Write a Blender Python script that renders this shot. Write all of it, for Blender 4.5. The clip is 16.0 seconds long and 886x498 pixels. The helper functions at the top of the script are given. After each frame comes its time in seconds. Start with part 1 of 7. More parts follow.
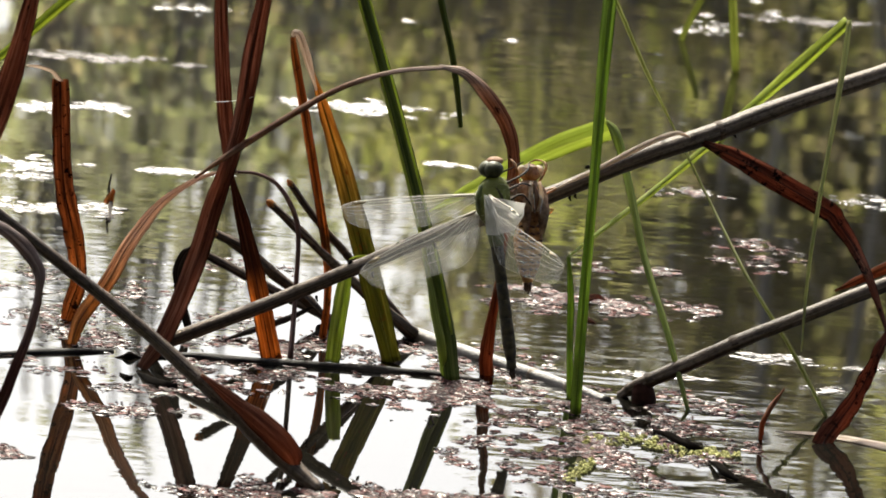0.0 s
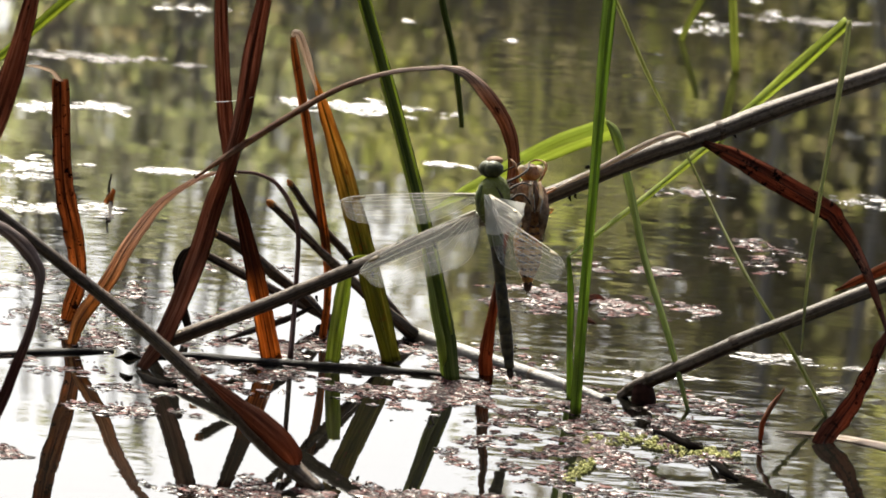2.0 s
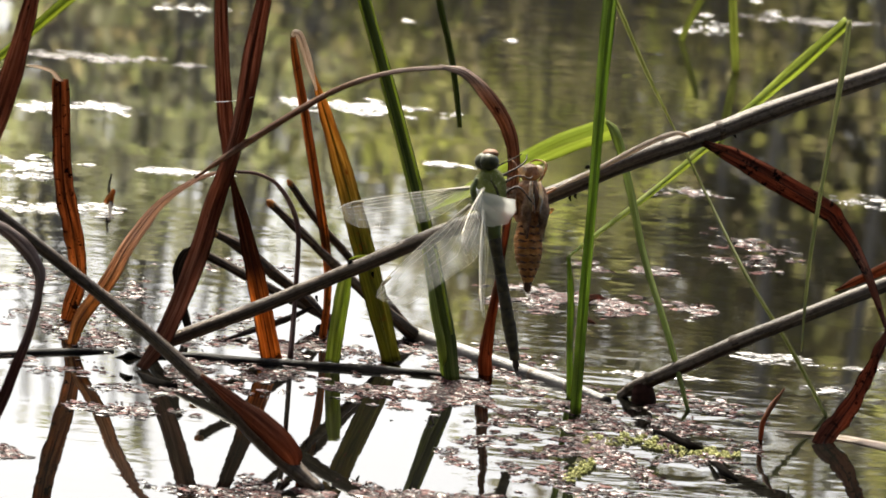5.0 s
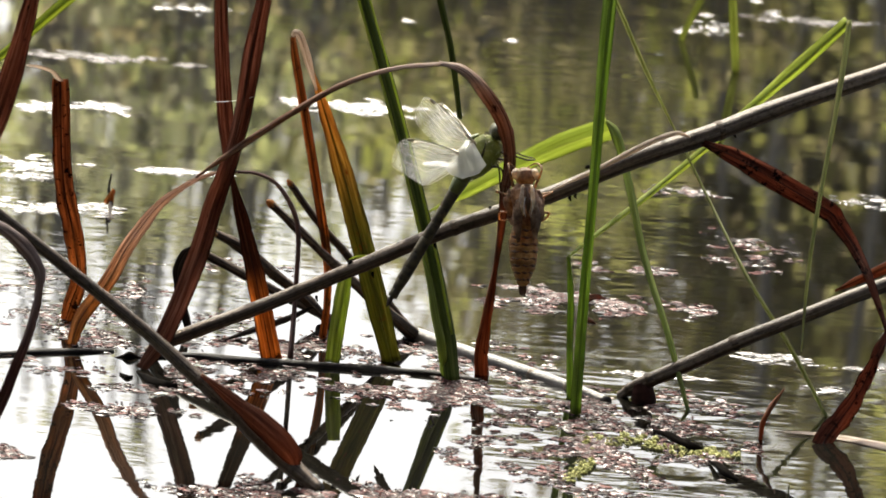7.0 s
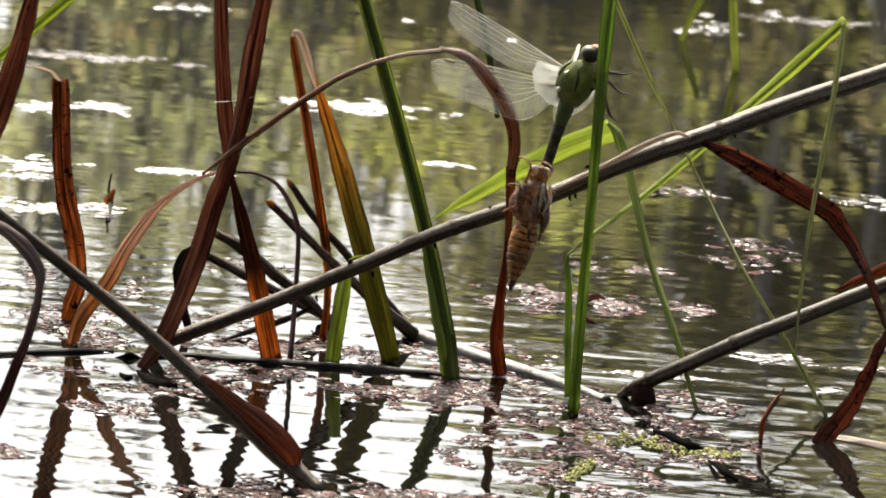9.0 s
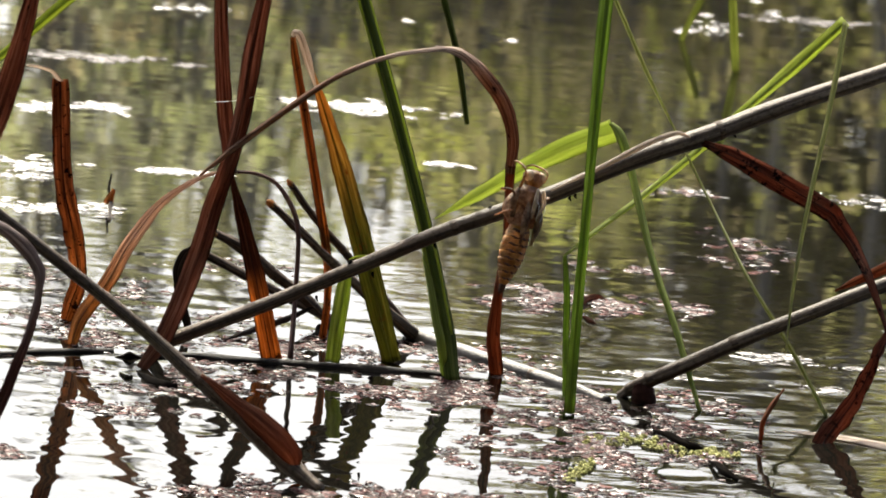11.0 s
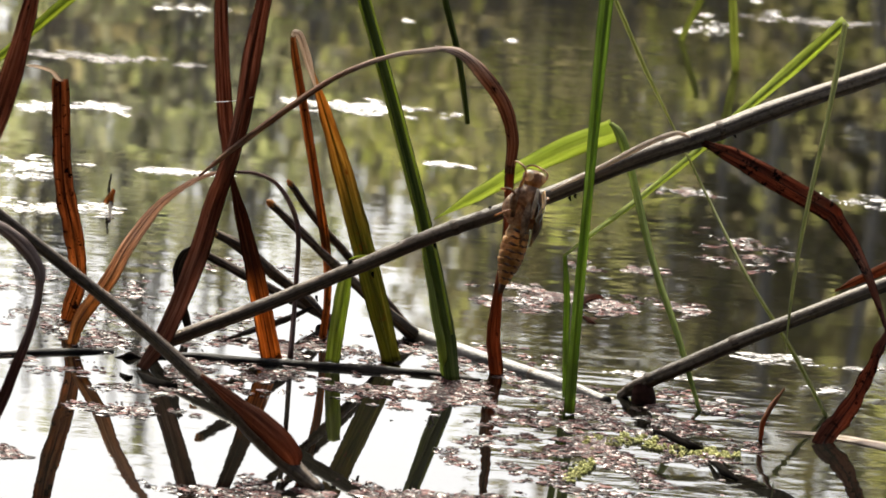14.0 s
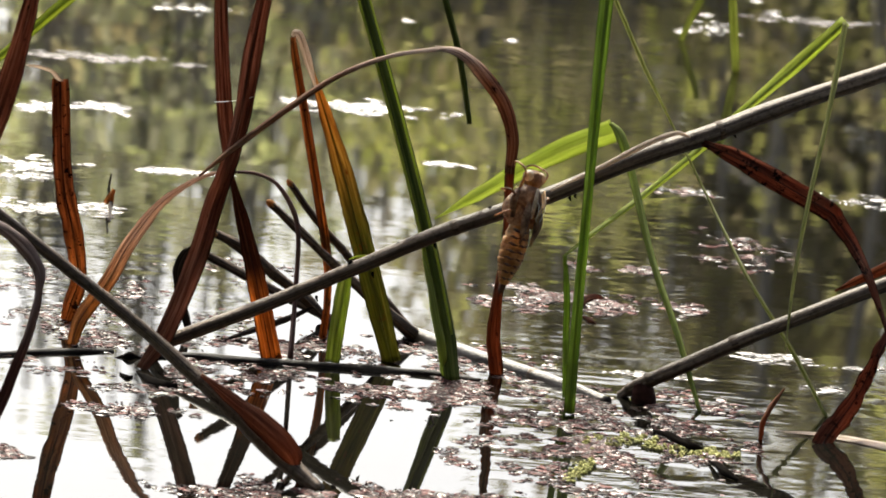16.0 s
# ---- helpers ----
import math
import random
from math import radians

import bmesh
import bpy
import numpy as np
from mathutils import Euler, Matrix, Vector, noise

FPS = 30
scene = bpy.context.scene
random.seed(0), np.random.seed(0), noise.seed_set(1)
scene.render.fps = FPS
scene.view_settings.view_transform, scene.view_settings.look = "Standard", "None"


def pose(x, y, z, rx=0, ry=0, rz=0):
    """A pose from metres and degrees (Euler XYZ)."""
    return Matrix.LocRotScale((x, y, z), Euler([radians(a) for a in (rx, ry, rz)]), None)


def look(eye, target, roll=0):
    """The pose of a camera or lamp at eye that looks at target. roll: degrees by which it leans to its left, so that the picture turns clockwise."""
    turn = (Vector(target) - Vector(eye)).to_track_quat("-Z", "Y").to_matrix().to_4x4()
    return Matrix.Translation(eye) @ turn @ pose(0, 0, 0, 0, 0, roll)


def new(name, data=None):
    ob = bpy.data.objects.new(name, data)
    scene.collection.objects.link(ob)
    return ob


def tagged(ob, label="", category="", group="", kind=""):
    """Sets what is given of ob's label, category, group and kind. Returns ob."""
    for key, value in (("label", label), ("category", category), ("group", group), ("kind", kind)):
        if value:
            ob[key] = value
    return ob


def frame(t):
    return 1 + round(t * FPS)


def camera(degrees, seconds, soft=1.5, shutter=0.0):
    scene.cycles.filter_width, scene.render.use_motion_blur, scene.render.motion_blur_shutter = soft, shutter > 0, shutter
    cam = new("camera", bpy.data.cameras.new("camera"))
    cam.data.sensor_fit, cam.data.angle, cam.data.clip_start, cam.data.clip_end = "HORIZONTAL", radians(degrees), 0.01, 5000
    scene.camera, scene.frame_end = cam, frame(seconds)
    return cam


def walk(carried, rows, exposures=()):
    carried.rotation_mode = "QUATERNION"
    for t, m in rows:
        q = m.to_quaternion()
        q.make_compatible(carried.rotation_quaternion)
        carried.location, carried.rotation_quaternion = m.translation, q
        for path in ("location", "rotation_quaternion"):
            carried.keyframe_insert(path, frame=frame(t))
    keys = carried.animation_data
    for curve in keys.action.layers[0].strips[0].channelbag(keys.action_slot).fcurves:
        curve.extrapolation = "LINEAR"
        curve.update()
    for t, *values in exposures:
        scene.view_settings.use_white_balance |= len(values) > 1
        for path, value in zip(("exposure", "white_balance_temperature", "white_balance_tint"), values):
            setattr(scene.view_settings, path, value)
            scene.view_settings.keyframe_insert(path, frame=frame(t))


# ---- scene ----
cam = camera(9.3, 16.0, soft=1.75)
STAND = pose(0, -2.0, 0.438, 79.0, 0, 0) @ pose(0, 0, 0, 0, 0, 4.4)
walk(cam, [(0.0, STAND), (16.0, STAND)],
     exposures=[(0.0, 1.73, 6600, 2), (4.0, 1.74, 6600, 2), (8.5, 1.82, 6600, 2), (13.0, 1.78, 6600, 2), (16.0, 1.75, 6600, 2)])
cam.data.dof.use_dof = True
cam.data.dof.focus_distance = 2.05
cam.data.dof.aperture_fstop = 48.0

# ---- light: hazy bright sky, sun high behind the reeds ----
SUN_ELEV, SUN_AZ = radians(51), radians(-16)
world = bpy.data.worlds.new("world")
scene.world = world
world.use_nodes = True
wn = world.node_tree.nodes
sky = wn.new("ShaderNodeTexSky")
sky.sky_type = "NISHITA"
sky.sun_disc = False
sky.sun_elevation, sky.sun_rotation = SUN_ELEV, SUN_AZ
sky.air_density, sky.dust_density, sky.ozone_density = 0.6, 6.0, 0.6
world.node_tree.links.new(sky.outputs["Color"], wn["Background"].inputs["Color"])
wn["Background"].inputs["Strength"].default_value = 0.15
sun = new("sun", bpy.data.lights.new("sun", "SUN"))
sun.data.energy, sun.data.angle, sun.data.color = 3.3, radians(0.6), (1.0, 0.95, 0.86)
sd = Vector((math.sin(SUN_AZ) * math.cos(SUN_ELEV), math.cos(SUN_AZ) * math.cos(SUN_ELEV), math.sin(SUN_ELEV)))
sun.matrix_world = look(sd * 50, (0, 0, 0))


# ---- materials ----
def mat_new(name):
    m = bpy.data.materials.new(name)
    m.use_nodes = True
    nt = m.node_tree
    return m, nt, nt.nodes["Principled BSDF"], nt.nodes["Material Output"]


def node(nt, kind, **values):
    n = nt.nodes.new(kind)
    for key, v in values.items():
        n.inputs[key].default_value = v
    return n


def ramp(nt, fac, stops):
    r = nt.nodes.new("ShaderNodeValToRGB")
    els = r.color_ramp.elements
    while len(els) < len(stops):
        els.new(0.5)
    for el, (p, c) in zip(els, stops):
        el.position, el.color = p, (*c, 1)
    nt.links.new(fac, r.inputs["Fac"])
    return r.outputs["Color"]


def mixed(nt, fac, c1, c2, blend="MIX"):
    n = nt.nodes.new("ShaderNodeMix")
    n.data_type, n.blend_type = "RGBA", blend
    for sock, v in ((n.inputs[0], fac), (n.inputs[6], c1), (n.inputs[7], c2)):
        if isinstance(v, (float, int)):
            sock.default_value = v
        elif isinstance(v, tuple):
            sock.default_value = (*v, 1)
        else:
            nt.links.new(v, sock)
    return n.outputs[2]


def grain(nt, scale_u, scale_v, detail=4.0, seed=0.0, rough=0.6):
    """Noise drawn out along the length of a leaf or cane (u across, v along in metres)."""
    uv = nt.nodes.new("ShaderNodeUVMap")
    mp = nt.nodes.new("ShaderNodeMapping")
    mp.inputs["Scale"].default_value = (scale_u, scale_v, 1)
    mp.inputs["Location"].default_value = (seed, seed * 0.7, 0)
    nt.links.new(uv.outputs["UV"], mp.inputs["Vector"])
    info = nt.nodes.new("ShaderNodeObjectInfo")
    add = nt.nodes.new("ShaderNodeVectorMath")
    add.operation = "ADD"
    sc = nt.nodes.new("ShaderNodeMath")
    sc.operation = "MULTIPLY"
    sc.inputs[1].default_value = 37.0
    nt.links.new(info.outputs["Random"], sc.inputs[0])
    nt.links.new(mp.outputs["Vector"], add.inputs[0])
    nt.links.new(sc.outputs[0], add.inputs[1])
    n = node(nt, "ShaderNodeTexNoise", Scale=1.0, Detail=detail, Roughness=rough)
    nt.links.new(add.outputs[0], n.inputs["Vector"])
    return n.outputs["Fac"]


def bump(nt, b, height, strength, distance):
    n = node(nt, "ShaderNodeBump", Strength=strength, Distance=distance)
    nt.links.new(height, n.inputs["Height"])
    nt.links.new(n.outputs["Normal"], b.inputs["Normal"])
    return n


def leaf_mat(name, dark, mid, light, blotch, blotch_at=0.64, glow=0.45, rough=0.55, glow_gain=1.6, grade=None, spot=140.0, wear=1.0):
    """grade: two lengths and three colours into which the leaf fades between them."""
    m, nt, b, out = mat_new(name)
    streak = grain(nt, 8.0, 26.0, detail=6.0)
    col = ramp(nt, streak, [(0.32, dark), (0.5, mid), (0.68, light)])
    uv = nt.nodes.new("ShaderNodeUVMap")
    axes = nt.nodes.new("ShaderNodeSeparateXYZ")
    nt.links.new(uv.outputs["UV"], axes.inputs[0])
    if grade:
        along = nt.nodes.new("ShaderNodeMapRange")
        along.inputs["From Min"].default_value, along.inputs["From Max"].default_value = grade[0], grade[1]
        nt.links.new(axes.outputs["Y"], along.inputs["Value"])
        other = ramp(nt, streak, [(0.32, grade[2]), (0.5, grade[3]), (0.68, grade[4])])
        col = mixed(nt, along.outputs["Result"], col, other)
    lines = grain(nt, 60.0, 5.0, detail=2.0, seed=11.0)
    col = mixed(nt, 0.34 * wear, col, ramp(nt, lines, [(0.34, (0.35, 0.33, 0.32)), (0.52, (1, 1, 1))]), "MULTIPLY")
    mottle = grain(nt, 9.0, 70.0, detail=6.0, seed=29.0, rough=0.7)
    col = mixed(nt, 0.6 * wear, col, ramp(nt, mottle, [(0.36, (0.45, 0.42, 0.4)), (0.52, (1, 1, 1)), (0.66, (1.0, 1.0, 1.0))]), "MULTIPLY")
    broad = grain(nt, 2.2, spot, detail=6.0, seed=7.0, rough=0.7)
    mask = ramp(nt, broad, [(blotch_at, (0, 0, 0)), (blotch_at + 0.05, (1, 1, 1))])
    col = mixed(nt, mask, col, blotch)
    flecks = grain(nt, 14.0, 420.0, detail=4.0, seed=41.0, rough=0.75)
    col = mixed(nt, ramp(nt, flecks, [(0.60, (0, 0, 0)), (0.66, (0.75 * wear, 0.75 * wear, 0.75 * wear))]), col, blotch)
    wide = grain(nt, 1.2, 22.0, detail=3.0, seed=19.0)
    col = mixed(nt, 0.7 * wear, col, ramp(nt, wide, [(0.3, (0.5, 0.46, 0.44)), (0.55, (1, 1, 1)), (0.75, (1.0, 1.0, 1.0))]), "MULTIPLY")
    margin = ramp(nt, axes.outputs["X"], [(0.0, (0.3, 0.27, 0.25)), (0.07, (1, 1, 1)), (0.93, (1, 1, 1)), (1.0, (0.3, 0.27, 0.25))])
    col = mixed(nt, 0.75, col, margin, "MULTIPLY")
    nt.links.new(col, b.inputs["Base Color"])
    b.inputs["Roughness"].default_value = rough
    b.inputs["Specular IOR Level"].default_value = 0.06
    bump(nt, b, lines, 0.45, 0.0005)
    tr = nt.nodes.new("ShaderNodeBsdfTranslucent")
    bright = mixed(nt, 1.0, col, (glow_gain, glow_gain, glow_gain), "MULTIPLY")
    nt.links.new(bright, tr.inputs["Color"])
    mix = nt.nodes.new("ShaderNodeMixShader")
    mix.inputs[0].default_value = glow
    nt.links.new(b.outputs[0], mix.inputs[1])
    nt.links.new(tr.outputs[0], mix.inputs[2])
    nt.links.new(mix.outputs[0], out.inputs["Surface"])
    return m


def cane_mat(name, dark, mid, light, rough=0.4):
    m, nt, b, out = mat_new(name)
    streak = grain(nt, 10.0, 10.0, detail=6.0)
    col = ramp(nt, streak, [(0.30, dark), (0.48, mid), (0.70, light)])
    fibre = grain(nt, 46.0, 6.0, detail=3.0, seed=2.0)
    col = mixed(nt, 0.32, col, ramp(nt, fibre, [(0.36, (0.4, 0.38, 0.36)), (0.55, (1, 1, 1))]), "MULTIPLY")
    tc = nt.nodes.new("ShaderNodeTexCoord")
    speck = node(nt, "ShaderNodeTexNoise", Scale=520.0, Detail=5.0, Roughness=0.7)
    nt.links.new(tc.outputs["Object"], speck.inputs["Vector"])
    col = mixed(nt, 0.8, col, ramp(nt, speck.outputs["Fac"], [(0.36, (0.35, 0.33, 0.31)), (0.5, (0.9, 0.9, 0.9)), (0.66, (1.0, 1.0, 1.0))]), "MULTIPLY")
    spots = grain(nt, 6.0, 110.0, detail=5.0, seed=5.0, rough=0.7)
    col = mixed(nt, ramp(nt, spots, [(0.60, (0, 0, 0)), (0.68, (0.9, 0.9, 0.9))]), col, dark)
    nt.links.new(col, b.inputs["Base Color"])
    b.inputs["Roughness"].default_value = rough
    b.inputs["Specular IOR Level"].default_value = 0.1
    rough_skin = bump(nt, b, fibre, 0.35, 0.0007)
    pits = node(nt, "ShaderNodeBump", Strength=0.6, Distance=0.0004)
    nt.links.new(speck.outputs["Fac"], pits.inputs["Height"])
    nt.links.new(rough_skin.outputs["Normal"], pits.inputs["Normal"])
    nt.links.new(pits.outputs["Normal"], b.inputs["Normal"])
    return m


M_BROWN = leaf_mat("dead_leaf_brown", (0.045, 0.019, 0.013), (0.15, 0.066, 0.044), (0.3, 0.165, 0.12), (0.016, 0.008, 0.005), 0.64)
M_ORANGE = leaf_mat("dead_leaf_orange", (0.045, 0.018, 0.008), (0.20, 0.08, 0.027), (0.48, 0.23, 0.085), (0.02, 0.009, 0.005), 0.58, glow=0.5, spot=220.0)
M_RUST = leaf_mat("dead_leaf_rust", (0.035, 0.012, 0.007), (0.16, 0.054, 0.026), (0.32, 0.135, 0.062), (0.014, 0.007, 0.005), 0.58, spot=220.0)
# Grass green dulled so that the haze over far blades lies in the colour.
M_HAZE = leaf_mat("grass_green_hazed", (0.15, 0.17, 0.055), (0.25, 0.27, 0.09), (0.36, 0.37, 0.16), (0.1, 0.1, 0.04), 0.7, glow=0.55)
M_SHEATH = leaf_mat("sheath_dark_brown", (0.04, 0.018, 0.012), (0.14, 0.06, 0.038), (0.25, 0.13, 0.09), (0.014, 0.007, 0.006), 0.75, glow=0.5, spot=220.0)
M_REDLEAF = leaf_mat("dead_leaf_dark_red", (0.025, 0.01, 0.008), (0.12, 0.048, 0.032), (0.25, 0.11, 0.068), (0.008, 0.005, 0.004), 0.55, glow=0.75, spot=260.0)
M_STEM = leaf_mat("arched_leaf_stem", (0.035, 0.013, 0.008), (0.15, 0.055, 0.028), (0.3, 0.13, 0.07), (0.012, 0.006, 0.004), 0.6, glow=0.45, spot=220.0)
M_STUB = leaf_mat("dead_leaf_stub", (0.05, 0.02, 0.010), (0.24, 0.105, 0.04), (0.46, 0.23, 0.10), (0.012, 0.007, 0.005), 0.56, grade=(0.03, 0.07, (0.05, 0.02, 0.011), (0.18, 0.075, 0.036), (0.34, 0.16, 0.08)), spot=300.0)
# Orange foot with its glow raised in the colour, fading to dark brown.
M_FOOT = leaf_mat("dead_leaf_orange_glow_foot", (0.06, 0.024, 0.008), (0.32, 0.13, 0.036), (0.62, 0.31, 0.10), (0.016, 0.008, 0.005), 0.6, glow=0.55, grade=(0.024, 0.036, (0.02, 0.009, 0.006), (0.06, 0.024, 0.014), (0.13, 0.06, 0.035)), spot=260.0)
M_LIMELEAF = leaf_mat("folded_leaf_lime", (0.25, 0.29, 0.075), (0.31, 0.35, 0.105), (0.40, 0.43, 0.16), (0.2, 0.23, 0.06), 0.8, glow=0.56, glow_gain=1.75, wear=0.4)
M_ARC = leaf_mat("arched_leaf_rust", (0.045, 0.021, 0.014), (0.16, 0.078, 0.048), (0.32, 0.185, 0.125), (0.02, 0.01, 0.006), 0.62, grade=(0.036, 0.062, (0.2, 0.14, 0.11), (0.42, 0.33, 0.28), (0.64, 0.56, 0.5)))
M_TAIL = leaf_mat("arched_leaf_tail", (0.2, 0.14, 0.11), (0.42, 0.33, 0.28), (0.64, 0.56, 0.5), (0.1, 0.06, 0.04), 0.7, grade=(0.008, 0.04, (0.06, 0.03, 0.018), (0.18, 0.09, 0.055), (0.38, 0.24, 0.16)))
M_AMBER = leaf_mat("fading_leaf_amber", (0.06, 0.062, 0.012), (0.135, 0.13, 0.024), (0.25, 0.22, 0.055), (0.16, 0.065, 0.016), 0.6, glow=0.52, grade=(0.045, 0.10, (0.13, 0.06, 0.016), (0.33, 0.17, 0.05), (0.52, 0.33, 0.12)))
M_TAN = leaf_mat("dead_leaf_tan", (0.10, 0.05, 0.022), (0.38, 0.20, 0.085), (0.62, 0.38, 0.19), (0.06, 0.03, 0.018), 0.64, glow=0.55, grade=(0.022, 0.05, (0.19, 0.125, 0.096), (0.42, 0.30, 0.235), (0.64, 0.52, 0.44)))
M_GREY = leaf_mat("dead_leaf_grey", (0.06, 0.036, 0.034), (0.17, 0.112, 0.104), (0.36, 0.28, 0.265), (0.03, 0.018, 0.016), 0.66, glow=0.3)
M_CURL = leaf_mat("curled_leaf_grey", (0.08, 0.055, 0.05), (0.2, 0.15, 0.14), (0.4, 0.33, 0.31), (0.04, 0.025, 0.022), 0.68, glow=0.3, grade=(0.026, 0.06, (0.025, 0.01, 0.009), (0.085, 0.036, 0.031), (0.18, 0.09, 0.08)))
M_PALE = leaf_mat("dry_leaf_pale", (0.26, 0.19, 0.15), (0.48, 0.40, 0.33), (0.66, 0.6, 0.53), (0.15, 0.1, 0.07), 0.7, glow=0.4)
M_DARK = leaf_mat("rotten_leaf_dark", (0.010, 0.008, 0.007), (0.026, 0.018, 0.014), (0.07, 0.05, 0.04), (0.006, 0.005, 0.004), 0.62, glow=0.08, rough=0.75)
M_GREEN = leaf_mat("reed_green", (0.13, 0.165, 0.05), (0.24, 0.285, 0.085), (0.38, 0.43, 0.16), (0.08, 0.08, 0.025), 0.76, glow=0.45, wear=0.5)
M_FRESH = leaf_mat("reed_fresh_green", (0.08, 0.12, 0.025), (0.165, 0.225, 0.045), (0.29, 0.36, 0.10), (0.06, 0.07, 0.015), 0.76, glow=0.48, wear=0.6)
M_DEEP = leaf_mat("reed_deep_green", (0.025, 0.04, 0.009), (0.062, 0.084, 0.018), (0.14, 0.16, 0.045), (0.028, 0.026, 0.01), 0.7, glow=0.16, wear=0.6)
M_HAY = leaf_mat("grass_pale", (0.16, 0.17, 0.075), (0.27, 0.28, 0.14), (0.42, 0.42, 0.25), (0.12, 0.1, 0.05), 0.76, glow=0.45, wear=0.5)
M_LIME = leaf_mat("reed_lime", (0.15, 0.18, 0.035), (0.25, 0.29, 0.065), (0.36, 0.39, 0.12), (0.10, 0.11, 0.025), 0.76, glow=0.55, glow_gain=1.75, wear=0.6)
M_OLIVE = leaf_mat("reed_olive", (0.06, 0.06, 0.012), (0.13, 0.13, 0.022), (0.26, 0.22, 0.05), (0.15, 0.06, 0.014), 0.56, glow=0.45)
M_CANE = cane_mat("cane_grey", (0.018, 0.012, 0.009), (0.075, 0.055, 0.042), (0.23, 0.178, 0.14), 0.44)
M_CANEDARK = cane_mat("cane_dark", (0.010, 0.008, 0.006), (0.058, 0.041, 0.03), (0.19, 0.135, 0.1), 0.65)
M_CANEWET = cane_mat("cane_wet_black", (0.004, 0.003, 0.003), (0.011, 0.008, 0.007), (0.03, 0.022, 0.018), 0.6)
M_CANELOG = cane_mat("cane_wet_grey", (0.009, 0.007, 0.006), (0.03, 0.025, 0.022), (0.09, 0.076, 0.068), 0.32)
M_CANEWET.node_tree.nodes["Principled BSDF"].inputs["Specular IOR Level"].default_value = 0.1
M_CANELOG.node_tree.nodes["Principled BSDF"].inputs["Specular IOR Level"].default_value = 0.25


RIPPLE_NEAR, RIPPLE_OPEN, RIPPLE_FAR, SKIN, TRAIN = 0.1, 0.28, 0.1, 0.00045, 0.00045


def water_mat():
    """Still water: slow swell, fine ripples farther out, a skin of dust among the scum, and one train of wavelets that passes through."""
    m, nt, b, out = mat_new("pond_water")
    tc = nt.nodes.new("ShaderNodeTexCoord")
    geo = nt.nodes.new("ShaderNodeNewGeometry")
    b.inputs["Roughness"].default_value = 0.012
    b.inputs["IOR"].default_value = 1.333
    b.inputs["Specular IOR Level"].default_value = 0.5

    def layer(sx, sy, detail, turn=0.0, still=False, rough=0.5):
        mp = nt.nodes.new("ShaderNodeMapping")
        mp.inputs["Scale"].default_value = (sx, sy, 1)
        mp.inputs["Rotation"].default_value = (0, 0, radians(turn))
        nt.links.new(geo.outputs["Position"] if still else tc.outputs["Object"], mp.inputs["Vector"])
        n = node(nt, "ShaderNodeTexNoise", Scale=1.0, Detail=detail, Roughness=rough)
        nt.links.new(mp.outputs["Vector"], n.inputs["Vector"])
        return n.outputs["Fac"]

    def axes(socket):
        sep = nt.nodes.new("ShaderNodeSeparateXYZ")
        nt.links.new(socket, sep.inputs[0])
        return sep.outputs

    def fade(socket, a, b_, va, vb):
        mr = nt.nodes.new("ShaderNodeMapRange")
        mr.interpolation_type = "SMOOTHSTEP"
        for key, v in (("From Min", a), ("From Max", b_), ("To Min", va), ("To Max", vb)):
            mr.inputs[key].default_value = v
        nt.links.new(socket, mr.inputs["Value"])
        return mr.outputs["Result"]

    def times(first, *rest):
        for other in rest:
            mul = nt.nodes.new("ShaderNodeMath")
            mul.operation = "MULTIPLY"
            nt.links.new(first, mul.inputs[0])
            if isinstance(other, float):
                mul.inputs[1].default_value = other
            else:
                nt.links.new(other, mul.inputs[1])
            first = mul.outputs[0]
        return first

    place, sheet = axes(geo.outputs["Position"]), axes(tc.outputs["Object"])
    swell, ripple, fine = layer(5.0, 9.0, 1.0), layer(24.0, 62.0, 3.0), layer(50.0, 150.0, 2.0, 5.0)
    calm = ramp(nt, layer(3.0, 2.2, 2.0, still=True), [(0.40, (0.25, 0.25, 0.25)), (0.60, (1, 1, 1))])
    open_water = times(fade(place["Y"], -0.02, 0.16, RIPPLE_NEAR, RIPPLE_OPEN), fade(place["Y"], 0.2, 0.5, 1.0, RIPPLE_FAR), fade(place["X"], -0.07, 0.02, 5.0, 1.0), calm)
    skin = times(layer(38.0, 120.0, 2.0, still=True), ramp(nt, layer(14.0, 30.0, 2.0, still=True), [(0.38, (0, 0, 0)), (0.6, (1, 1, 1))]), fade(place["X"], 0.0, 0.05, 0.0, 1.0), fade(place["X"], 0.095, 0.13, 1.0, 0.15), fade(place["Y"], 0.0, 0.1, 1.0, 0.12))
    train = times(layer(24.0, 48.0, 1.0, 8.0), fade(place["Y"], 0.03, 0.25, 1.0, 0.06), fade(sheet["X"], 0.21, 0.32, 0.0, 1.0), fade(sheet["X"], 1.15, 1.85, 1.0, 0.0))
    last = None
    for height, distance in ((skin, SKIN), (swell, 0.0001), (times(ripple, open_water), 0.000085), (times(fine, open_water), 0.00001), (train, TRAIN)):
        bp = node(nt, "ShaderNodeBump", Strength=1.0, Distance=distance)
        nt.links.new(height, bp.inputs["Height"])
        if last:
            nt.links.new(last, bp.inputs["Normal"])
        last = bp.outputs["Normal"]
    nt.links.new(last, b.inputs["Normal"])
    dust = layer(40.0, 70.0, 6.0, still=True, rough=0.65)
    nt.links.new(ramp(nt, dust, [(0.4, (0.0032, 0.0029, 0.0022)), (0.65, (0.005, 0.0045, 0.0036)), (0.8, (0.01, 0.0085, 0.007))]), b.inputs["Base Color"])
    return m


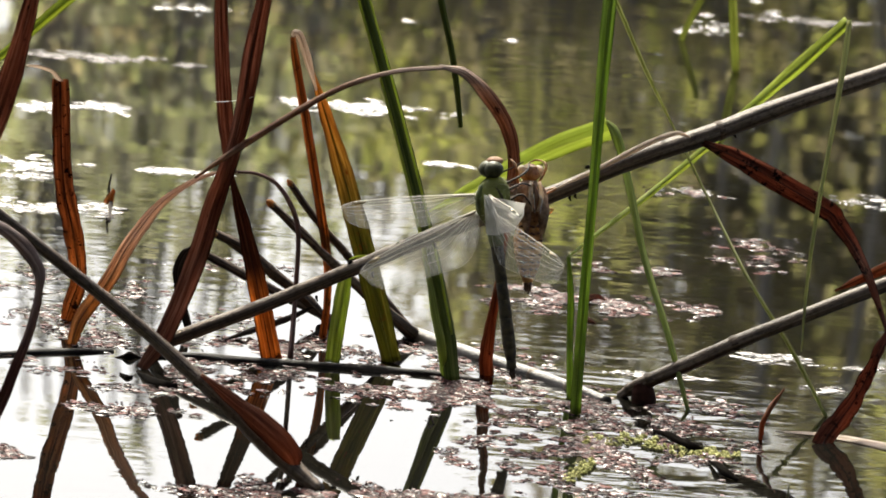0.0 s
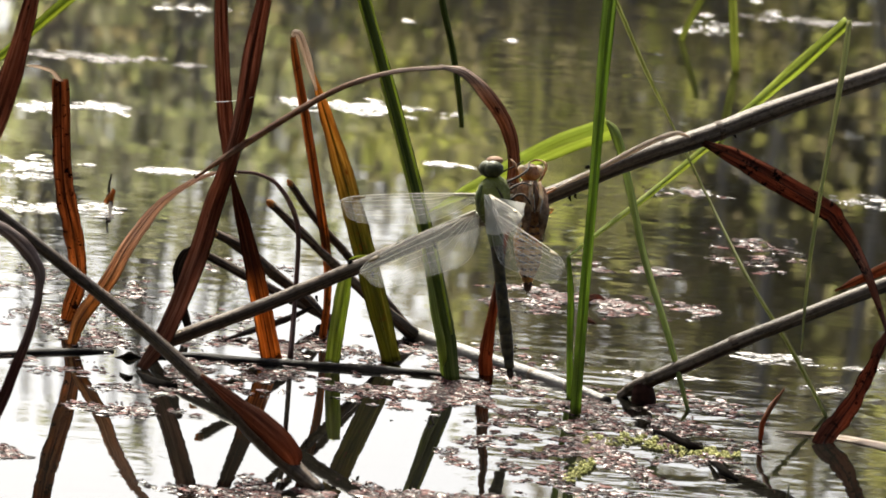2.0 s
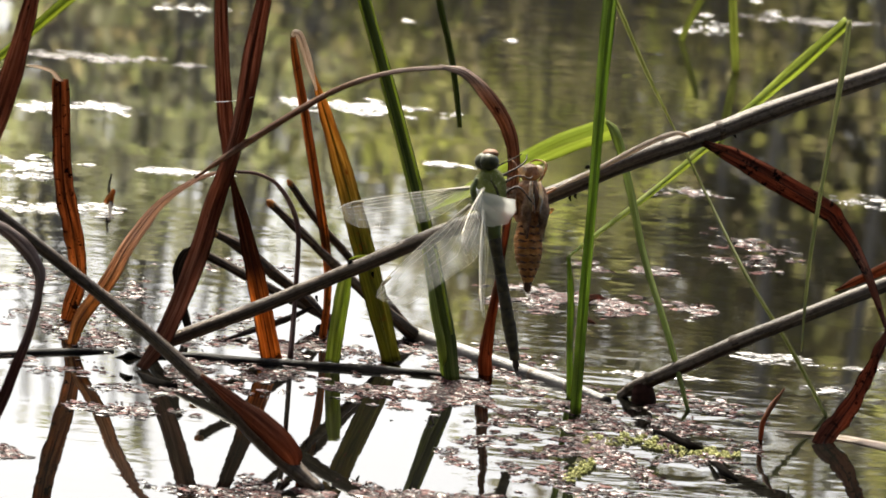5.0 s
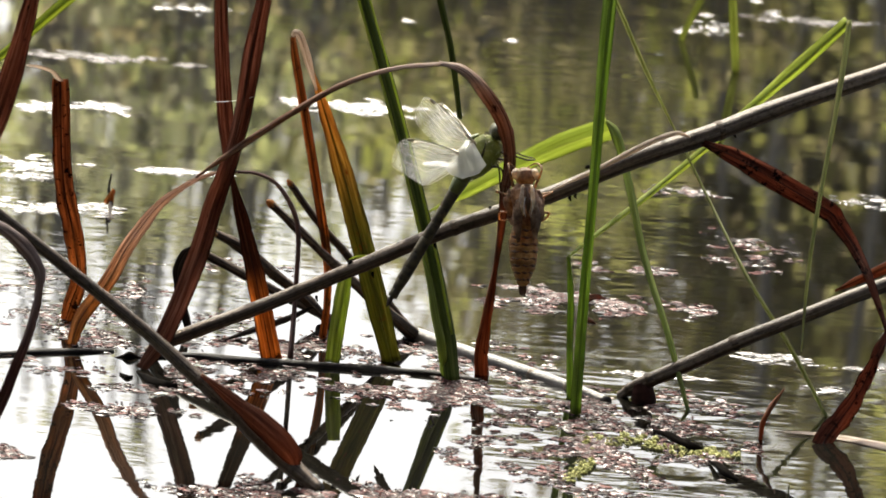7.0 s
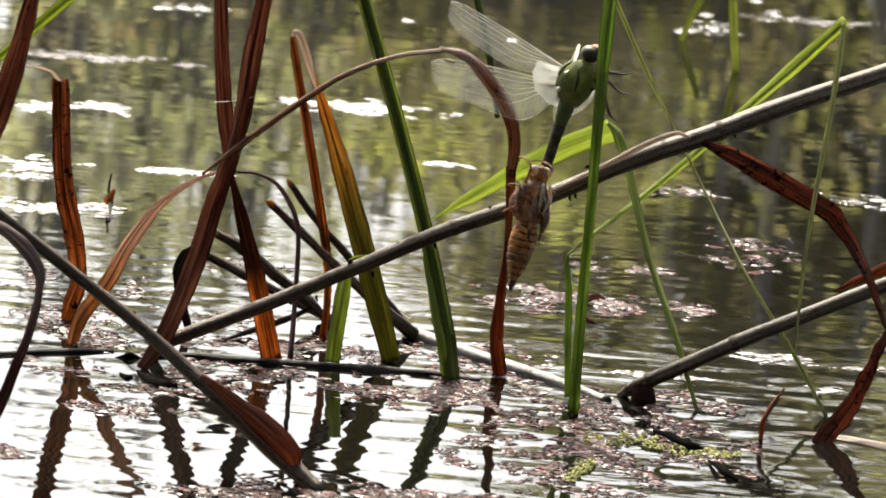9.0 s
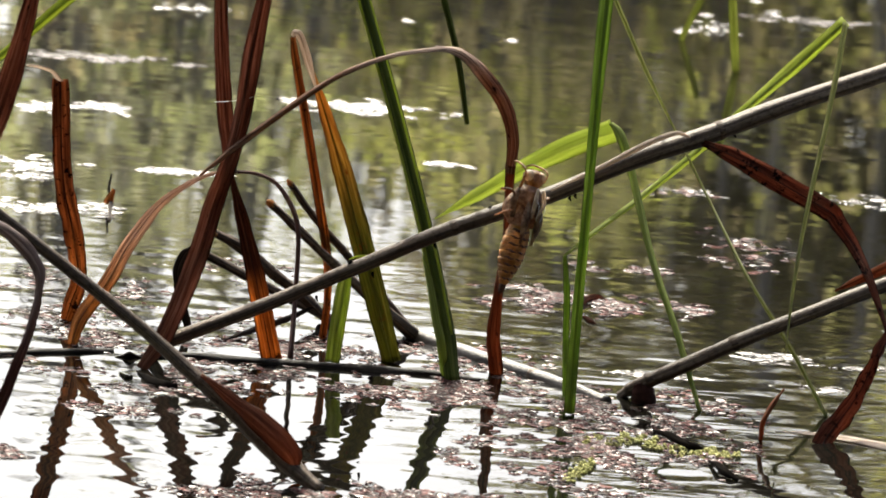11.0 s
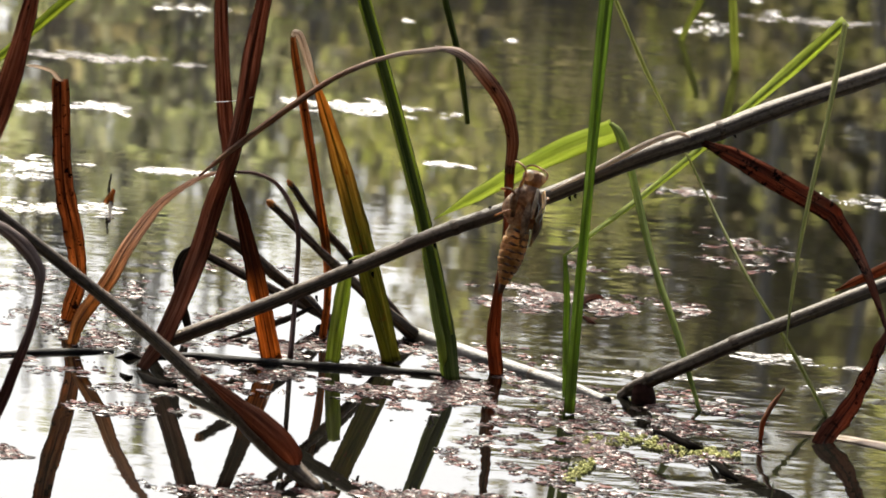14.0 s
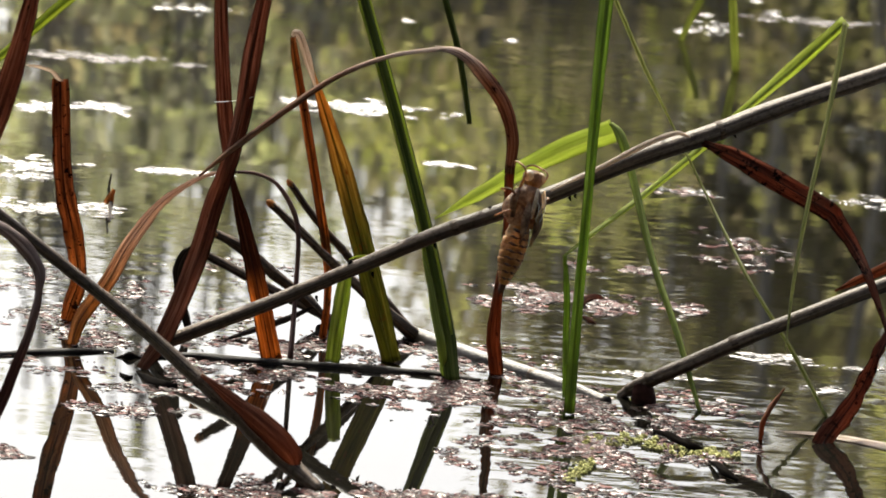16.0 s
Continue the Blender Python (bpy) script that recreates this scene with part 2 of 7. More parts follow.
def earth_mat():
    m, nt, b, out = mat_new("bank_earth")
    tc = nt.nodes.new("ShaderNodeTexCoord")
    n = node(nt, "ShaderNodeTexNoise", Scale=1.7, Detail=8.0, Roughness=0.65)
    nt.links.new(tc.outputs["Object"], n.inputs["Vector"])
    nt.links.new(ramp(nt, n.outputs["Fac"], [(0.3, (0.016, 0.018, 0.008)), (0.55, (0.03, 0.032, 0.014)), (0.75, (0.05, 0.04, 0.025))]), b.inputs["Base Color"])
    b.inputs["Roughness"].default_value = 0.9
    bump(nt, b, n.outputs["Fac"], 0.6, 0.05)
    return m


def chip_mat(name, stops, rough):
    """Small loose bits: colour changes from bit to bit."""
    m, nt, b, out = mat_new(name)
    geo = nt.nodes.new("ShaderNodeNewGeometry")
    nt.links.new(ramp(nt, geo.outputs["Random Per Island"], stops), b.inputs["Base Color"])
    b.inputs["Roughness"].default_value = rough
    b.inputs["Specular IOR Level"].default_value = 0.16
    tc = nt.nodes.new("ShaderNodeTexCoord")
    n = node(nt, "ShaderNodeTexNoise", Scale=900.0, Detail=2.0)
    nt.links.new(tc.outputs["Object"], n.inputs["Vector"])
    bump(nt, b, n.outputs["Fac"], 0.5, 0.0006)
    return m


def foliage_mat(name, dark, light, dry):
    m, nt, b, out = mat_new(name)
    geo = nt.nodes.new("ShaderNodeNewGeometry")
    col = ramp(nt, geo.outputs["Random Per Island"], [(0.0, dark), (1.0, light)])
    tc = nt.nodes.new("ShaderNodeTexCoord")
    patch = node(nt, "ShaderNodeTexNoise", Scale=5.5, Detail=3.0)
    nt.links.new(tc.outputs["Object"], patch.inputs["Vector"])
    col = mixed(nt, ramp(nt, patch.outputs["Fac"], [(0.44, (0, 0, 0)), (0.56, (0.9, 0.9, 0.9))]), col, dry)
    nt.links.new(col, b.inputs["Base Color"])
    b.inputs["Roughness"].default_value = 0.6
    b.inputs["Specular IOR Level"].default_value = 0.12
    tr = nt.nodes.new("ShaderNodeBsdfTranslucent")
    nt.links.new(mixed(nt, 1.0, col, (2.2, 2.2, 1.5), "MULTIPLY"), tr.inputs["Color"])
    mix = nt.nodes.new("ShaderNodeMixShader")
    mix.inputs[0].default_value = 0.5
    nt.links.new(b.outputs[0], mix.inputs[1])
    nt.links.new(tr.outputs[0], mix.inputs[2])
    nt.links.new(mix.outputs[0], out.inputs["Surface"])
    return m


def plain_mat(name, col, rough=0.5, col2=None, scale=200.0):
    m, nt, b, out = mat_new(name)
    tc = nt.nodes.new("ShaderNodeTexCoord")
    n = node(nt, "ShaderNodeTexNoise", Scale=scale, Detail=4.0)
    nt.links.new(tc.outputs["Object"], n.inputs["Vector"])
    c2 = col2 or tuple(v * 0.55 for v in col)
    nt.links.new(ramp(nt, n.outputs["Fac"], [(0.35, c2), (0.65, col)]), b.inputs["Base Color"])
    b.inputs["Roughness"].default_value = rough
    bump(nt, b, n.outputs["Fac"], 0.3, 0.0003)
    return m


def husk_mat(name, c1, c2, c3):
    m, nt, b, out = mat_new(name)
    tc = nt.nodes.new("ShaderNodeTexCoord")
    n = node(nt, "ShaderNodeTexNoise", Scale=420.0, Detail=6.0, Roughness=0.65)
    n2 = node(nt, "ShaderNodeTexNoise", Scale=110.0, Detail=3.0)
    nt.links.new(tc.outputs["Object"], n.inputs["Vector"])
    nt.links.new(tc.outputs["Object"], n2.inputs["Vector"])
    col = ramp(nt, n.outputs["Fac"], [(0.34, c1), (0.5, c2), (0.68, c3)])
    col = mixed(nt, 0.8, col, ramp(nt, n2.outputs["Fac"], [(0.35, (0.4, 0.36, 0.34)), (0.6, (1, 1, 1))]), "MULTIPLY")
    nt.links.new(col, b.inputs["Base Color"])
    b.inputs["Roughness"].default_value = 0.55
    bump(nt, b, n.outputs["Fac"], 1.0, 0.0008)
    tr = nt.nodes.new("ShaderNodeBsdfTranslucent")
    nt.links.new(mixed(nt, 1.0, col, (1.6, 1.35, 1.0), "MULTIPLY"), tr.inputs["Color"])
    mix = nt.nodes.new("ShaderNodeMixShader")
    mix.inputs[0].default_value = 0.5
    nt.links.new(b.outputs[0], mix.inputs[1])
    nt.links.new(tr.outputs[0], mix.inputs[2])
    nt.links.new(mix.outputs[0], out.inputs["Surface"])
    return m


def membrane_mat(name, film):
    m, nt, b, out = mat_new(name)
    b.inputs["Base Color"].default_value = (0.8, 0.8, 0.76, 1)
    b.inputs["Roughness"].default_value = 0.18
    b.inputs["Specular IOR Level"].default_value = 0.6
    tr = nt.nodes.new("ShaderNodeBsdfTransparent")
    tl = nt.nodes.new("ShaderNodeBsdfTranslucent")
    tl.inputs["Color"].default_value = (0.8, 0.8, 0.76, 1)
    m1, m2 = nt.nodes.new("ShaderNodeMixShader"), nt.nodes.new("ShaderNodeMixShader")
    m1.inputs[0].default_value = 0.4
    nt.links.new(b.outputs[0], m1.inputs[1])
    nt.links.new(tl.outputs[0], m1.inputs[2])
    m2.inputs[0].default_value = film
    nt.links.new(tr.outputs[0], m2.inputs[1])
    nt.links.new(m1.outputs[0], m2.inputs[2])
    nt.links.new(m2.outputs[0], out.inputs["Surface"])
    return m


M_WATER, M_EARTH = water_mat(), earth_mat()
M_SCUM = chip_mat("floating_bits", [(0.0, (0.004, 0.003, 0.003)), (0.5, (0.02, 0.009, 0.008)), (0.8, (0.07, 0.024, 0.023)), (0.95, (0.15, 0.07, 0.062)), (1.0, (0.45, 0.41, 0.39))], 0.3)
scum_tree = M_SCUM.node_tree
scum_geo = scum_tree.nodes.new("ShaderNodeNewGeometry")
wetness = node(scum_tree, "ShaderNodeTexWhiteNoise")
wetness.noise_dimensions = "1D"
scum_tree.links.new(scum_geo.outputs["Random Per Island"], wetness.inputs["W"])
scum_tree.links.new(ramp(scum_tree, wetness.outputs["Value"], [(0.74, (0.02, 0.02, 0.02)), (0.88, (0.3, 0.3, 0.3))]), scum_tree.nodes["Principled BSDF"].inputs["Specular IOR Level"])
# Pale bits: scum, and sky glints off ripples put into the colour.
M_SCUM_GLINT = chip_mat("pale_scum", [(0.0, (0.04, 0.033, 0.03)), (0.5, (0.14, 0.125, 0.12)), (1.0, (0.5, 0.48, 0.46))], 0.25)
M_DULL = chip_mat("dull_scum", [(0.0, (0.03, 0.025, 0.023)), (0.5, (0.1, 0.085, 0.08)), (1.0, (0.3, 0.27, 0.26))], 0.7)
M_MOSS = chip_mat("yellow_green_weed", [(0.0, (0.1, 0.1, 0.03)), (0.6, (0.25, 0.245, 0.075)), (1.0, (0.44, 0.42, 0.18))], 0.7)
M_ROT = plain_mat("sodden_debris", (0.007, 0.0055, 0.0045), 0.95)
M_ROT.node_tree.nodes["Principled BSDF"].inputs["Specular IOR Level"].default_value = 0.02
M_ROOT = plain_mat("sodden_root", (0.012, 0.007, 0.006), 0.9, (0.035, 0.014, 0.011), scale=300.0)
M_ROOT.node_tree.nodes["Principled BSDF"].inputs["Specular IOR Level"].default_value = 0.05
M_BARK = plain_mat("bark", (0.3, 0.26, 0.22), 0.9, (0.19, 0.165, 0.14), scale=14.0)
M_LEAFA = foliage_mat("willow_leaves", (0.08, 0.095, 0.034), (0.38, 0.385, 0.125), (0.21, 0.185, 0.14))
M_LEAFF = foliage_mat("faded_shrub_leaves", (0.15, 0.125, 0.095), (0.34, 0.285, 0.205), (0.28, 0.24, 0.19))
# Darker copy of the alder leaves: their shade is put into the colour.
M_LEAFE = foliage_mat("alder_leaves_painted_shade", (0.06, 0.062, 0.028), (0.21, 0.203, 0.085), (0.15, 0.124, 0.1))
M_LEAFD = foliage_mat("sallow_leaves", (0.09, 0.1, 0.056), (0.35, 0.36, 0.215), (0.27, 0.255, 0.245))
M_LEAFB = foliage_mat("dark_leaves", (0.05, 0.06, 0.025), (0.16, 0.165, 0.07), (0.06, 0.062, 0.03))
M_LEAFC = foliage_mat("alder_leaves", (0.09, 0.092, 0.04), (0.3, 0.295, 0.13), (0.2, 0.175, 0.14))
M_THORAX = plain_mat("insect_green", (0.17, 0.185, 0.055), 0.8, (0.05, 0.056, 0.02), 300.0)
M_ABDOMEN = plain_mat("insect_dark_brown", (0.06, 0.048, 0.026), 0.75, (0.02, 0.018, 0.014), 400.0)
M_ABDGREEN = plain_mat("insect_olive", (0.10, 0.13, 0.035), 0.45, (0.05, 0.06, 0.02), 400.0)
M_EYE = plain_mat("insect_eye", (0.05, 0.05, 0.022), 0.5, (0.018, 0.02, 0.01), 500.0)
for soft_mat, share, tone in ((M_THORAX, 0.32, (0.28, 0.30, 0.11, 1)), (M_ABDGREEN, 0.25, (0.2, 0.2, 0.07, 1))):
    nt = soft_mat.node_tree
    shine = nt.nodes.new("ShaderNodeBsdfTranslucent")
    shine.inputs["Color"].default_value = tone
    blend = nt.nodes.new("ShaderNodeMixShader")
    blend.inputs[0].default_value = share
    nt.links.new(nt.nodes["Principled BSDF"].outputs[0], blend.inputs[1])
    nt.links.new(shine.outputs[0], blend.inputs[2])
    nt.links.new(blend.outputs[0], nt.nodes["Material Output"].inputs["Surface"])
for eye_mat in (M_EYE, M_THORAX, M_ABDOMEN):
    eye_mat.node_tree.nodes["Principled BSDF"].inputs["Specular IOR Level"].default_value = 0.2
M_FACE = plain_mat("insect_face", (0.2, 0.085, 0.03), 0.75)
M_LEG = plain_mat("insect_leg", (0.035, 0.02, 0.012), 0.85)
M_WINGBASE = plain_mat("wing_vein", (0.6, 0.56, 0.47), 0.45, (0.42, 0.37, 0.29))
M_HAIR = plain_mat("insect_hair", (0.62, 0.6, 0.48), 0.7, (0.45, 0.42, 0.3))
M_STIGMA = plain_mat("wing_mark", (0.55, 0.45, 0.3), 0.6, (0.42, 0.32, 0.2))
M_WING, M_WINGFOLD = membrane_mat("wing_membrane", 0.11), membrane_mat("unfolding_wing_membrane", 0.45)
M_HUSK = husk_mat("husk_brown", (0.11, 0.055, 0.028), (0.30, 0.18, 0.09), (0.56, 0.41, 0.25))
M_HUSKGOLD = husk_mat("husk_golden", (0.26, 0.14, 0.05), (0.52, 0.32, 0.13), (0.7, 0.5, 0.25))
M_HUSKDARK = husk_mat("husk_dark_brown", (0.08, 0.045, 0.028), (0.26, 0.165, 0.1), (0.5, 0.38, 0.27))
M_HUSKPALE = husk_mat("husk_pale", (0.4, 0.33, 0.25), (0.6, 0.54, 0.45), (0.75, 0.7, 0.62))
M_HUSKBAND = plain_mat("husk_dark_band", (0.1, 0.045, 0.022), 0.8)
M_SILK = plain_mat("spider_silk", (0.8, 0.8, 0.8), 0.3)


# ---- mesh helpers ----
def spline(pts, per=8):
    p = [Vector(q) for q in pts]
    p = [p[0] * 2 - p[1]] + p + [p[-1] * 2 - p[-2]]
    res = []
    for i in range(1, len(p) - 2):
        for k in range(per):
            t = k / per
            res.append(0.5 * ((2 * p[i]) + (p[i + 1] - p[i - 1]) * t + (2 * p[i - 1] - 5 * p[i] + 4 * p[i + 1] - p[i + 2]) * t * t
                              + (3 * p[i] - p[i - 1] - 3 * p[i + 1] + p[i + 2]) * t ** 3))
    res.append(p[-2])
    return res


def spread(vals, n):
    """n values that follow a short list evenly."""
    res = []
    for i in range(n):
        f = i / max(1, n - 1) * (len(vals) - 1)
        k = min(int(f), len(vals) - 2) if len(vals) > 1 else 0
        w = f - k
        w = w * w * (3 - 2 * w)
        res.append(vals[k] * (1 - w) + vals[min(k + 1, len(vals) - 1)] * w)
    return res


def mesh_of(name, verts, faces, mat, uvs=None, smooth=True):
    me = bpy.data.meshes.new(name)
    me.from_pydata([tuple(v) for v in verts], [], faces)
    me.materials.append(mat)
    if uvs:
        lay = me.uv_layers.new(name="UVMap")
        for poly in me.polygons:
            for li in poly.loop_indices:
                lay.data[li].uv = uvs[me.loops[li].vertex_index]
    if smooth:
        me.polygons.foreach_set("use_smooth", [True] * len(me.polygons))
    me.update()
    return me


def put(name, me, parent=None, label=""):
    ob = new(name, me)
    if parent:
        ob.parent = parent
    if label:
        ob["label"] = label
    return ob


def part(name, bm, material, parent, label=""):
    """One bmesh as one mesh object under a thing or a part."""
    me = bpy.data.meshes.new(name)
    bm.to_mesh(me)
    bm.free()
    me.materials.append(material)
    me.polygons.foreach_set("use_smooth", [True] * len(me.polygons))
    return put(name, me, parent, label)


def tube_mesh(name, pts, radii, mat, sides=12, per=8, rough=0.04, flat=1.0, seed=0):
    c = spline(pts, per)
    rr = spread(radii, len(c))
    rnd = random.Random(seed + len(c))
    verts, faces, uvs = [], [], []
    side = Vector((0, -1, 0))
    run = 0.0
    for i, q in enumerate(c):
        tan = (c[min(i + 1, len(c) - 1)] - c[max(i - 1, 0)]).normalized()
        side = (side - tan * side.dot(tan)).normalized()
        oth = tan.cross(side)
        if i:
            run += (q - c[i - 1]).length
        for s in range(sides + 1):
            an = 2 * math.pi * s / sides
            bumpy = 1 + rough * (noise.noise(Vector((math.cos(an) * 1.3, math.sin(an) * 1.3, run * 90 + seed * 3.1))) * 1.6)
            verts.append(q + (side * math.cos(an) * flat + oth * math.sin(an)) * rr[i] * bumpy)
            uvs.append((s / sides, run))
    n = sides + 1
    for i in range(len(c) - 1):
        for s in range(sides):
            faces.append((i * n + s, i * n + s + 1, (i + 1) * n + s + 1, (i + 1) * n + s))
    for i, flip in ((0, True), (len(c) - 1, False)):
        k = len(verts)
        verts.append(c[i])
        uvs.append((0.5, 0.0 if i == 0 else run))
        for s in range(sides):
            f = (i * n + s, i * n + s + 1, k)
            faces.append(f[::-1] if flip else f)
    return mesh_of(name, verts, faces, mat, uvs)


def blade_mesh(name, pts, widths, mat, fold=0.25, twist=(0.0,), thick=0.0004, per=9, ragged=0.03, seed=0):
    """A grass-like blade: V-shaped across, closed and thin, turning about its length by twist (degrees)."""
    c = spline(pts, per)
    n = len(c)
    ww, tw = spread(widths, n), spread(list(twist), n)
    rnd = random.Random(seed + n)
    across = (-1.0, -0.6, -0.12, 0.12, 0.6, 1.0)
    verts, faces, uvs = [], [], []
    run = 0.0
    for i, q in enumerate(c):
        tan = (c[min(i + 1, n - 1)] - c[max(i - 1, 0)]).normalized()
        if i:
            run += (q - c[i - 1]).length
        wide = tan.cross(Vector((0, 1, 0)))
        wide = wide.normalized() if wide.length > 1e-4 else Vector((1, 0, 0))
        face = wide.cross(tan).normalized()
        a = radians(tw[i])
        wide, face = wide * math.cos(a) + face * math.sin(a), face * math.cos(a) - wide * math.sin(a)
        half = ww[i] / 2
        for sgn in (1, -1):
            for u in across:
                edge = 1 + (ragged * noise.noise(Vector((run * 160, u * 3 + seed, 0.3))) * 2 if abs(u) > 0.9 else 0)
                depth = fold * half * (abs(u) - 0.5) + 0.05 * half * noise.noise(Vector((run * 60, u * 2, seed + 0.5)))
                verts.append(q + wide * (u * half * edge) + face * (depth + sgn * thick * (1.0 if abs(u) < 0.5 else 0.6) / 2))
                uvs.append(((u + 1) / 2, run))
    k = len(across)
    for i in range(n - 1):
        a, b = i * 2 * k, (i + 1) * 2 * k
        for j in range(k - 1):
            faces.append((a + j, b + j, b + j + 1, a + j + 1))
            faces.append((a + k + j, a + k + j + 1, b + k + j + 1, b + k + j))
        faces.append((a, a + k, b + k, b))
        faces.append((a + k - 1, b + k - 1, b + 2 * k - 1, a + 2 * k - 1))
    for i in (0, n - 1):
        a = i * 2 * k
        ring = [a + j for j in range(k)] + [a + k + j for j in reversed(range(k))]
        faces.append(tuple(ring) if i == 0 else tuple(ring[::-1]))
    return mesh_of(name, verts, faces, mat, uvs)


def moved(pts, base):
    return [tuple(Vector(q) - Vector(base)) for q in pts]


def root(name, base, label, category, group=""):
    ob = new(name)
    ob.empty_display_size = 0.01
    ob.location = base
    return tagged(ob, label, category, group)


def plant(name, base, label, category="reed leaf", group=""):
    return root(name, base, label, category, group)


def add_blade(thing, pname, pts, widths, mat, fold=0.25, twist=(0.0,), rib=None, rib_w=0.12, seed=0, label="", ragged=0.03, parent=None):
    """A blade as a part; rib: material of a midrib that runs along it."""
    loc = moved(pts, thing.location)
    ob = put(pname, blade_mesh(pname, loc, widths, mat, fold, twist, seed=seed, ragged=ragged), parent or thing, label)
    if rib:
        fwd = [tuple(Vector(q) + Vector((0, -0.0004 + 0.25 * fold * w * 0.4, 0))) for q, w in zip(loc, spread(widths, len(loc)))]
        put("midrib", tube_mesh("midrib", fwd, [w * rib_w / 2 for w in widths], rib, sides=6, per=9, rough=0.02, seed=seed), ob)
    return ob


def add_tube(thing, pname, pts, radii, mat, label="", seed=0, sides=12, rough=0.05, parent=None, flat=1.0):
    return put(pname, tube_mesh(pname, moved(pts, thing.location), radii, mat, sides=sides, rough=rough, seed=seed, flat=flat), parent or thing, label)


def add_nodes(thing, stalk_pts, radii, places, mat):
    """Swollen rings where a cane had its leaves."""
    c = spline(stalk_pts, 12)
    rr = spread(radii, len(c))
    for f in places:
        i = min(len(c) - 2, int(f * (len(c) - 1)))
        tan = (c[i + 1] - c[i]).normalized()
        q = c[i]
        pts = [q - tan * 0.0016, q - tan * 0.0005, q + tan * 0.0005, q + tan * 0.0016]
        add_tube(thing, "node", pts, [rr[i] * 0.98, rr[i] * 1.08, rr[i] * 1.06, rr[i] * 0.97], mat, sides=12, rough=0.05, seed=i)


# ---- ground, pond, far bank ----
def build_ground():
    xs = [-300, -120, -60, -30] + [-20 + 1.0 * i for i in range(41)] + [30, 60, 120, 300]
    ys = [-300, -100, -40, -15, -8, -5, -3.5, -2.6, -2.0, -1.5, -1.1, -0.8, -0.4] + [0.5 * i for i in range(0, 34)] + [18, 20, 25, 35, 60, 120, 300]
    verts, faces = [], []
    for y in ys:
        for x in xs:
            r = max(abs(x) / 17.0, (y - 5.2) / 6.2 if y > 5.2 else (5.2 - y) / 6.35)
            z = -0.35 if r < 0.93 else min(0.35, -0.35 + (r - 0.93) * 5.0)
            if r > 1:
                z += 0.08 * noise.noise(Vector((x * 0.6, y * 0.6, 0)))
            z -= 0.25 if -3.0 < y < -1.4 and abs(x) < 1.5 else 0.0
            verts.append((x, y, z))
    w = len(xs)
    for j in range(len(ys) - 1):
        for i in range(w - 1):
            faces.append((j * w + i, j * w + i + 1, (j + 1) * w + i + 1, (j + 1) * w + i))
    ob = new("ground", mesh_of("ground", verts, faces, M_EARTH))
    return tagged(ob, "mossy earth bank round a small pond", "ground", kind="structure")


def build_water():
    me = mesh_of("water", [(-24, -1.6, 0), (24, -1.6, 0), (24, 12.0, 0), (-24, 12.0, 0)], [(0, 1, 2, 3)], M_WATER, smooth=False)
    return tagged(new("water", me), "dark still pond water mirroring sky and trees", "water", kind="structure")


build_ground()
WATER = build_water()


def leaf_cloud(name, blobs, count, size, mat, seed, parent):
    """A crown of single leaves in drooping clumps."""
    rnd = random.Random(seed)
    verts, faces = [], []
    total = sum(b[3] ** 2 for b in blobs)
    for (bx, by, bz, br) in blobs:
        for _ in range(int(count * br * br / total)):
            while True:
                v = Vector((rnd.uniform(-1, 1), rnd.uniform(-1, 1), rnd.uniform(-1, 1)))
                if 0.15 < v.length < 1:
                    break
            if noise.noise((Vector((bx, by, bz)) + v * br) * 8.0) < 0.1:
                continue
            q = Vector((bx, by, bz)) + Vector((v.x, v.y, v.z * 0.8)) * br
            d = Vector((rnd.uniform(-1, 1), rnd.uniform(-1, 1), rnd.uniform(-1.1, 0.35))).normalized()
            s = d.cross(Vector((rnd.uniform(-1, 1), rnd.uniform(-1, 1), rnd.uniform(-0.4, 1)))).normalized()
            ln = size * rnd.uniform(0.6, 1.4)
            w = ln * rnd.uniform(0.16, 0.27)
            k = len(verts)
            nrm = d.cross(s)
            verts += [q, q + d * ln * 0.45 + s * w + nrm * ln * 0.05, q + d * ln, q + d * ln * 0.45 - s * w + nrm * ln * 0.05]
            faces += [(k, k + 1, k + 2), (k, k + 2, k + 3)]
    return put(name, mesh_of(name, verts, faces, mat, smooth=False), parent)


def tree(x, y, z, height, lean, blobs, count, size, mat, seed, label):
    rnd = random.Random(seed)
    t = root("tree", (x, y, z), label, "tree", "trees on the far bank")
    top = Vector((lean, 0.1, height))
    trunk = [(0, 0, -0.2), (lean * 0.15, 0.03, height * 0.35), (lean * 0.5, 0.06, height * 0.7), tuple(top)]
    put("trunk", tube_mesh("trunk", trunk, [height * 0.018, height * 0.014, height * 0.009, height * 0.003], M_BARK, sides=10, rough=0.12, seed=seed), t)
    c = spline(trunk, 8)
    for b in blobs:
        a = c[min(len(c) - 1, max(4, int(rnd.uniform(0.25, 0.6) * len(c))))]
        e = Vector(b[:3])
        mid = (a + e) / 2 + Vector((rnd.uniform(-0.1, 0.1), rnd.uniform(-0.1, 0.1), 0.12 * height * 0.3))
        put("limb", tube_mesh("limb", [tuple(a), tuple(mid), tuple(e)], [height * 0.007, height * 0.005, height * 0.002], M_BARK, sides=7, rough=0.1, seed=seed), t)
    leaf_cloud("crown", blobs, count, size, mat, seed, t)
    return t


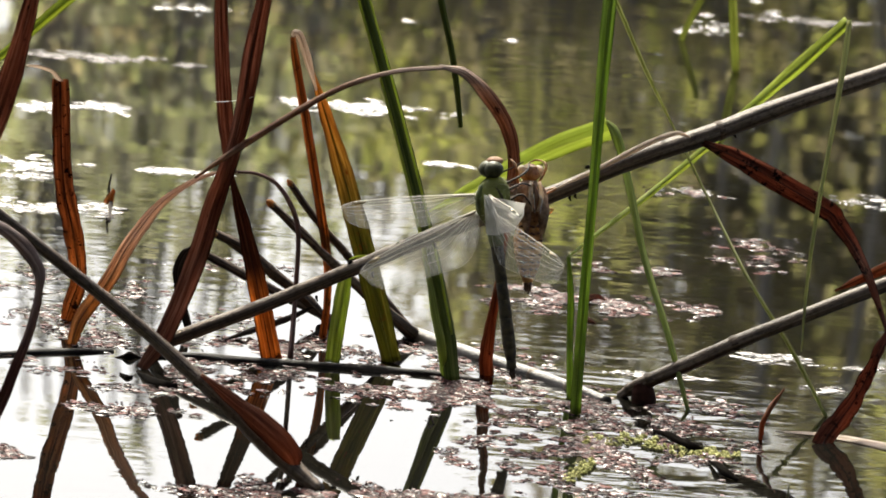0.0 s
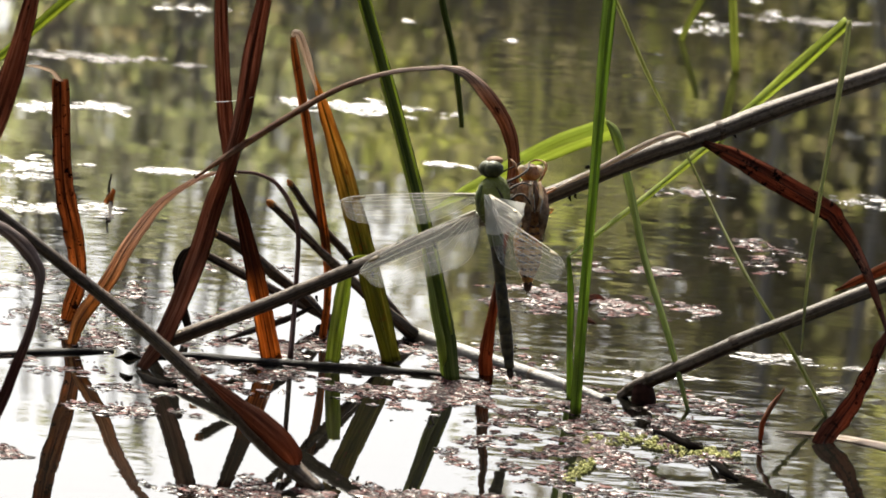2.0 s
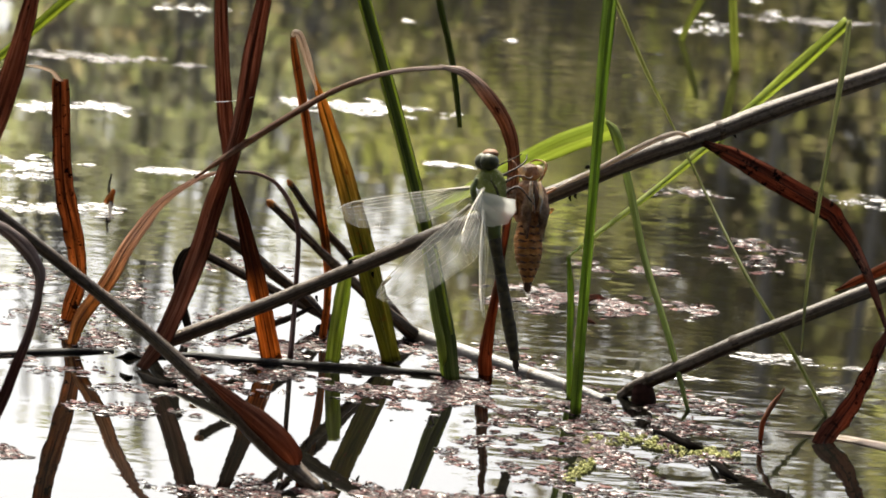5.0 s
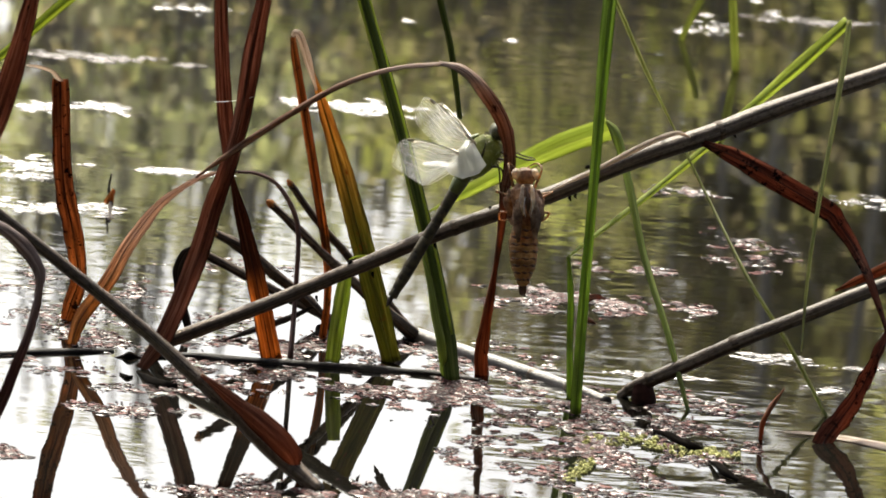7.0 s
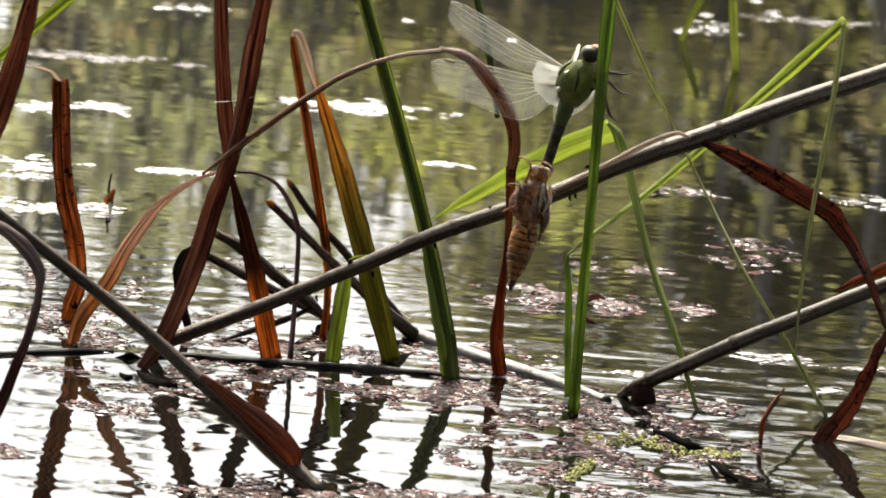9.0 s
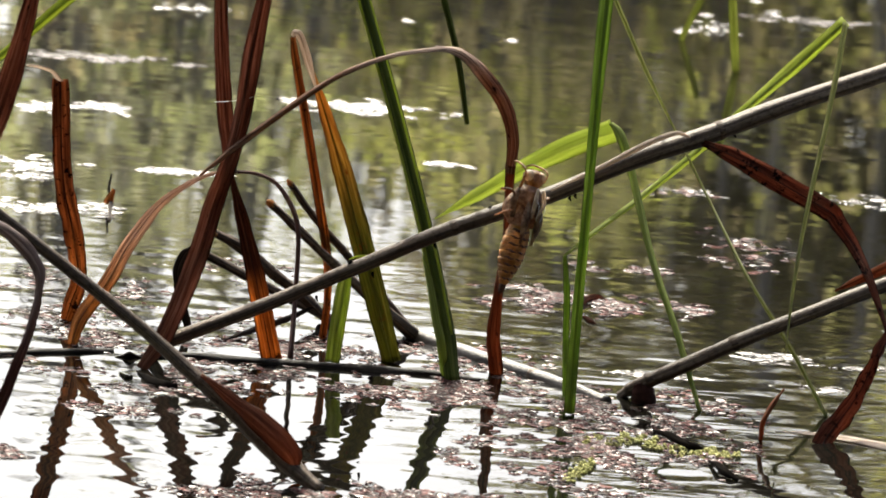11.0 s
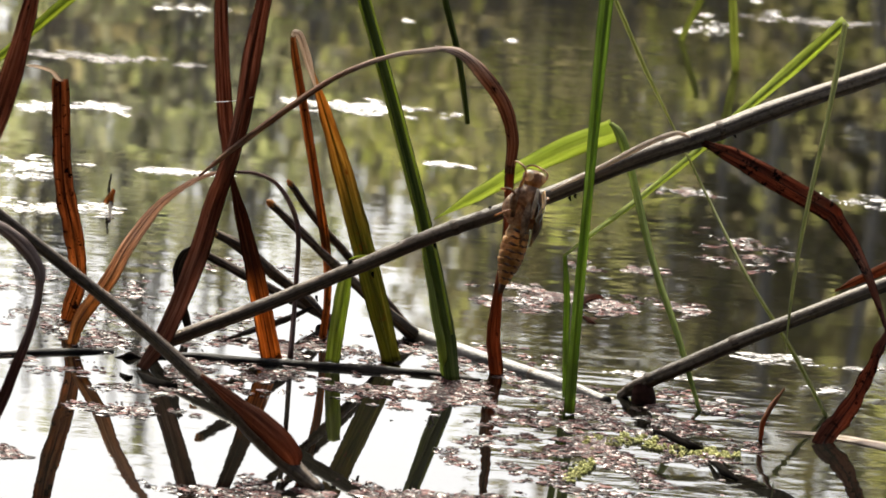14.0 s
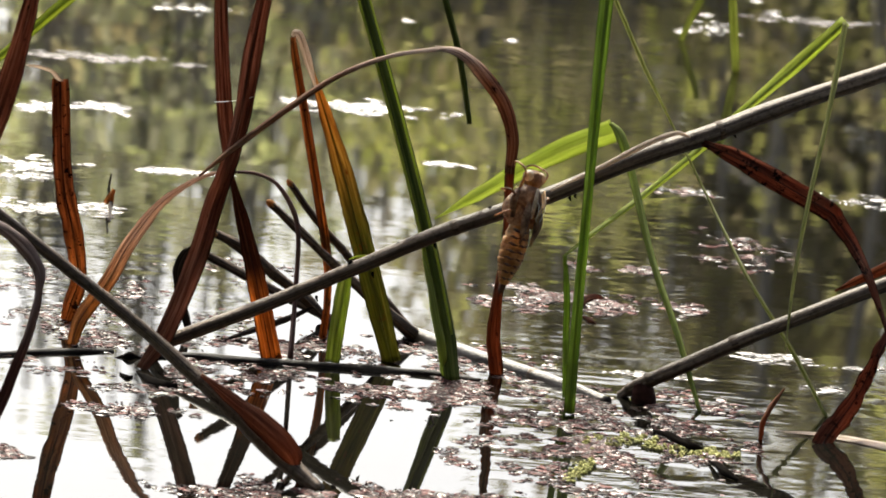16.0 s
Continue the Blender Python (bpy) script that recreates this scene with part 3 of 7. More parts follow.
def crown_blobs(seed, n, cx, cz, rx, rz, br):
    rnd = random.Random(seed)
    res = []
    for _ in range(n):
        a, r = rnd.uniform(0, 2 * math.pi), math.sqrt(rnd.uniform(0.02, 1))
        res.append((cx + rx * r * math.cos(a), rnd.uniform(-0.7, 0.7) * rx, cz + rz * r * math.sin(a), br * rnd.uniform(0.7, 1.25)))
    return res


def tall_blobs(seed, n, rx, h, br):
    rnd = random.Random(seed)
    return [(rnd.uniform(-rx, rx), rnd.uniform(-rx, rx), rnd.uniform(0.35, h - br * 0.85), br * rnd.uniform(0.7, 1.2)) for _ in range(n)]


def build_trees():
    tall = "tall backlit willow with hanging green leaves"
    low = "low bushy sallow with sparse sunlit leaves"
    dark = "dark shaded tree behind the bank"
    for i, (x, top, leaves) in enumerate(((-1.65, 2.8, 3300), (-1.15, 2.8, 3400), (-0.62, 2.5, 2100), (-0.27, 2.35, 1700), (0.04, 2.5, 2700), (0.54, 2.5, 2000), (0.22, 2.45, 2500), (0.38, 2.35, 2200), (0.66, 2.35, 1600), (1.5, 2.3, 600), (1.9, 4.0, 6000), (0.3, 2.25, 1700), (0.13, 2.3, 1900))):
        h = top - 0.3
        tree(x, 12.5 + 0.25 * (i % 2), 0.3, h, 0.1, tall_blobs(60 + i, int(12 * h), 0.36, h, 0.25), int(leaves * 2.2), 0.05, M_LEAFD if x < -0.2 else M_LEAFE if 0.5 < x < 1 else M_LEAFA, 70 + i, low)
    # Brown shrubs added in place of the trunks and dry branches mirrored here.
    for i, (x, top, leaves) in enumerate(((-1.05, 2.15, 900), (-0.78, 2.05, 900), (-0.42, 2.1, 700), (-0.02, 2.0, 1200), (0.2, 2.05, 1300), (0.42, 2.0, 1200))):
        h = top - 0.3
        tree(x, 12.2, 0.3, h, 0.05, tall_blobs(160 + i, int(9 * h), 0.2, h, 0.2), leaves, 0.055, M_LEAFF, 170 + i, "thin brown-leaved shrub added in place of mirrored trunks and branches")
    bare = "slender bare grey sapling on the far bank"
    for i, (x, top, rad) in enumerate(((-1.05, 2.5, 0.03), (-0.86, 2.3, 0.02), (-0.74, 2.55, 0.035), (-0.45, 2.4, 0.02), (-0.28, 2.7, 0.03), (0.02, 2.6, 0.012), (0.33, 3.1, 0.014), (0.62, 3.2, 0.02), (0.98, 3.6, 0.035), (1.2, 3.4, 0.03))):
        t = root("sapling", (x, 13.4 + 0.2 * (i % 3), 0.3), bare, "sapling", "saplings on the far bank")
        w = 0.03 * (-1) ** i
        put("trunk", tube_mesh("trunk", [(0, 0, -0.2), (w, 0, top * 0.3), (-w, 0, top * 0.6), (w * 2, 0, top - 0.3)], [rad, rad * 0.85, rad * 0.6, rad * 0.2], M_BARK, sides=8, rough=0.1, seed=i), t)
        for k in range(4):
            z = top * (0.35 + 0.13 * k)
            sx = (-1) ** k
            put("limb", tube_mesh("limb", [(0, 0, z), (sx * 0.1, 0, z + 0.12), (sx * 0.16, 0, z + 0.3)], [rad * 0.35, rad * 0.25, rad * 0.1], M_BARK, sides=6, rough=0.1, seed=k), t)
    # Trees from x = 0.2 rightwards take the leaves with shade painted in.
    for i, (x, top, leaves) in enumerate(((-1.9, 3.25, 2900), (-1.45, 3.3, 3300), (-1.1, 3.3, 3400), (-0.8, 3.1, 2800), (-0.62, 3.05, 1800), (-0.3, 3.05, 2100), (-0.12, 3.1, 1500), (0.1, 3.45, 4100), (0.3, 3.6, 4800), (0.55, 3.72, 6000), (0.9, 4.12, 8000), (1.25, 4.35, 9800), (1.9, 4.8, 10500), (1.08, 3.4, 6000))):
        h = top - 0.35
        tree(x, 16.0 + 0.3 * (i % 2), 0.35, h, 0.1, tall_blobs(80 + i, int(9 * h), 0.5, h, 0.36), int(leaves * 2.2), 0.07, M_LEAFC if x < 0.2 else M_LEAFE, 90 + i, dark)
    for i, (x, top) in enumerate(((-1.0, 3.12), (-0.76, 2.95), (-0.6, 3.1), (-0.38, 2.9), (-0.2, 2.85), (0.08, 3.05))):
        tips = [(0.05 * math.sin(7 * k + i), 0.04 * math.cos(5 * k), top - 0.4 - 0.13 * k, 0.1 + 0.02 * k) for k in range(8)]
        tree(x, 14.2, 0.3, top - 0.45, 0.02, tips, 900, 0.06, M_LEAFC, 120 + i, "slender sparse sapling with a thin leafy top")
    for i, (x, top, n) in enumerate(((-1.18, 3.55, 300), (-0.95, 3.7, 280), (-0.7, 3.45, 260))):
        tips = [(0.09 * math.sin(5 * k + 2 * i), 0.05 * math.cos(4 * k), top - 0.4 - 0.11 * k, 0.07 + 0.02 * ((3 * k + i) % 4)) for k in range(7)]
        tree(x, 14.6, 0.3, top - 0.45, 0.03, tips, n, 0.06, M_LEAFC, 140 + i, "slender sparse sapling with a thin leafy top")
    tree(-3.0, 12.9, 0.3, 3.0, 0.2, crown_blobs(13, 14, 0.0, 1.7, 1.2, 1.1, 0.42), 3600, 0.09, M_LEAFA, 3, low)
    tree(4.6, 12.8, 0.3, 5.6, 0.3, crown_blobs(14, 18, 0.0, 3.3, 1.6, 2.0, 0.6), 6000, 0.11, M_LEAFA, 4, tall)
    tree(3.6, 15.5, 0.35, 7.5, 0.2, crown_blobs(15, 44, -0.3, 3.2, 1.7, 3.2, 0.9), 26000, 0.15, M_LEAFC, 5, dark)
    tree(-5.8, 14.5, 0.35, 4.5, 0.2, crown_blobs(16, 16, 0.0, 2.6, 1.8, 1.7, 0.6), 4500, 0.12, M_LEAFC, 6, dark)
    tree(3.2, 18.5, 0.35, 8.0, 0.4, crown_blobs(19, 30, 0.2, 3.6, 1.5, 3.6, 1.0), 22000, 0.16, M_LEAFC, 9, dark)
    tree(7.8, 15.0, 0.35, 7.0, 0.1, crown_blobs(17, 18, 0.0, 4.0, 2.3, 2.8, 0.8), 5000, 0.15, M_LEAFC, 7, dark)
    # Thicket added out of view to hold back sky light behind the camera.
    behind = "unseen thicket added behind the camera to block sky light"
    for i, (x, y, h) in enumerate(((-3.8, -4.6, 4.0), (-1.3, -5.0, 4.3), (1.4, -5.0, 4.2), (3.9, -4.5, 4.1), (-5.6, -1.8, 4.4), (5.8, -1.6, 4.5))):
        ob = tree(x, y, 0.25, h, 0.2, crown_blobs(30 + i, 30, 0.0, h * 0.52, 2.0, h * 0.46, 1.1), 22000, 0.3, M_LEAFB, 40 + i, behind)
        ob["group"] = "thicket on the near bank"


build_trees()


# ---- dead canes ----
def build_canes():
    g = "dead reed canes"
    pts = [(-0.1082, 0.0117, -0.0010), (-0.0994, -0.0074, 0.0077), (-0.0625, -0.0063, 0.0251), (-0.0298, -0.0079, 0.0422), (0.0008, -0.0056, 0.0575), (0.0377, 0.0023, 0.0722), (0.0685, 0.0127, 0.0861), (0.0956, 0.0239, 0.0958), (0.1272, 0.0364, 0.1083), (0.1631, 0.0522, 0.1207), (0.1874, 0.0646, 0.1294)]
    rad = [0.0019, 0.0026, 0.0027, 0.0028, 0.0030, 0.0032, 0.0036, 0.0036, 0.0035, 0.0034]
    t = plant("dead_cane", pts[0], "long grey dead reed cane leaning out of the pond", "reed cane", g)
    add_tube(t, "stalk", pts, rad, M_CANE, seed=1)
    add_nodes(t, pts, rad, (0.415, 0.72), M_CANEDARK)
    for at_, drop in (((0.0458, 0.0032, 0.0716), 0.0012), ((0.0478, 0.0041, 0.0723), 0.0008), ((-0.0031, -0.0072, 0.0515), 0.001), ((-0.0254, -0.0081, 0.0391), 0.0012), ((0.1065, 0.0273, 0.0961), 0.001), ((-0.0457, -0.0059, 0.0280), 0.0012)):
        q = Vector(at_)
        add_tube(t, "dirt_speck", [tuple(q + Vector((0, 0, 0.001))), tuple(q), tuple(q + Vector((0.0006, 0, -drop)))], [0.0005, 0.0005, 0.0002], M_ROT, sides=7, rough=0.4, seed=9)
    for at_ in ((0.0516, 0.0056, 0.0835), (0.0312, 0.0001, 0.0728), (0.0164, -0.0029, 0.0666), (-0.0167, -0.0078, 0.0514), (-0.0341, -0.0087, 0.0433)):
        q = Vector(at_)
        add_tube(t, "dirt_speck", [tuple(q + Vector((-0.001, 0, -0.0004))), tuple(q), tuple(q + Vector((0.001, 0, -0.0001)))], [0.0004, 0.0008, 0.0003], M_ROT, sides=7, rough=0.4, seed=11)
    sh = [(0.0384, -0.0037, 0.0751), (0.0557, 0.0013, 0.0842), (0.0699, 0.0058, 0.0922), (0.0792, 0.0095, 0.0966), (0.0845, 0.0120, 0.0979), (0.0893, 0.0150, 0.0962)]
    add_blade(t, "sheath", sh, [0.0008, 0.0019, 0.0023, 0.0021, 0.0017, 0.0006], M_PALE, fold=0.5, twist=(20,), seed=3, label="pale split papery leaf sheath")

    pts = [(-0.1642, -0.1700, 0.0913), (-0.1522, -0.1682, 0.0817), (-0.1300, -0.1667, 0.0661), (-0.1014, -0.1684, 0.0464), (-0.0848, -0.1714, 0.0340), (-0.0702, -0.1756, 0.0234), (-0.0576, -0.1801, 0.0138), (-0.0459, -0.1862, 0.0058), (-0.0356, -0.1934, 0.0000)]
    rad = [0.0022, 0.0022, 0.0022, 0.0023, 0.0025, 0.0029, 0.0035, 0.0035, 0.0023]
    t = plant("dead_cane", pts[-1], "dark bent dead cane with a brown sheath at its foot", "reed cane", g)
    add_tube(t, "stalk", pts, rad, M_CANE, seed=2)
    add_nodes(t, pts, rad, (0.55,), M_CANEDARK)
    sh = [(-0.0794, -0.1760, 0.0331), (-0.0671, -0.1820, 0.0260), (-0.0578, -0.1870, 0.0206), (-0.0505, -0.1900, 0.0153), (-0.0461, -0.1900, 0.0107), (-0.0443, -0.1890, 0.0058)]
    add_blade(t, "sheath", sh, [0.0014, 0.0048, 0.0078, 0.0086, 0.0072, 0.0030], M_SHEATH, fold=0.25, seed=5, label="brown rolled leaf sheath")

    pts = [(0.0705, -0.0065, 0.0000), (0.0776, -0.0149, 0.0068), (0.0928, -0.0139, 0.0147), (0.1110, -0.0124, 0.0244), (0.1316, -0.0087, 0.0339), (0.1606, 0.0001, 0.0460), (0.1858, 0.0097, 0.0556)]
    rad = [0.0019, 0.0027, 0.0029, 0.0028, 0.0027, 0.0028, 0.0027]
    t = plant("dead_cane", pts[0], "grey dead cane rising at a slant from the water", "reed cane", g)
    add_tube(t, "stalk", pts, rad, M_CANE, seed=4)
    add_nodes(t, pts, rad, (0.10, 0.22, 0.5), M_CANEDARK)
    add_tube(t, "stub", [(0.0772, -0.0150, 0.0074), (0.0784, -0.0152, 0.0040), (0.0788, -0.0153, 0.0010), (0.0788, -0.0153, -0.0030)], [0.0028, 0.0040, 0.0044, 0.0046], M_ROOT, "dark red-brown broken root stub", rough=0.12, seed=6)

    pts = [(-0.0097, 0.0727, 0.0000), (0.0131, 0.0432, 0.0000), (0.0348, 0.0185, 0.0000), (0.0519, -0.0013, 0.0000), (0.0654, -0.0199, 0.0000)]
    rad = [0.0039, 0.0037, 0.0033, 0.0029, 0.0021]
    t = plant("dead_cane", pts[0], "wet grey dead cane lying half sunk in the water", "reed cane", g)
    add_tube(t, "stalk", pts, rad, M_CANELOG, seed=7)
    add_nodes(t, pts, rad, (0.55, 0.75), M_CANE)

    for pts, rad, lab in (
            ([(-0.1674, -0.0228, 0.0000), (-0.1494, -0.0122, 0.0000), (-0.1352, -0.0050, 0.0000), (-0.1208, 0.0023, -0.0000)], [0.0014, 0.0016, 0.0017, 0.0011], "short wet dead cane floating flat by the reeds"),
            ([(-0.1071, -0.0048, -0.0000), (-0.0931, 0.0023, 0.0000), (-0.0739, 0.0013, 0.0000), (-0.0356, 0.0031, 0.0000), (-0.0015, 0.0034, -0.0000), (0.0178, -0.0016, 0.0000)], [0.0010, 0.0017, 0.0021, 0.0021, 0.0019, 0.0012], "thin dark dead cane lying flat on the water")):
        t = plant("dead_cane", pts[0], lab, "reed cane", g)
        add_tube(t, "stalk", pts, rad, M_CANEWET, rough=0.15, seed=8)

    for pts, rad, lab in (
            ([(-0.0661, 0.0225, 0.0571), (-0.0526, 0.0306, 0.0442), (-0.0367, 0.0414, 0.0284), (-0.0208, 0.0537, 0.0134), (-0.0074, 0.0692, 0.0000)], [0.0015, 0.0017, 0.0019, 0.0023, 0.0029], "dark broken twig slanting into the water"),
            ([(-0.0596, 0.0348, 0.0630), (-0.0490, 0.0418, 0.0485), (-0.0352, 0.0499, 0.0330), (-0.0212, 0.0596, 0.0162), (-0.0097, 0.0748, 0.0000)], [0.0012, 0.0015, 0.0016, 0.0019, 0.0025], "dark thin broken twig slanting into the water"),
            ([(-0.0912, 0.0534, 0.0297), (-0.0740, 0.0628, 0.0199), (-0.0584, 0.0712, 0.0113), (-0.0384, 0.0856, 0.0000)], [0.0017, 0.0019, 0.0019, 0.0017], "black sodden twig behind the reeds"),
            ([(-0.0879, 0.0441, 0.0402), (-0.0766, 0.0511, 0.0335), (-0.0630, 0.0591, 0.0219), (-0.0518, 0.0648, 0.0132), (-0.0402, 0.0763, 0.0000)], [0.0017, 0.0023, 0.0023, 0.0021, 0.0017], "dark brown sodden twig behind the reeds")):
        t = plant("broken_twig", pts[-1], lab, "twig", "broken twigs")
        add_tube(t, "stalk", pts, rad, M_CANEDARK, seed=len(lab), rough=0.16)
        add_nodes(t, pts, rad, (0.45,), M_CANEDARK)
        out = (Vector(pts[0]) - Vector(pts[1])).normalized()
        add_tube(t, "broken_end", [tuple(Vector(pts[0]) + out * d) for d in (-0.001, 0.0004, 0.0014, 0.0022)], [rad[0] * 1.05, rad[0] * 1.02, rad[0] * 0.8, rad[0] * 0.35], M_TAN, "pale splintered end", seed=5, rough=0.3)


build_canes()


# ---- dead leaves ----
def build_dead_leaves():
    g = "dead reed leaves"
    pts = [(-0.1083, -0.0252, 0.0000), (-0.1005, -0.0195, 0.0132), (-0.0915, -0.0115, 0.0391), (-0.0866, -0.0075, 0.0602), (-0.0833, -0.0095, 0.0716), (-0.0801, -0.0115, 0.0839), (-0.0778, -0.0135, 0.0972), (-0.0756, -0.0155, 0.1189), (-0.0727, -0.0175, 0.1406), (-0.0705, -0.0195, 0.1557)]
    t = plant("reed_leaf", pts[0], "tall dark red-brown dead reed leaf, upright", group=g)
    add_blade(t, "blade", pts, [0.0045, 0.0070, 0.0076, 0.0074, 0.0066, 0.0062, 0.0068, 0.0075, 0.0058, 0.0037], M_BROWN, fold=0.18, twist=(12, 5, 0, 10, 26, 20, 10, 5), rib=M_RUST, rib_w=0.06, seed=1)

    pts = [(-0.0612, 0.0079, 0.0000), (-0.0656, 0.0107, 0.0161), (-0.0691, 0.0128, 0.0285), (-0.0720, 0.0142, 0.0378), (-0.0759, 0.0158, 0.0502), (-0.0817, 0.0171, 0.0680), (-0.0835, 0.0174, 0.0786), (-0.0857, 0.0173, 0.0914), (-0.0881, 0.0159, 0.1130), (-0.0899, 0.0145, 0.1345), (-0.0910, 0.0128, 0.1496)]
    t = plant("reed_leaf", pts[0], "dead reed leaf, orange foot with glow put in its colour, dark above", group=g)
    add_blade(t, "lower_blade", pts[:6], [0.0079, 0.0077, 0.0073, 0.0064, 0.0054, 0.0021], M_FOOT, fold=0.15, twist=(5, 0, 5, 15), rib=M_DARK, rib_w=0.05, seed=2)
    add_blade(t, "upper_blade", pts[5:], [0.0025, 0.0054, 0.0062, 0.0056, 0.0048, 0.0041], M_BROWN, fold=0.4, twist=(15, 5, 0, 5), seed=3)

    pts = [(-0.1428, 0.0516, 0.0000), (-0.1408, 0.0476, 0.0079), (-0.1384, 0.0436, 0.0169), (-0.1392, 0.0396, 0.0275), (-0.1416, 0.0356, 0.0402), (-0.1441, 0.0316, 0.0513), (-0.1462, 0.0276, 0.0654), (-0.1474, 0.0236, 0.0834), (-0.1483, 0.0196, 0.0991)]
    t = plant("reed_leaf", pts[0], "broad brown dead leaf stub with its tip folded over", group=g)
    add_blade(t, "blade", pts, [0.0046, 0.0064, 0.0062, 0.0068, 0.0076, 0.0074, 0.0070, 0.0071, 0.0064], M_STUB, fold=0.2, twist=(10, 5, 0, 0, 5), rib=M_DARK, rib_w=0.08, seed=4, ragged=0.08)
    add_blade(t, "folded_tip", [(-0.1461, -0.0180, 0.1050), (-0.1484, -0.0236, 0.1087), (-0.1527, -0.0281, 0.1109), (-0.1576, -0.0287, 0.1113)], [0.0041, 0.0033, 0.0023, 0.0008], M_PALE, fold=0.2, twist=(50,), seed=5, label="pale dry folded tip")

    pts = [(-0.1469, -0.1377, 0.1604), (-0.1502, -0.1370, 0.1422), (-0.1542, -0.1370, 0.1240), (-0.1589, -0.1375, 0.1058), (-0.1669, -0.1412, 0.0859)]
    t = plant("reed_leaf", pts[-1], "dark brown dead leaf leaning past the others", group=g)
    add_blade(t, "blade", pts, [0.0046, 0.0062, 0.0079, 0.0071, 0.0054], M_BROWN, fold=0.3, twist=(15, 0), seed=6, rib=M_DARK, rib_w=0.06)

    pts = [(-0.1568, -0.1820, 0.0831), (-0.1487, -0.1835, 0.0797), (-0.1415, -0.1850, 0.0743), (-0.1365, -0.1865, 0.0675), (-0.1358, -0.1880, 0.0612), (-0.1366, -0.1895, 0.0536), (-0.1387, -0.1910, 0.0439), (-0.1419, -0.1925, 0.0341), (-0.1451, -0.1940, 0.0237), (-0.1507, -0.1955, 0.0088)]
    t = plant("reed_leaf", pts[-1], "grey-brown withered leaf curling over in an arc", group=g)
    add_blade(t, "blade", pts, [0.0030, 0.0044, 0.0052, 0.0042, 0.0026, 0.0029, 0.0031, 0.0038, 0.0042, 0.0040], M_CURL, fold=0.5, twist=(30, 10, -10, 10, 20), seed=7, rib=M_DARK, rib_w=0.05)

    pts = [(-0.0438, 0.0536, 0.0000), (-0.0428, 0.0472, 0.0170), (-0.0442, 0.0422, 0.0356), (-0.0498, 0.0350, 0.0629), (-0.0555, 0.0273, 0.0899), (-0.0605, 0.0217, 0.1121), (-0.0623, 0.0201, 0.1217)]
    t = plant("reed_leaf", pts[0], "narrow red-orange dead leaf with dark middle", group=g)
    add_blade(t, "blade", pts, [0.0029, 0.0029, 0.0035, 0.0037, 0.0035, 0.0031, 0.0021], M_ORANGE, fold=0.6, twist=(10, 0), rib=M_DARK, rib_w=0.2, seed=8)
    add_blade(t, "folded_tip", [(-0.0625, 0.0190, 0.1223), (-0.0613, 0.0175, 0.1239), (-0.0593, 0.0176, 0.1223), (-0.0561, 0.0208, 0.1137), (-0.0522, 0.0263, 0.1012)], [0.0017, 0.0025, 0.0033, 0.0033, 0.0010], M_PALE, fold=0.3, twist=(20,), seed=9, label="pale papery folded tip")

    pts = [(-0.0160, 0.0204, 0.0000), (-0.0232, 0.0278, 0.0203), (-0.0311, 0.0354, 0.0423), (-0.0399, 0.0422, 0.0667), (-0.0475, 0.0451, 0.0865), (-0.0550, 0.0456, 0.1055)]
    t = plant("reed_leaf", pts[0], "fading reed leaf, green below and orange-brown above", group=g)
    add_blade(t, "blade", pts, [0.0073, 0.0087, 0.0087, 0.0077, 0.0054, 0.0017], M_AMBER, fold=0.2, twist=(5, 0, 15), rib=M_OLIVE, rib_w=0.08, seed=10)

    pts = [(-0.1371, 0.0086, -0.0004), (-0.1338, 0.0086, 0.0112), (-0.1250, 0.0086, 0.0250), (-0.1187, 0.0086, 0.0385), (-0.1133, 0.0086, 0.0476), (-0.1067, 0.0086, 0.0568), (-0.0978, 0.0086, 0.0644), (-0.0892, 0.0086, 0.0692), (-0.0790, 0.0086, 0.0710)]
    t = plant("reed_leaf", pts[0], "tan dead leaf arching over to a thin stalk", group=g)
    add_blade(t, "blade", pts, [0.0041, 0.0056, 0.0058, 0.0054, 0.0048, 0.0033, 0.0021, 0.0015, 0.0012], M_TAN, fold=0.25, twist=(5, 10, 5, 10, 20, 30), rib=M_BROWN, rib_w=0.1, seed=12)
    add_tube(t, "stalk", [(-0.0803, 0.0086, 0.0709), (-0.0717, 0.0116, 0.0702), (-0.0638, 0.0146, 0.0659), (-0.0572, 0.0176, 0.0557), (-0.0548, 0.0206, 0.0444), (-0.0545, 0.0236, 0.0209), (-0.0544, 0.0144, 0.0000)], [0.0006, 0.0007, 0.0008, 0.0010, 0.0010, 0.0010, 0.0012], M_GREY, seed=13, sides=8)

    pts = [(-0.0957, 0.0444, 0.0333), (-0.0981, 0.0444, 0.0305), (-0.1000, 0.0444, 0.0250), (-0.0998, 0.0444, 0.0197), (-0.0977, 0.0444, 0.0110), (-0.0957, 0.0444, 0.0041), (-0.0941, 0.0475, 0.0000)]
    t = plant("reed_leaf", pts[-1], "black rotten leaf kinked over above the water", group=g)
    add_blade(t, "blade", pts, [0.0026, 0.0048, 0.0052, 0.0042, 0.0034, 0.0034, 0.0036], M_DARK, fold=0.2, ragged=0.2, twist=(0, 20), seed=14)

    pts = [(-0.0821, 0.0352, 0.0000), (-0.0700, 0.0483, 0.0026), (-0.0575, 0.0578, 0.0061), (-0.0468, 0.0668, 0.0104)]
    t = plant("reed_leaf", pts[0], "dark wet leaf lying low over the water", group=g)
    add_blade(t, "blade", pts, [0.0008, 0.0023, 0.0025, 0.0010], M_DARK, fold=0.4, twist=(20, 0), seed=15)

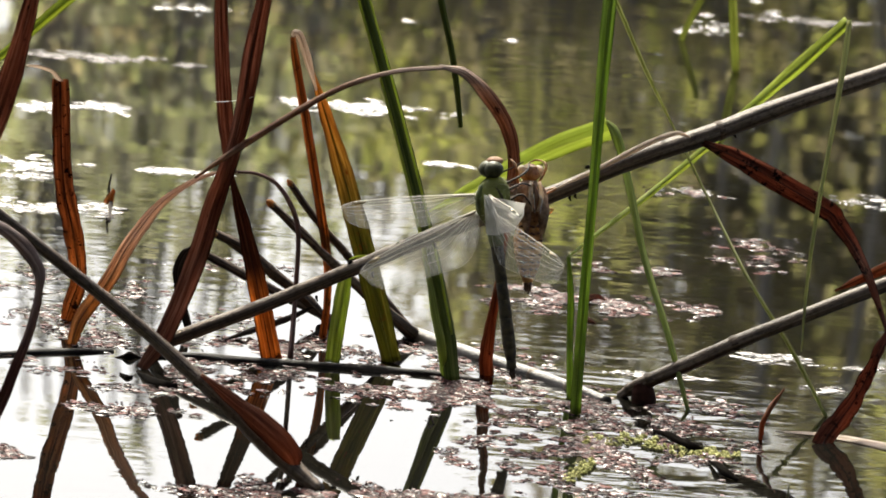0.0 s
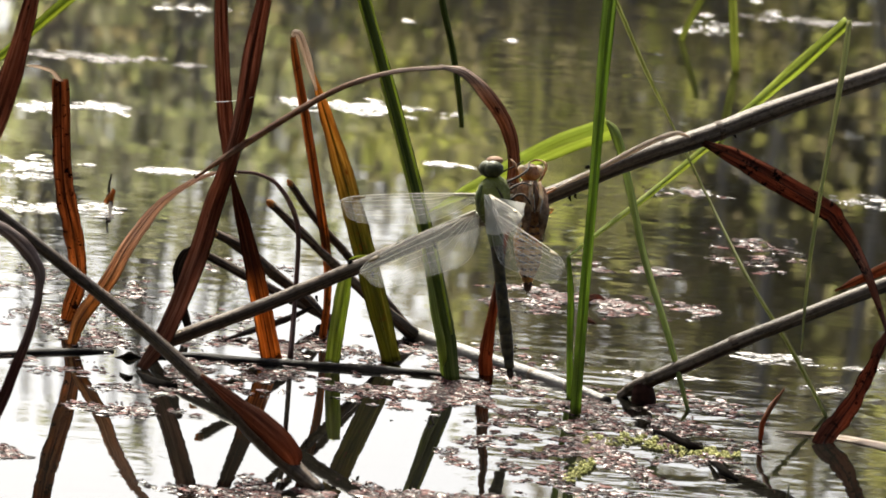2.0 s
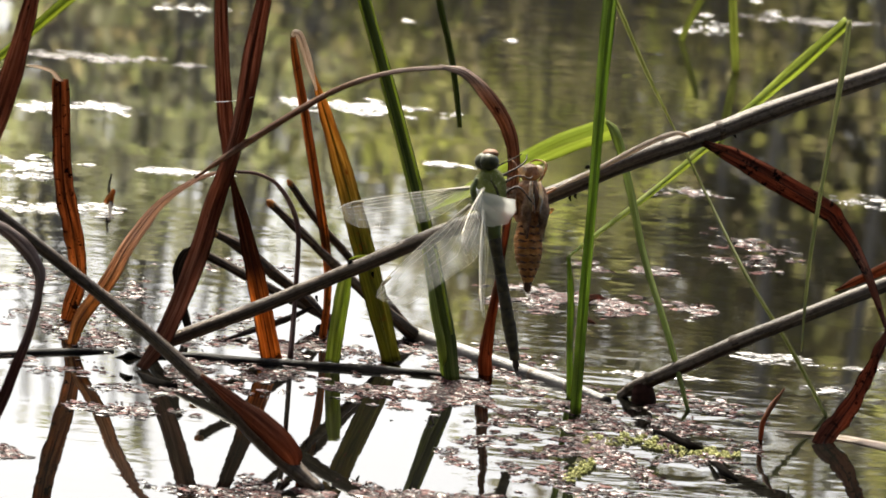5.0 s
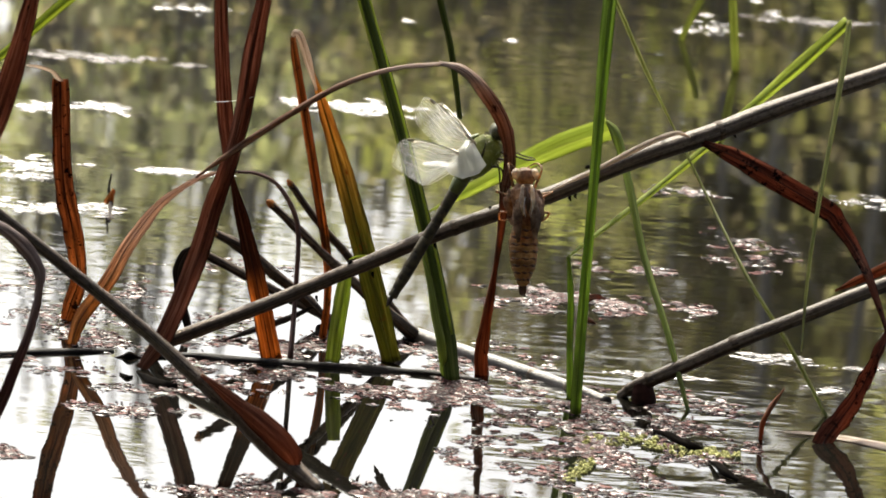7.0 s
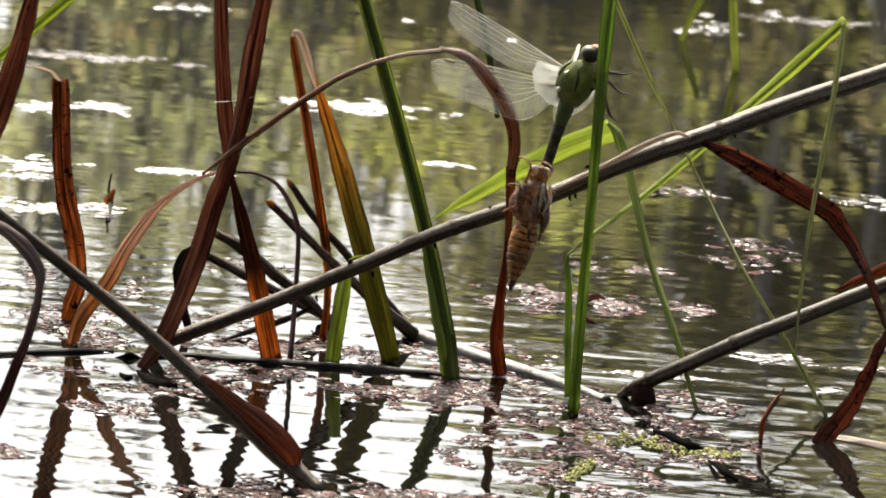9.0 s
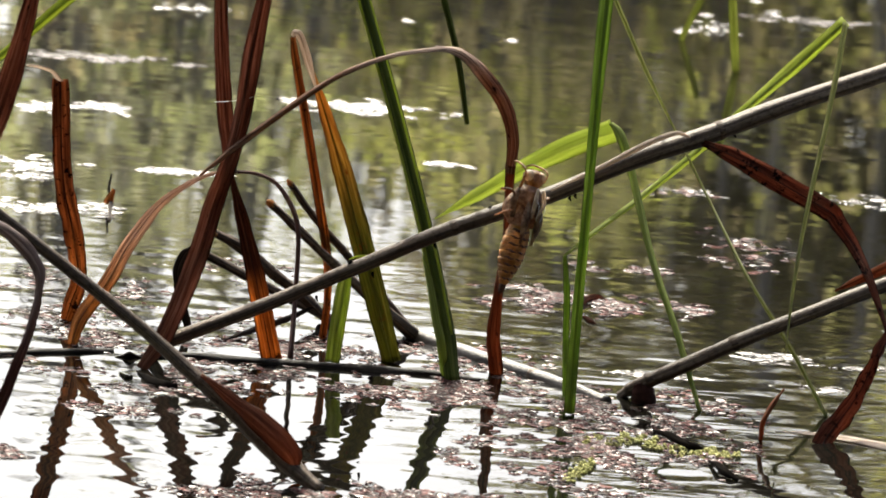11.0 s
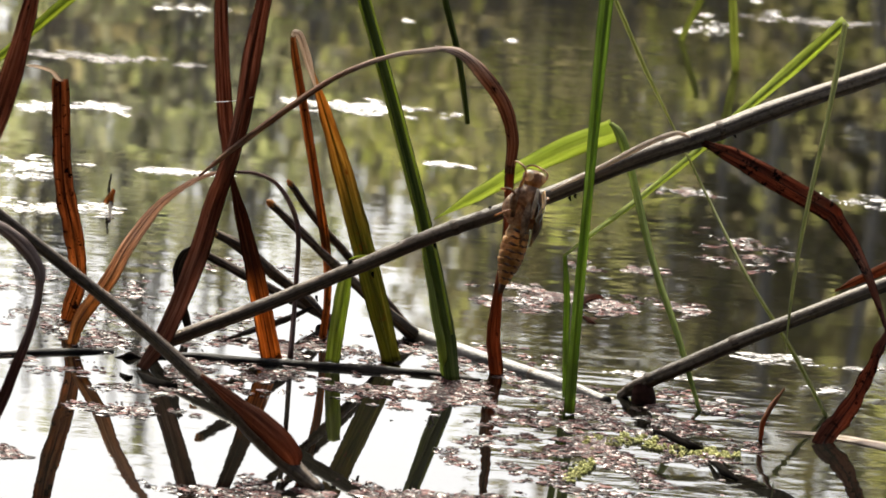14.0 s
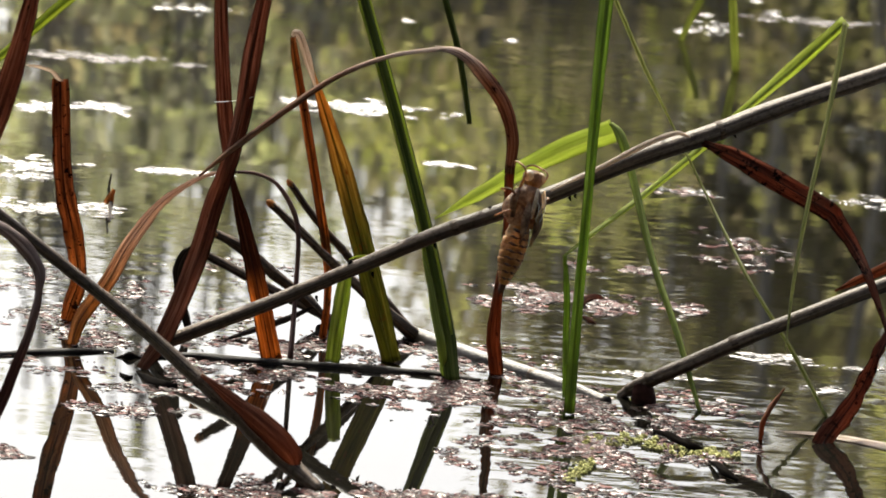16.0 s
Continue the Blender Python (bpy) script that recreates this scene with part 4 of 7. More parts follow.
    pts = [(0.0940, 0.0204, 0.0937), (0.1063, 0.0126, 0.0904), (0.1192, 0.0059, 0.0853), (0.1321, -0.0012, 0.0801), (0.1400, -0.0078, 0.0772), (0.1434, -0.0098, 0.0755), (0.1454, -0.0108, 0.0730), (0.1521, -0.0146, 0.0646), (0.1585, -0.0221, 0.0538), (0.1661, -0.0314, 0.0366)]
    t = plant("reed_leaf", (0.1423, -0.0701, 0.0000), "red-brown dead leaf kinked down to the water", group=g)
    add_blade(t, "upper_blade", pts, [0.0025, 0.0064, 0.0080, 0.0080, 0.0076, 0.0072, 0.0066, 0.0054, 0.0042, 0.0029], M_REDLEAF, fold=0.12, twist=(0, 10, 0, 0, 20, 40, 60), rib=M_DARK, rib_w=0.06, seed=16)
    add_blade(t, "lower_blade", [(0.1661, -0.0313, 0.0366), (0.1618, -0.0408, 0.0300), (0.1559, -0.0475, 0.0165), (0.1493, -0.0542, 0.0073), (0.1443, -0.0607, 0.0014), (0.1433, -0.0636, -0.0010)], [0.0030, 0.0042, 0.0064, 0.0076, 0.0084, 0.0088], M_REDLEAF, fold=0.1, twist=(20, 8, 0, 5), rib=M_DARK, rib_w=0.05, seed=17, ragged=0.2)


    pts = [(0.1476, 0.0010, 0.0446), (0.1563, 0.0041, 0.0488), (0.1667, 0.0080, 0.0536), (0.1816, 0.0150, 0.0595)]
    t = plant("reed_leaf", pts[-1], "narrow reddish leaf lying along a cane", group=g)
    add_blade(t, "blade", pts, [0.0008, 0.0033, 0.0046, 0.0041], M_RUST, fold=0.4, seed=18)

    pts = [(0.1266, -0.0516, 0.0000), (0.1408, -0.0504, 0.0000), (0.1551, -0.0548, 0.0000), (0.1691, -0.0628, 0.0000), (0.1849, -0.0720, 0.0000)]
    t = plant("reed_leaf", pts[0], "pale dead leaf flat on the water, glare painted in its colour", group=g)
    t.location.z = 0.001
    flat = [(x, y, z + 0.0008) for x, y, z in pts]
    # Pale leaf colour also paints the white glare along this flat leaf.
    add_blade(t, "blade", flat, [0.001, 0.004, 0.006, 0.007, 0.006], M_PALE, fold=0.1, twist=(82,), seed=20)

    pts = [(-0.1415, 0.2577, 0.0000), (-0.1440, 0.2995, 0.0011), (-0.1451, 0.2984, 0.0061), (-0.1443, 0.2979, 0.0130)]
    t = plant("dead_sprig", pts[0], "small rusty dead sprig standing in open water", "sprig")
    add_tube(t, "stalk", pts, [0.0008, 0.0008, 0.0006, 0.0004], M_DARK, sides=7, seed=71)
    add_blade(t, "leaf_scrap", [(-0.1463, 0.2975, -0.0069), (-0.1448, 0.2972, 0.0007), (-0.1427, 0.2975, 0.0063)], [0.0012, 0.0041, 0.0017], M_ORANGE, fold=0.4, seed=72)

    pts = [(0.1207, -0.0629, 0.0000), (0.1206, -0.0701, 0.0076), (0.1234, -0.0674, 0.0139), (0.1277, -0.0632, 0.0197)]
    t = plant("reed_leaf", pts[0], "small curled brown leaf scrap standing in water", group=g)
    add_blade(t, "blade", pts, [0.0017, 0.0019, 0.0019, 0.0006], M_RUST, fold=0.5, twist=(10, 40), seed=19, ragged=0.15)


build_dead_leaves()


# ---- green reeds ----
def build_green_reeds():
    g = "green reeds"
    pts = [(0.0072, -0.0034, 0.0000), (0.0037, 0.0029, 0.0166), (-0.0041, 0.0113, 0.0437), (-0.0113, 0.0175, 0.0658), (-0.0212, 0.0241, 0.0942), (-0.0294, 0.0278, 0.1168), (-0.0365, 0.0307, 0.1363), (-0.0422, 0.0318, 0.1529)]
    t = plant("green_reed", pts[0], "dark green upright reed stem with pale edges", "reed", g)
    add_blade(t, "blade", pts, [0.0058, 0.0062, 0.0058, 0.0054, 0.0050, 0.0046, 0.0039, 0.0033], M_DEEP, fold=0.9, twist=(0, 5, -5), rib=M_GREEN, rib_w=0.10, seed=21)
    # Lime strips paint the sunlight on the reed's two edges.
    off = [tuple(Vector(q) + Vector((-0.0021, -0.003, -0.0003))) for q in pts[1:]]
    add_blade(t, "edge", off, [0.0015, 0.0015, 0.0012, 0.0012, 0.0010, 0.0010, 0.0008], M_LIME, fold=0.3, seed=22, label="lime leaf edge with sunlight painted in")
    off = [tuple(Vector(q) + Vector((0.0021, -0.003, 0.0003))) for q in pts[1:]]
    add_blade(t, "edge", off, [0.0010, 0.0010, 0.0010, 0.0010, 0.0008, 0.0008, 0.0006], M_LIME, fold=0.3, seed=29, label="lime leaf edge with sunlight painted in")
    low = [(0.0041, 0.0014, 0.0000), (0.0020, -0.0018, 0.0131), (-0.0011, 0.0012, 0.0231), (-0.0041, 0.0052, 0.0351), (-0.0073, 0.0070, 0.0443)]
    add_blade(t, "low_sheath", low, [0.0029, 0.0037, 0.0033, 0.0025, 0.0010], M_GREEN, fold=0.5, twist=(20,), seed=23)

    pts = [(-0.0385, 0.0122, 0.0000), (-0.0377, 0.0154, 0.0118), (-0.0368, 0.0186, 0.0222), (-0.0359, 0.0217, 0.0324)]
    t = plant("green_reed", pts[0], "short lime-green reed shoot rising from water", "reed", g)
    add_blade(t, "blade", pts, [0.0054, 0.0060, 0.0060, 0.0048], M_LIME, fold=0.5, rib=M_OLIVE, rib_w=0.10, seed=24)

    pts = [(-0.1293, -0.0982, 0.1561), (-0.1422, -0.1025, 0.1444), (-0.1532, -0.1057, 0.1336), (-0.1643, -0.1090, 0.1236), (-0.1754, -0.1122, 0.1143)]
    t = plant("green_reed", pts[-1], "lime-green grass blade slanting overhead", "reed", g)
    add_blade(t, "blade", pts, [0.0041, 0.0039, 0.0035, 0.0027, 0.0017], M_LIME, fold=0.4, rib=M_GREEN, rib_w=0.12, seed=25)

    pts = [(-0.0348, 0.0040, 0.0418), (-0.0323, 0.0040, 0.0429), (-0.0294, 0.0040, 0.0436), (-0.0256, 0.0040, 0.0439)]
    t = plant("grass_blade", pts[0], "short green grass scrap lying along a cane", "grass blade", g)
    add_blade(t, "blade", pts, [0.0004, 0.0008, 0.0008, 0.0002], M_LIME, fold=0.4, seed=27)

    pts = [(0.0557, -0.0046, 0.1503), (0.0699, 0.0173, 0.1212), (0.0838, 0.0410, 0.0950), (0.0985, 0.0341, 0.0707), (0.1145, 0.0049, 0.0467), (0.1326, -0.0067, 0.0227), (0.1473, -0.0162, 0.0000)]
    t = plant("grass_blade", pts[-1], "very thin green grass blade bent to the water", "grass blade", g)
    add_blade(t, "blade", pts, [0.0018, 0.0016, 0.0010, 0.0010, 0.0014, 0.0018, 0.0015], M_HAY, fold=0.6, rib=M_LIME, rib_w=0.3, seed=26)

    for pts, wide in (([(0.1444, 0.7939, -0.0000), (0.1426, 0.7939, 0.0141), (0.1407, 0.7939, 0.0288), (0.1385, 0.7939, 0.0449)], 0.0045), ([(0.1185, 0.8885, 0.0000), (0.1222, 0.8885, 0.0101), (0.1268, 0.8885, 0.0212), (0.1296, 0.8885, 0.0306)], 0.0035)):
        t = plant("grass_blade", pts[0], "green grass blade standing far out in the water", "grass blade", g)
        add_blade(t, "blade", pts, [wide * 0.9, wide, wide, wide * 0.8], M_HAZE, fold=0.4, seed=41)


build_green_reeds()


# ---- things that stir when the insect climbs ----
def build_movers():
    made = {}
    g = "green reeds"
    t = plant("green_reed", (0.0531, -0.0452, 0.0000), "tall bright green reed stem with a dark groove", "reed", g)
    pts = [(0.0531, -0.0452, 0.0000), (0.0530, -0.0402, 0.0360), (0.0532, -0.0376, 0.0736), (0.0533, -0.0324, 0.1107), (0.0537, -0.0273, 0.1393), (0.0542, -0.0225, 0.1595), (0.0548, -0.0192, 0.1738)]
    add_blade(t, "blade", pts, [0.0041, 0.0039, 0.0035, 0.0041, 0.0052, 0.0054, 0.0041], M_FRESH, fold=0.9, rib=M_DEEP, rib_w=0.2, seed=31)
    made["reed"] = t

    t = plant("green_reed", (0.0954, -0.0248, 0.0000), "folded lime-green reed leaf with a drooping half", "reed", g)
    add_blade(t, "bright_half", [(0.0593, 0.0398, 0.0929), (0.0430, 0.0340, 0.0869), (0.0265, 0.0282, 0.0788), (0.0101, 0.0227, 0.0694), (-0.0068, 0.0174, 0.0595)], [0.0091, 0.0087, 0.0075, 0.0052, 0.0006], M_LIMELEAF, fold=0.3, rib=M_GREEN, rib_w=0.045, seed=32)
    add_blade(t, "drooping_half", [(0.0582, 0.0376, 0.0962), (0.0624, 0.0349, 0.0913), (0.0680, 0.0297, 0.0752), (0.0761, 0.0103, 0.0491), (0.0861, -0.0083, 0.0255), (0.0954, -0.0248, 0.0000)], [0.0019, 0.0041, 0.0033, 0.0027, 0.0025, 0.0015], M_GREEN, fold=0.5, twist=(30, 10), rib=M_LIME, rib_w=0.12, seed=33)
    made["folded"] = t

    t = plant("grass_blade", (0.0512, -0.0191, 0.0000), "long green grass blade kinked up across a cane", "grass blade", g)
    add_blade(t, "stem", [(0.0512, -0.0191, 0.0000), (0.0497, -0.0160, 0.0221), (0.0486, -0.0155, 0.0391), (0.0466, -0.0154, 0.0529)], [0.0023, 0.0025, 0.0025, 0.0015], M_FRESH, fold=0.7, seed=34)
    add_blade(t, "long_half", [(0.0464, -0.0155, 0.0527), (0.0577, 0.0037, 0.0593), (0.0748, 0.0380, 0.0673), (0.0955, 0.0550, 0.0838), (0.1139, 0.0640, 0.1013), (0.1323, 0.0721, 0.1187), (0.1490, 0.0783, 0.1353)], [0.0010, 0.0019, 0.0025, 0.0031, 0.0037, 0.0054, 0.0046], M_LIMELEAF, fold=0.5, rib=M_GREEN, rib_w=0.2, seed=35)
    made["kinked"] = t
    t = plant("grass_blade", [(0.1441, 0.0136, 0.1443)][0], "thin green grass blade hanging down from its fold", "grass blade", g)
    add_blade(t, "blade", [(0.1445, 0.0139, 0.1447), (0.1434, 0.0085, 0.1301), (0.1411, 0.0003, 0.1077), (0.1373, -0.0102, 0.0772), (0.1353, -0.0173, 0.0506), (0.1350, -0.0230, 0.0249)], [0.0021, 0.0024, 0.0019, 0.0017, 0.0014, 0.0006], M_HAY, fold=0.5, twist=(20, 0), rib=M_LIME, rib_w=0.12, seed=36)
    made["droop"] = t

    t = plant("reed_leaf", [(-0.0111, 0.0161, 0.1532)][0], "dark narrow leaf tip hanging in the air", group="dead reed leaves")
    add_blade(t, "blade", [(-0.0111, 0.0161, 0.1532), (-0.0074, 0.0180, 0.1383), (-0.0028, 0.0201, 0.1222), (0.0003, 0.0213, 0.1083), (0.0031, 0.0222, 0.0919)], [0.0024, 0.0024, 0.0023, 0.0022, 0.0018], M_DEEP, fold=0.6, rib=M_OLIVE, rib_w=0.16, seed=37)
    made["hanging"] = t

    base = (0.0203, 0.0033, 0.0000)
    t = plant("arched_leaf", base, "brown dead leaf bent over in a high arch", "reed leaf", "dead reed leaves")
    lower = put("lower_stem", blade_mesh("lower_stem", moved([(0.0225, 0.0189, -0.0194), (0.0205, 0.0126, -0.0038), (0.0192, 0.0065, 0.0084), (0.0204, -0.0006, 0.0274), (0.0219, -0.0094, 0.0465), (0.0227, -0.0165, 0.0630), (0.0230, -0.0218, 0.0789)], (0.0231, -0.0218, 0.0779)), [0.0050, 0.0054, 0.0054, 0.0037, 0.0023, 0.0033, 0.0041], M_STEM, 0.5, (0, 10, 40, 20), seed=38, ragged=0.05), t)
    j1 = (0.0231, -0.0218, 0.0779)
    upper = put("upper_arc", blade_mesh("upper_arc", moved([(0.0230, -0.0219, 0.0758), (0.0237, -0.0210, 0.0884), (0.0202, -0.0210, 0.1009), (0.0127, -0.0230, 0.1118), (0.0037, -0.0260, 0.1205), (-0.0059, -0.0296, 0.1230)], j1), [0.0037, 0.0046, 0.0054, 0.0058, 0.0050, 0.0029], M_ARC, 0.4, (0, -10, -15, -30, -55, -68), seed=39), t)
    lower.location = Vector(j1) - Vector(base)
    upper.location = Vector(j1) - Vector(base)
    j2 = (-0.0051, -0.0293, 0.1230)
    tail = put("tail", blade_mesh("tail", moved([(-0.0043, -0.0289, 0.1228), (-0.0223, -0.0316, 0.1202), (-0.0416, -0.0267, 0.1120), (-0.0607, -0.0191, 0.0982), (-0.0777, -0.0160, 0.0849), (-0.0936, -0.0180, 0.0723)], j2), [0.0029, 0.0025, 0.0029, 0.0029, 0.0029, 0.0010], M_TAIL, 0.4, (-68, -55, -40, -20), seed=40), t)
    tail.location = Vector(j2) - Vector(base)
    made["arch"], made["lower"], made["upper"], made["tail"] = t, lower, upper, tail
    return made


MOVERS = build_movers()


# ---- insect ----
def lathe(profile, sides=16, sx=1.0, sy=1.0):
    """A closed round body along z from (z, radius, offset) rows."""
    bm = bmesh.new()
    rings = []
    for z, r, oy in profile:
        rings.append([bm.verts.new((math.cos(2 * math.pi * s / sides) * r * sx, math.sin(2 * math.pi * s / sides) * r * sy + oy, z)) for s in range(sides)])
    for a, b in zip(rings, rings[1:]):
        for s in range(sides):
            bm.faces.new((a[s], a[(s + 1) % sides], b[(s + 1) % sides], b[s]))
    bm.faces.new(rings[0][::-1])
    bm.faces.new(rings[-1])
    return bm


def ball(r, loc, scale=(1, 1, 1), sub=3):
    bm = bmesh.new()
    bmesh.ops.create_icosphere(bm, subdivisions=sub, radius=r, matrix=Matrix.LocRotScale(loc, None, Vector(scale)))
    return bm


def leg_part(parent, pts, r, mat):
    put("leg", tube_mesh("leg", pts, [r * 1.3, r, r * 0.8, r * 0.5], mat, sides=6, per=5, rough=0.1), parent)


def wing_outline(length, chord, hind):
    """Leading and trailing edge heights along the span."""
    rows = []
    for i in range(25):
        f = i / 24
        lead = chord * (0.10 + 0.05 * math.sin(f * math.pi)) * (1 if f < 0.93 else 1 - ((f - 0.93) / 0.07) ** 2 * 1.3)
        belly = (math.sin(min(1, f * (3.2 if hind else 2.0)) * math.pi / 2) ** (0.7 if hind else 1.0))
        tail_ = -chord * 0.85 * belly * (1 - 0.45 * f if hind else 0.92 - 0.18 * f)
        tip = math.sqrt(max(0.0, 1 - max(0.0, (f - 0.78) / 0.22) ** 2.4))
        rows.append((length * f, lead * (0.25 + 0.75 * tip) if f > 0.9 else lead, tail_ * tip - chord * 0.04))
    return rows


def wing(name, length, chord, hind, parent):
    """A wing along +x, its front edge to +y: membrane, veins and mark."""
    rows = wing_outline(length, chord, hind)
    verts, faces = [], []
    n = 7
    wave = lambda x, f: 0.00035 * math.sin(f * 17) * (1 - 0.5 * x / length) + 0.0009 * math.sin(x / length * 3.1)
    for x, a, b in rows:
        for j in range(n):
            f = j / (n - 1)
            verts.append((x, a * (1 - f) + b * f, wave(x, f)))
    for i in range(len(rows) - 1):
        for j in range(n - 1):
            faces.append((i * n + j, i * n + j + 1, (i + 1) * n + j + 1, (i + 1) * n + j))
    w = put(name, mesh_of(name, verts, faces, M_WING), parent, "clear glossy wing")

    def at(x, f):
        i = min(len(rows) - 2, int(x / length * 24))
        u = x / length * 24 - i
        a = rows[i][1] * (1 - u) + rows[i + 1][1] * u
        b = rows[i][2] * (1 - u) + rows[i + 1][2] * u
        return Vector((x, a * (1 - f) + b * f, wave(x, f)))
    vv, ff = [], []

    def strip(p, q, r):
        d = (q - p)
        if d.length < 1e-6:
            return
        d.normalize()
        s = d.cross(Vector((0, 0, 1))).normalized() * r
        up = Vector((0, 0, r))
        k = len(vv)
        for e in (p, q):
            vv.extend((e + s, e + up, e - s, e - up))
        for m in range(4):
            ff.append((k + m, k + (m + 1) % 4, k + 4 + (m + 1) % 4, k + 4 + m))
    for f, r in ((0.0, 0.0002), (0.09, 0.0001), (0.2, 0.00012), (0.36, 0.00006), (0.5, 0.00007), (0.7, 0.00005), (1.0, 0.00004)):
        for i in range(24):
            x0, x1 = length * i / 24, length * (i + 1) / 24
            fan = lambda x: f * min(1.0, 0.25 + x / length * 2.2)
            strip(at(x0, fan(x0) if f < 1 else 1), at(x1, fan(x1) if f < 1 else 1), r * (1.1 - 0.5 * i / 24 + 1.6 * max(0.0, 1 - i / 7)))
    rnd = random.Random(5)
    for i in range(64):
        x = length * (0.05 + 0.92 * i / 64)
        for f0, f1 in ((0.0, 0.1), (0.1, 0.22), (0.22, 0.4), (0.4, 0.62), (0.62, 0.8), (0.8, 1.0)):
            if rnd.random() < 0.75:
                dx = rnd.uniform(-0.4, 0.4) * 0.001
                strip(at(x, f0), at(min(length, max(0, x + dx)), f1), 0.000022)
    put("venation", mesh_of("venation", vv, ff, M_WINGBASE, smooth=False), w)
    bm = bmesh.new()
    bmesh.ops.create_cube(bm, size=1.0, matrix=Matrix.LocRotScale(at(length * 0.86, 0.05), None, Vector((length * 0.09, 0.0009, 0.0005))))
    bmesh.ops.bevel(bm, geom=bm.edges[:], offset=0.00012, segments=2, affect="EDGES")
    part("wing_mark", bm, M_STIGMA, w, "brown oblong wing mark")
    return w


def wing_fold(parent):
    """The still crumpled, glossy base of a wing: a pleated bag hanging from the hinge."""
    verts, faces = [], []
    n, m = 15, 11
    for i in range(n):
        f = i / (n - 1)
        for j in range(m):
            a = radians(-8 - 74 * j / (m - 1))
            r = 0.0172 * f * (1 - 0.22 * abs(j / (m - 1) - 0.45) - 0.02 * math.sin(j * 2.1))
            bulge = 0.0034 * math.sin(math.pi * min(1, f * 1.08)) * math.sin(math.pi * (j + 0.5) / m)
            pleat = 0.0007 * math.sin(j * 1.9 + 2.5 * f) * math.sin(math.pi * f) + 0.0004 * math.sin(9 * f + j)
            verts.append((r * math.cos(a), -bulge - pleat, r * math.sin(a)))
    for i in range(n - 1):
        for j in range(m - 1):
            faces.append((i * m + j, i * m + j + 1, (i + 1) * m + j + 1, (i + 1) * m + j))
    bag = put("wing_fold", mesh_of("wing_fold", verts, faces, M_WINGFOLD), parent, "crumpled glossy white wing base")
    bag.matrix_local = pose(0.0016, 0.0020, 0.0025, -113.6, 76.4, -27.3)
    return bag


def fuzz(parent, rows, count, length, mat, seed):
    """Short soft hairs standing out from a round body given by (z, radius, offset) rows."""
    rnd = random.Random(seed)
    verts, faces = [], []
    for _ in range(count):
        f = rnd.uniform(0, len(rows) - 1.001)
        k, w = int(f), f % 1
        z, r, oy = (rows[k][m] * (1 - w) + rows[k + 1][m] * w for m in range(3))
        a = rnd.uniform(0, 2 * math.pi)
        q = Vector((math.cos(a) * r * 0.92, math.sin(a) * r * 1.08 + oy, z))
        d = (Vector((math.cos(a), math.sin(a), rnd.uniform(-0.9, 0.5))) + Vector((rnd.gauss(0, 0.25), rnd.gauss(0, 0.25), 0))).normalized()
        side = d.cross(Vector((rnd.gauss(0, 1), rnd.gauss(0, 1), rnd.gauss(0, 1)))).normalized() * 0.00005
        tip = q + d * length * rnd.uniform(0.5, 1.2)
        up = d.cross(side)
        n = len(verts)
        verts += [q - d * 0.0004 + side, q - d * 0.0004 - side, q - d * 0.0004 + up, tip]
        faces += [(n, n + 1, n + 3), (n + 1, n + 2, n + 3), (n + 2, n, n + 3)]
    put("hair", mesh_of("hair", verts, faces, mat, smooth=False), parent, "fine pale hairs")


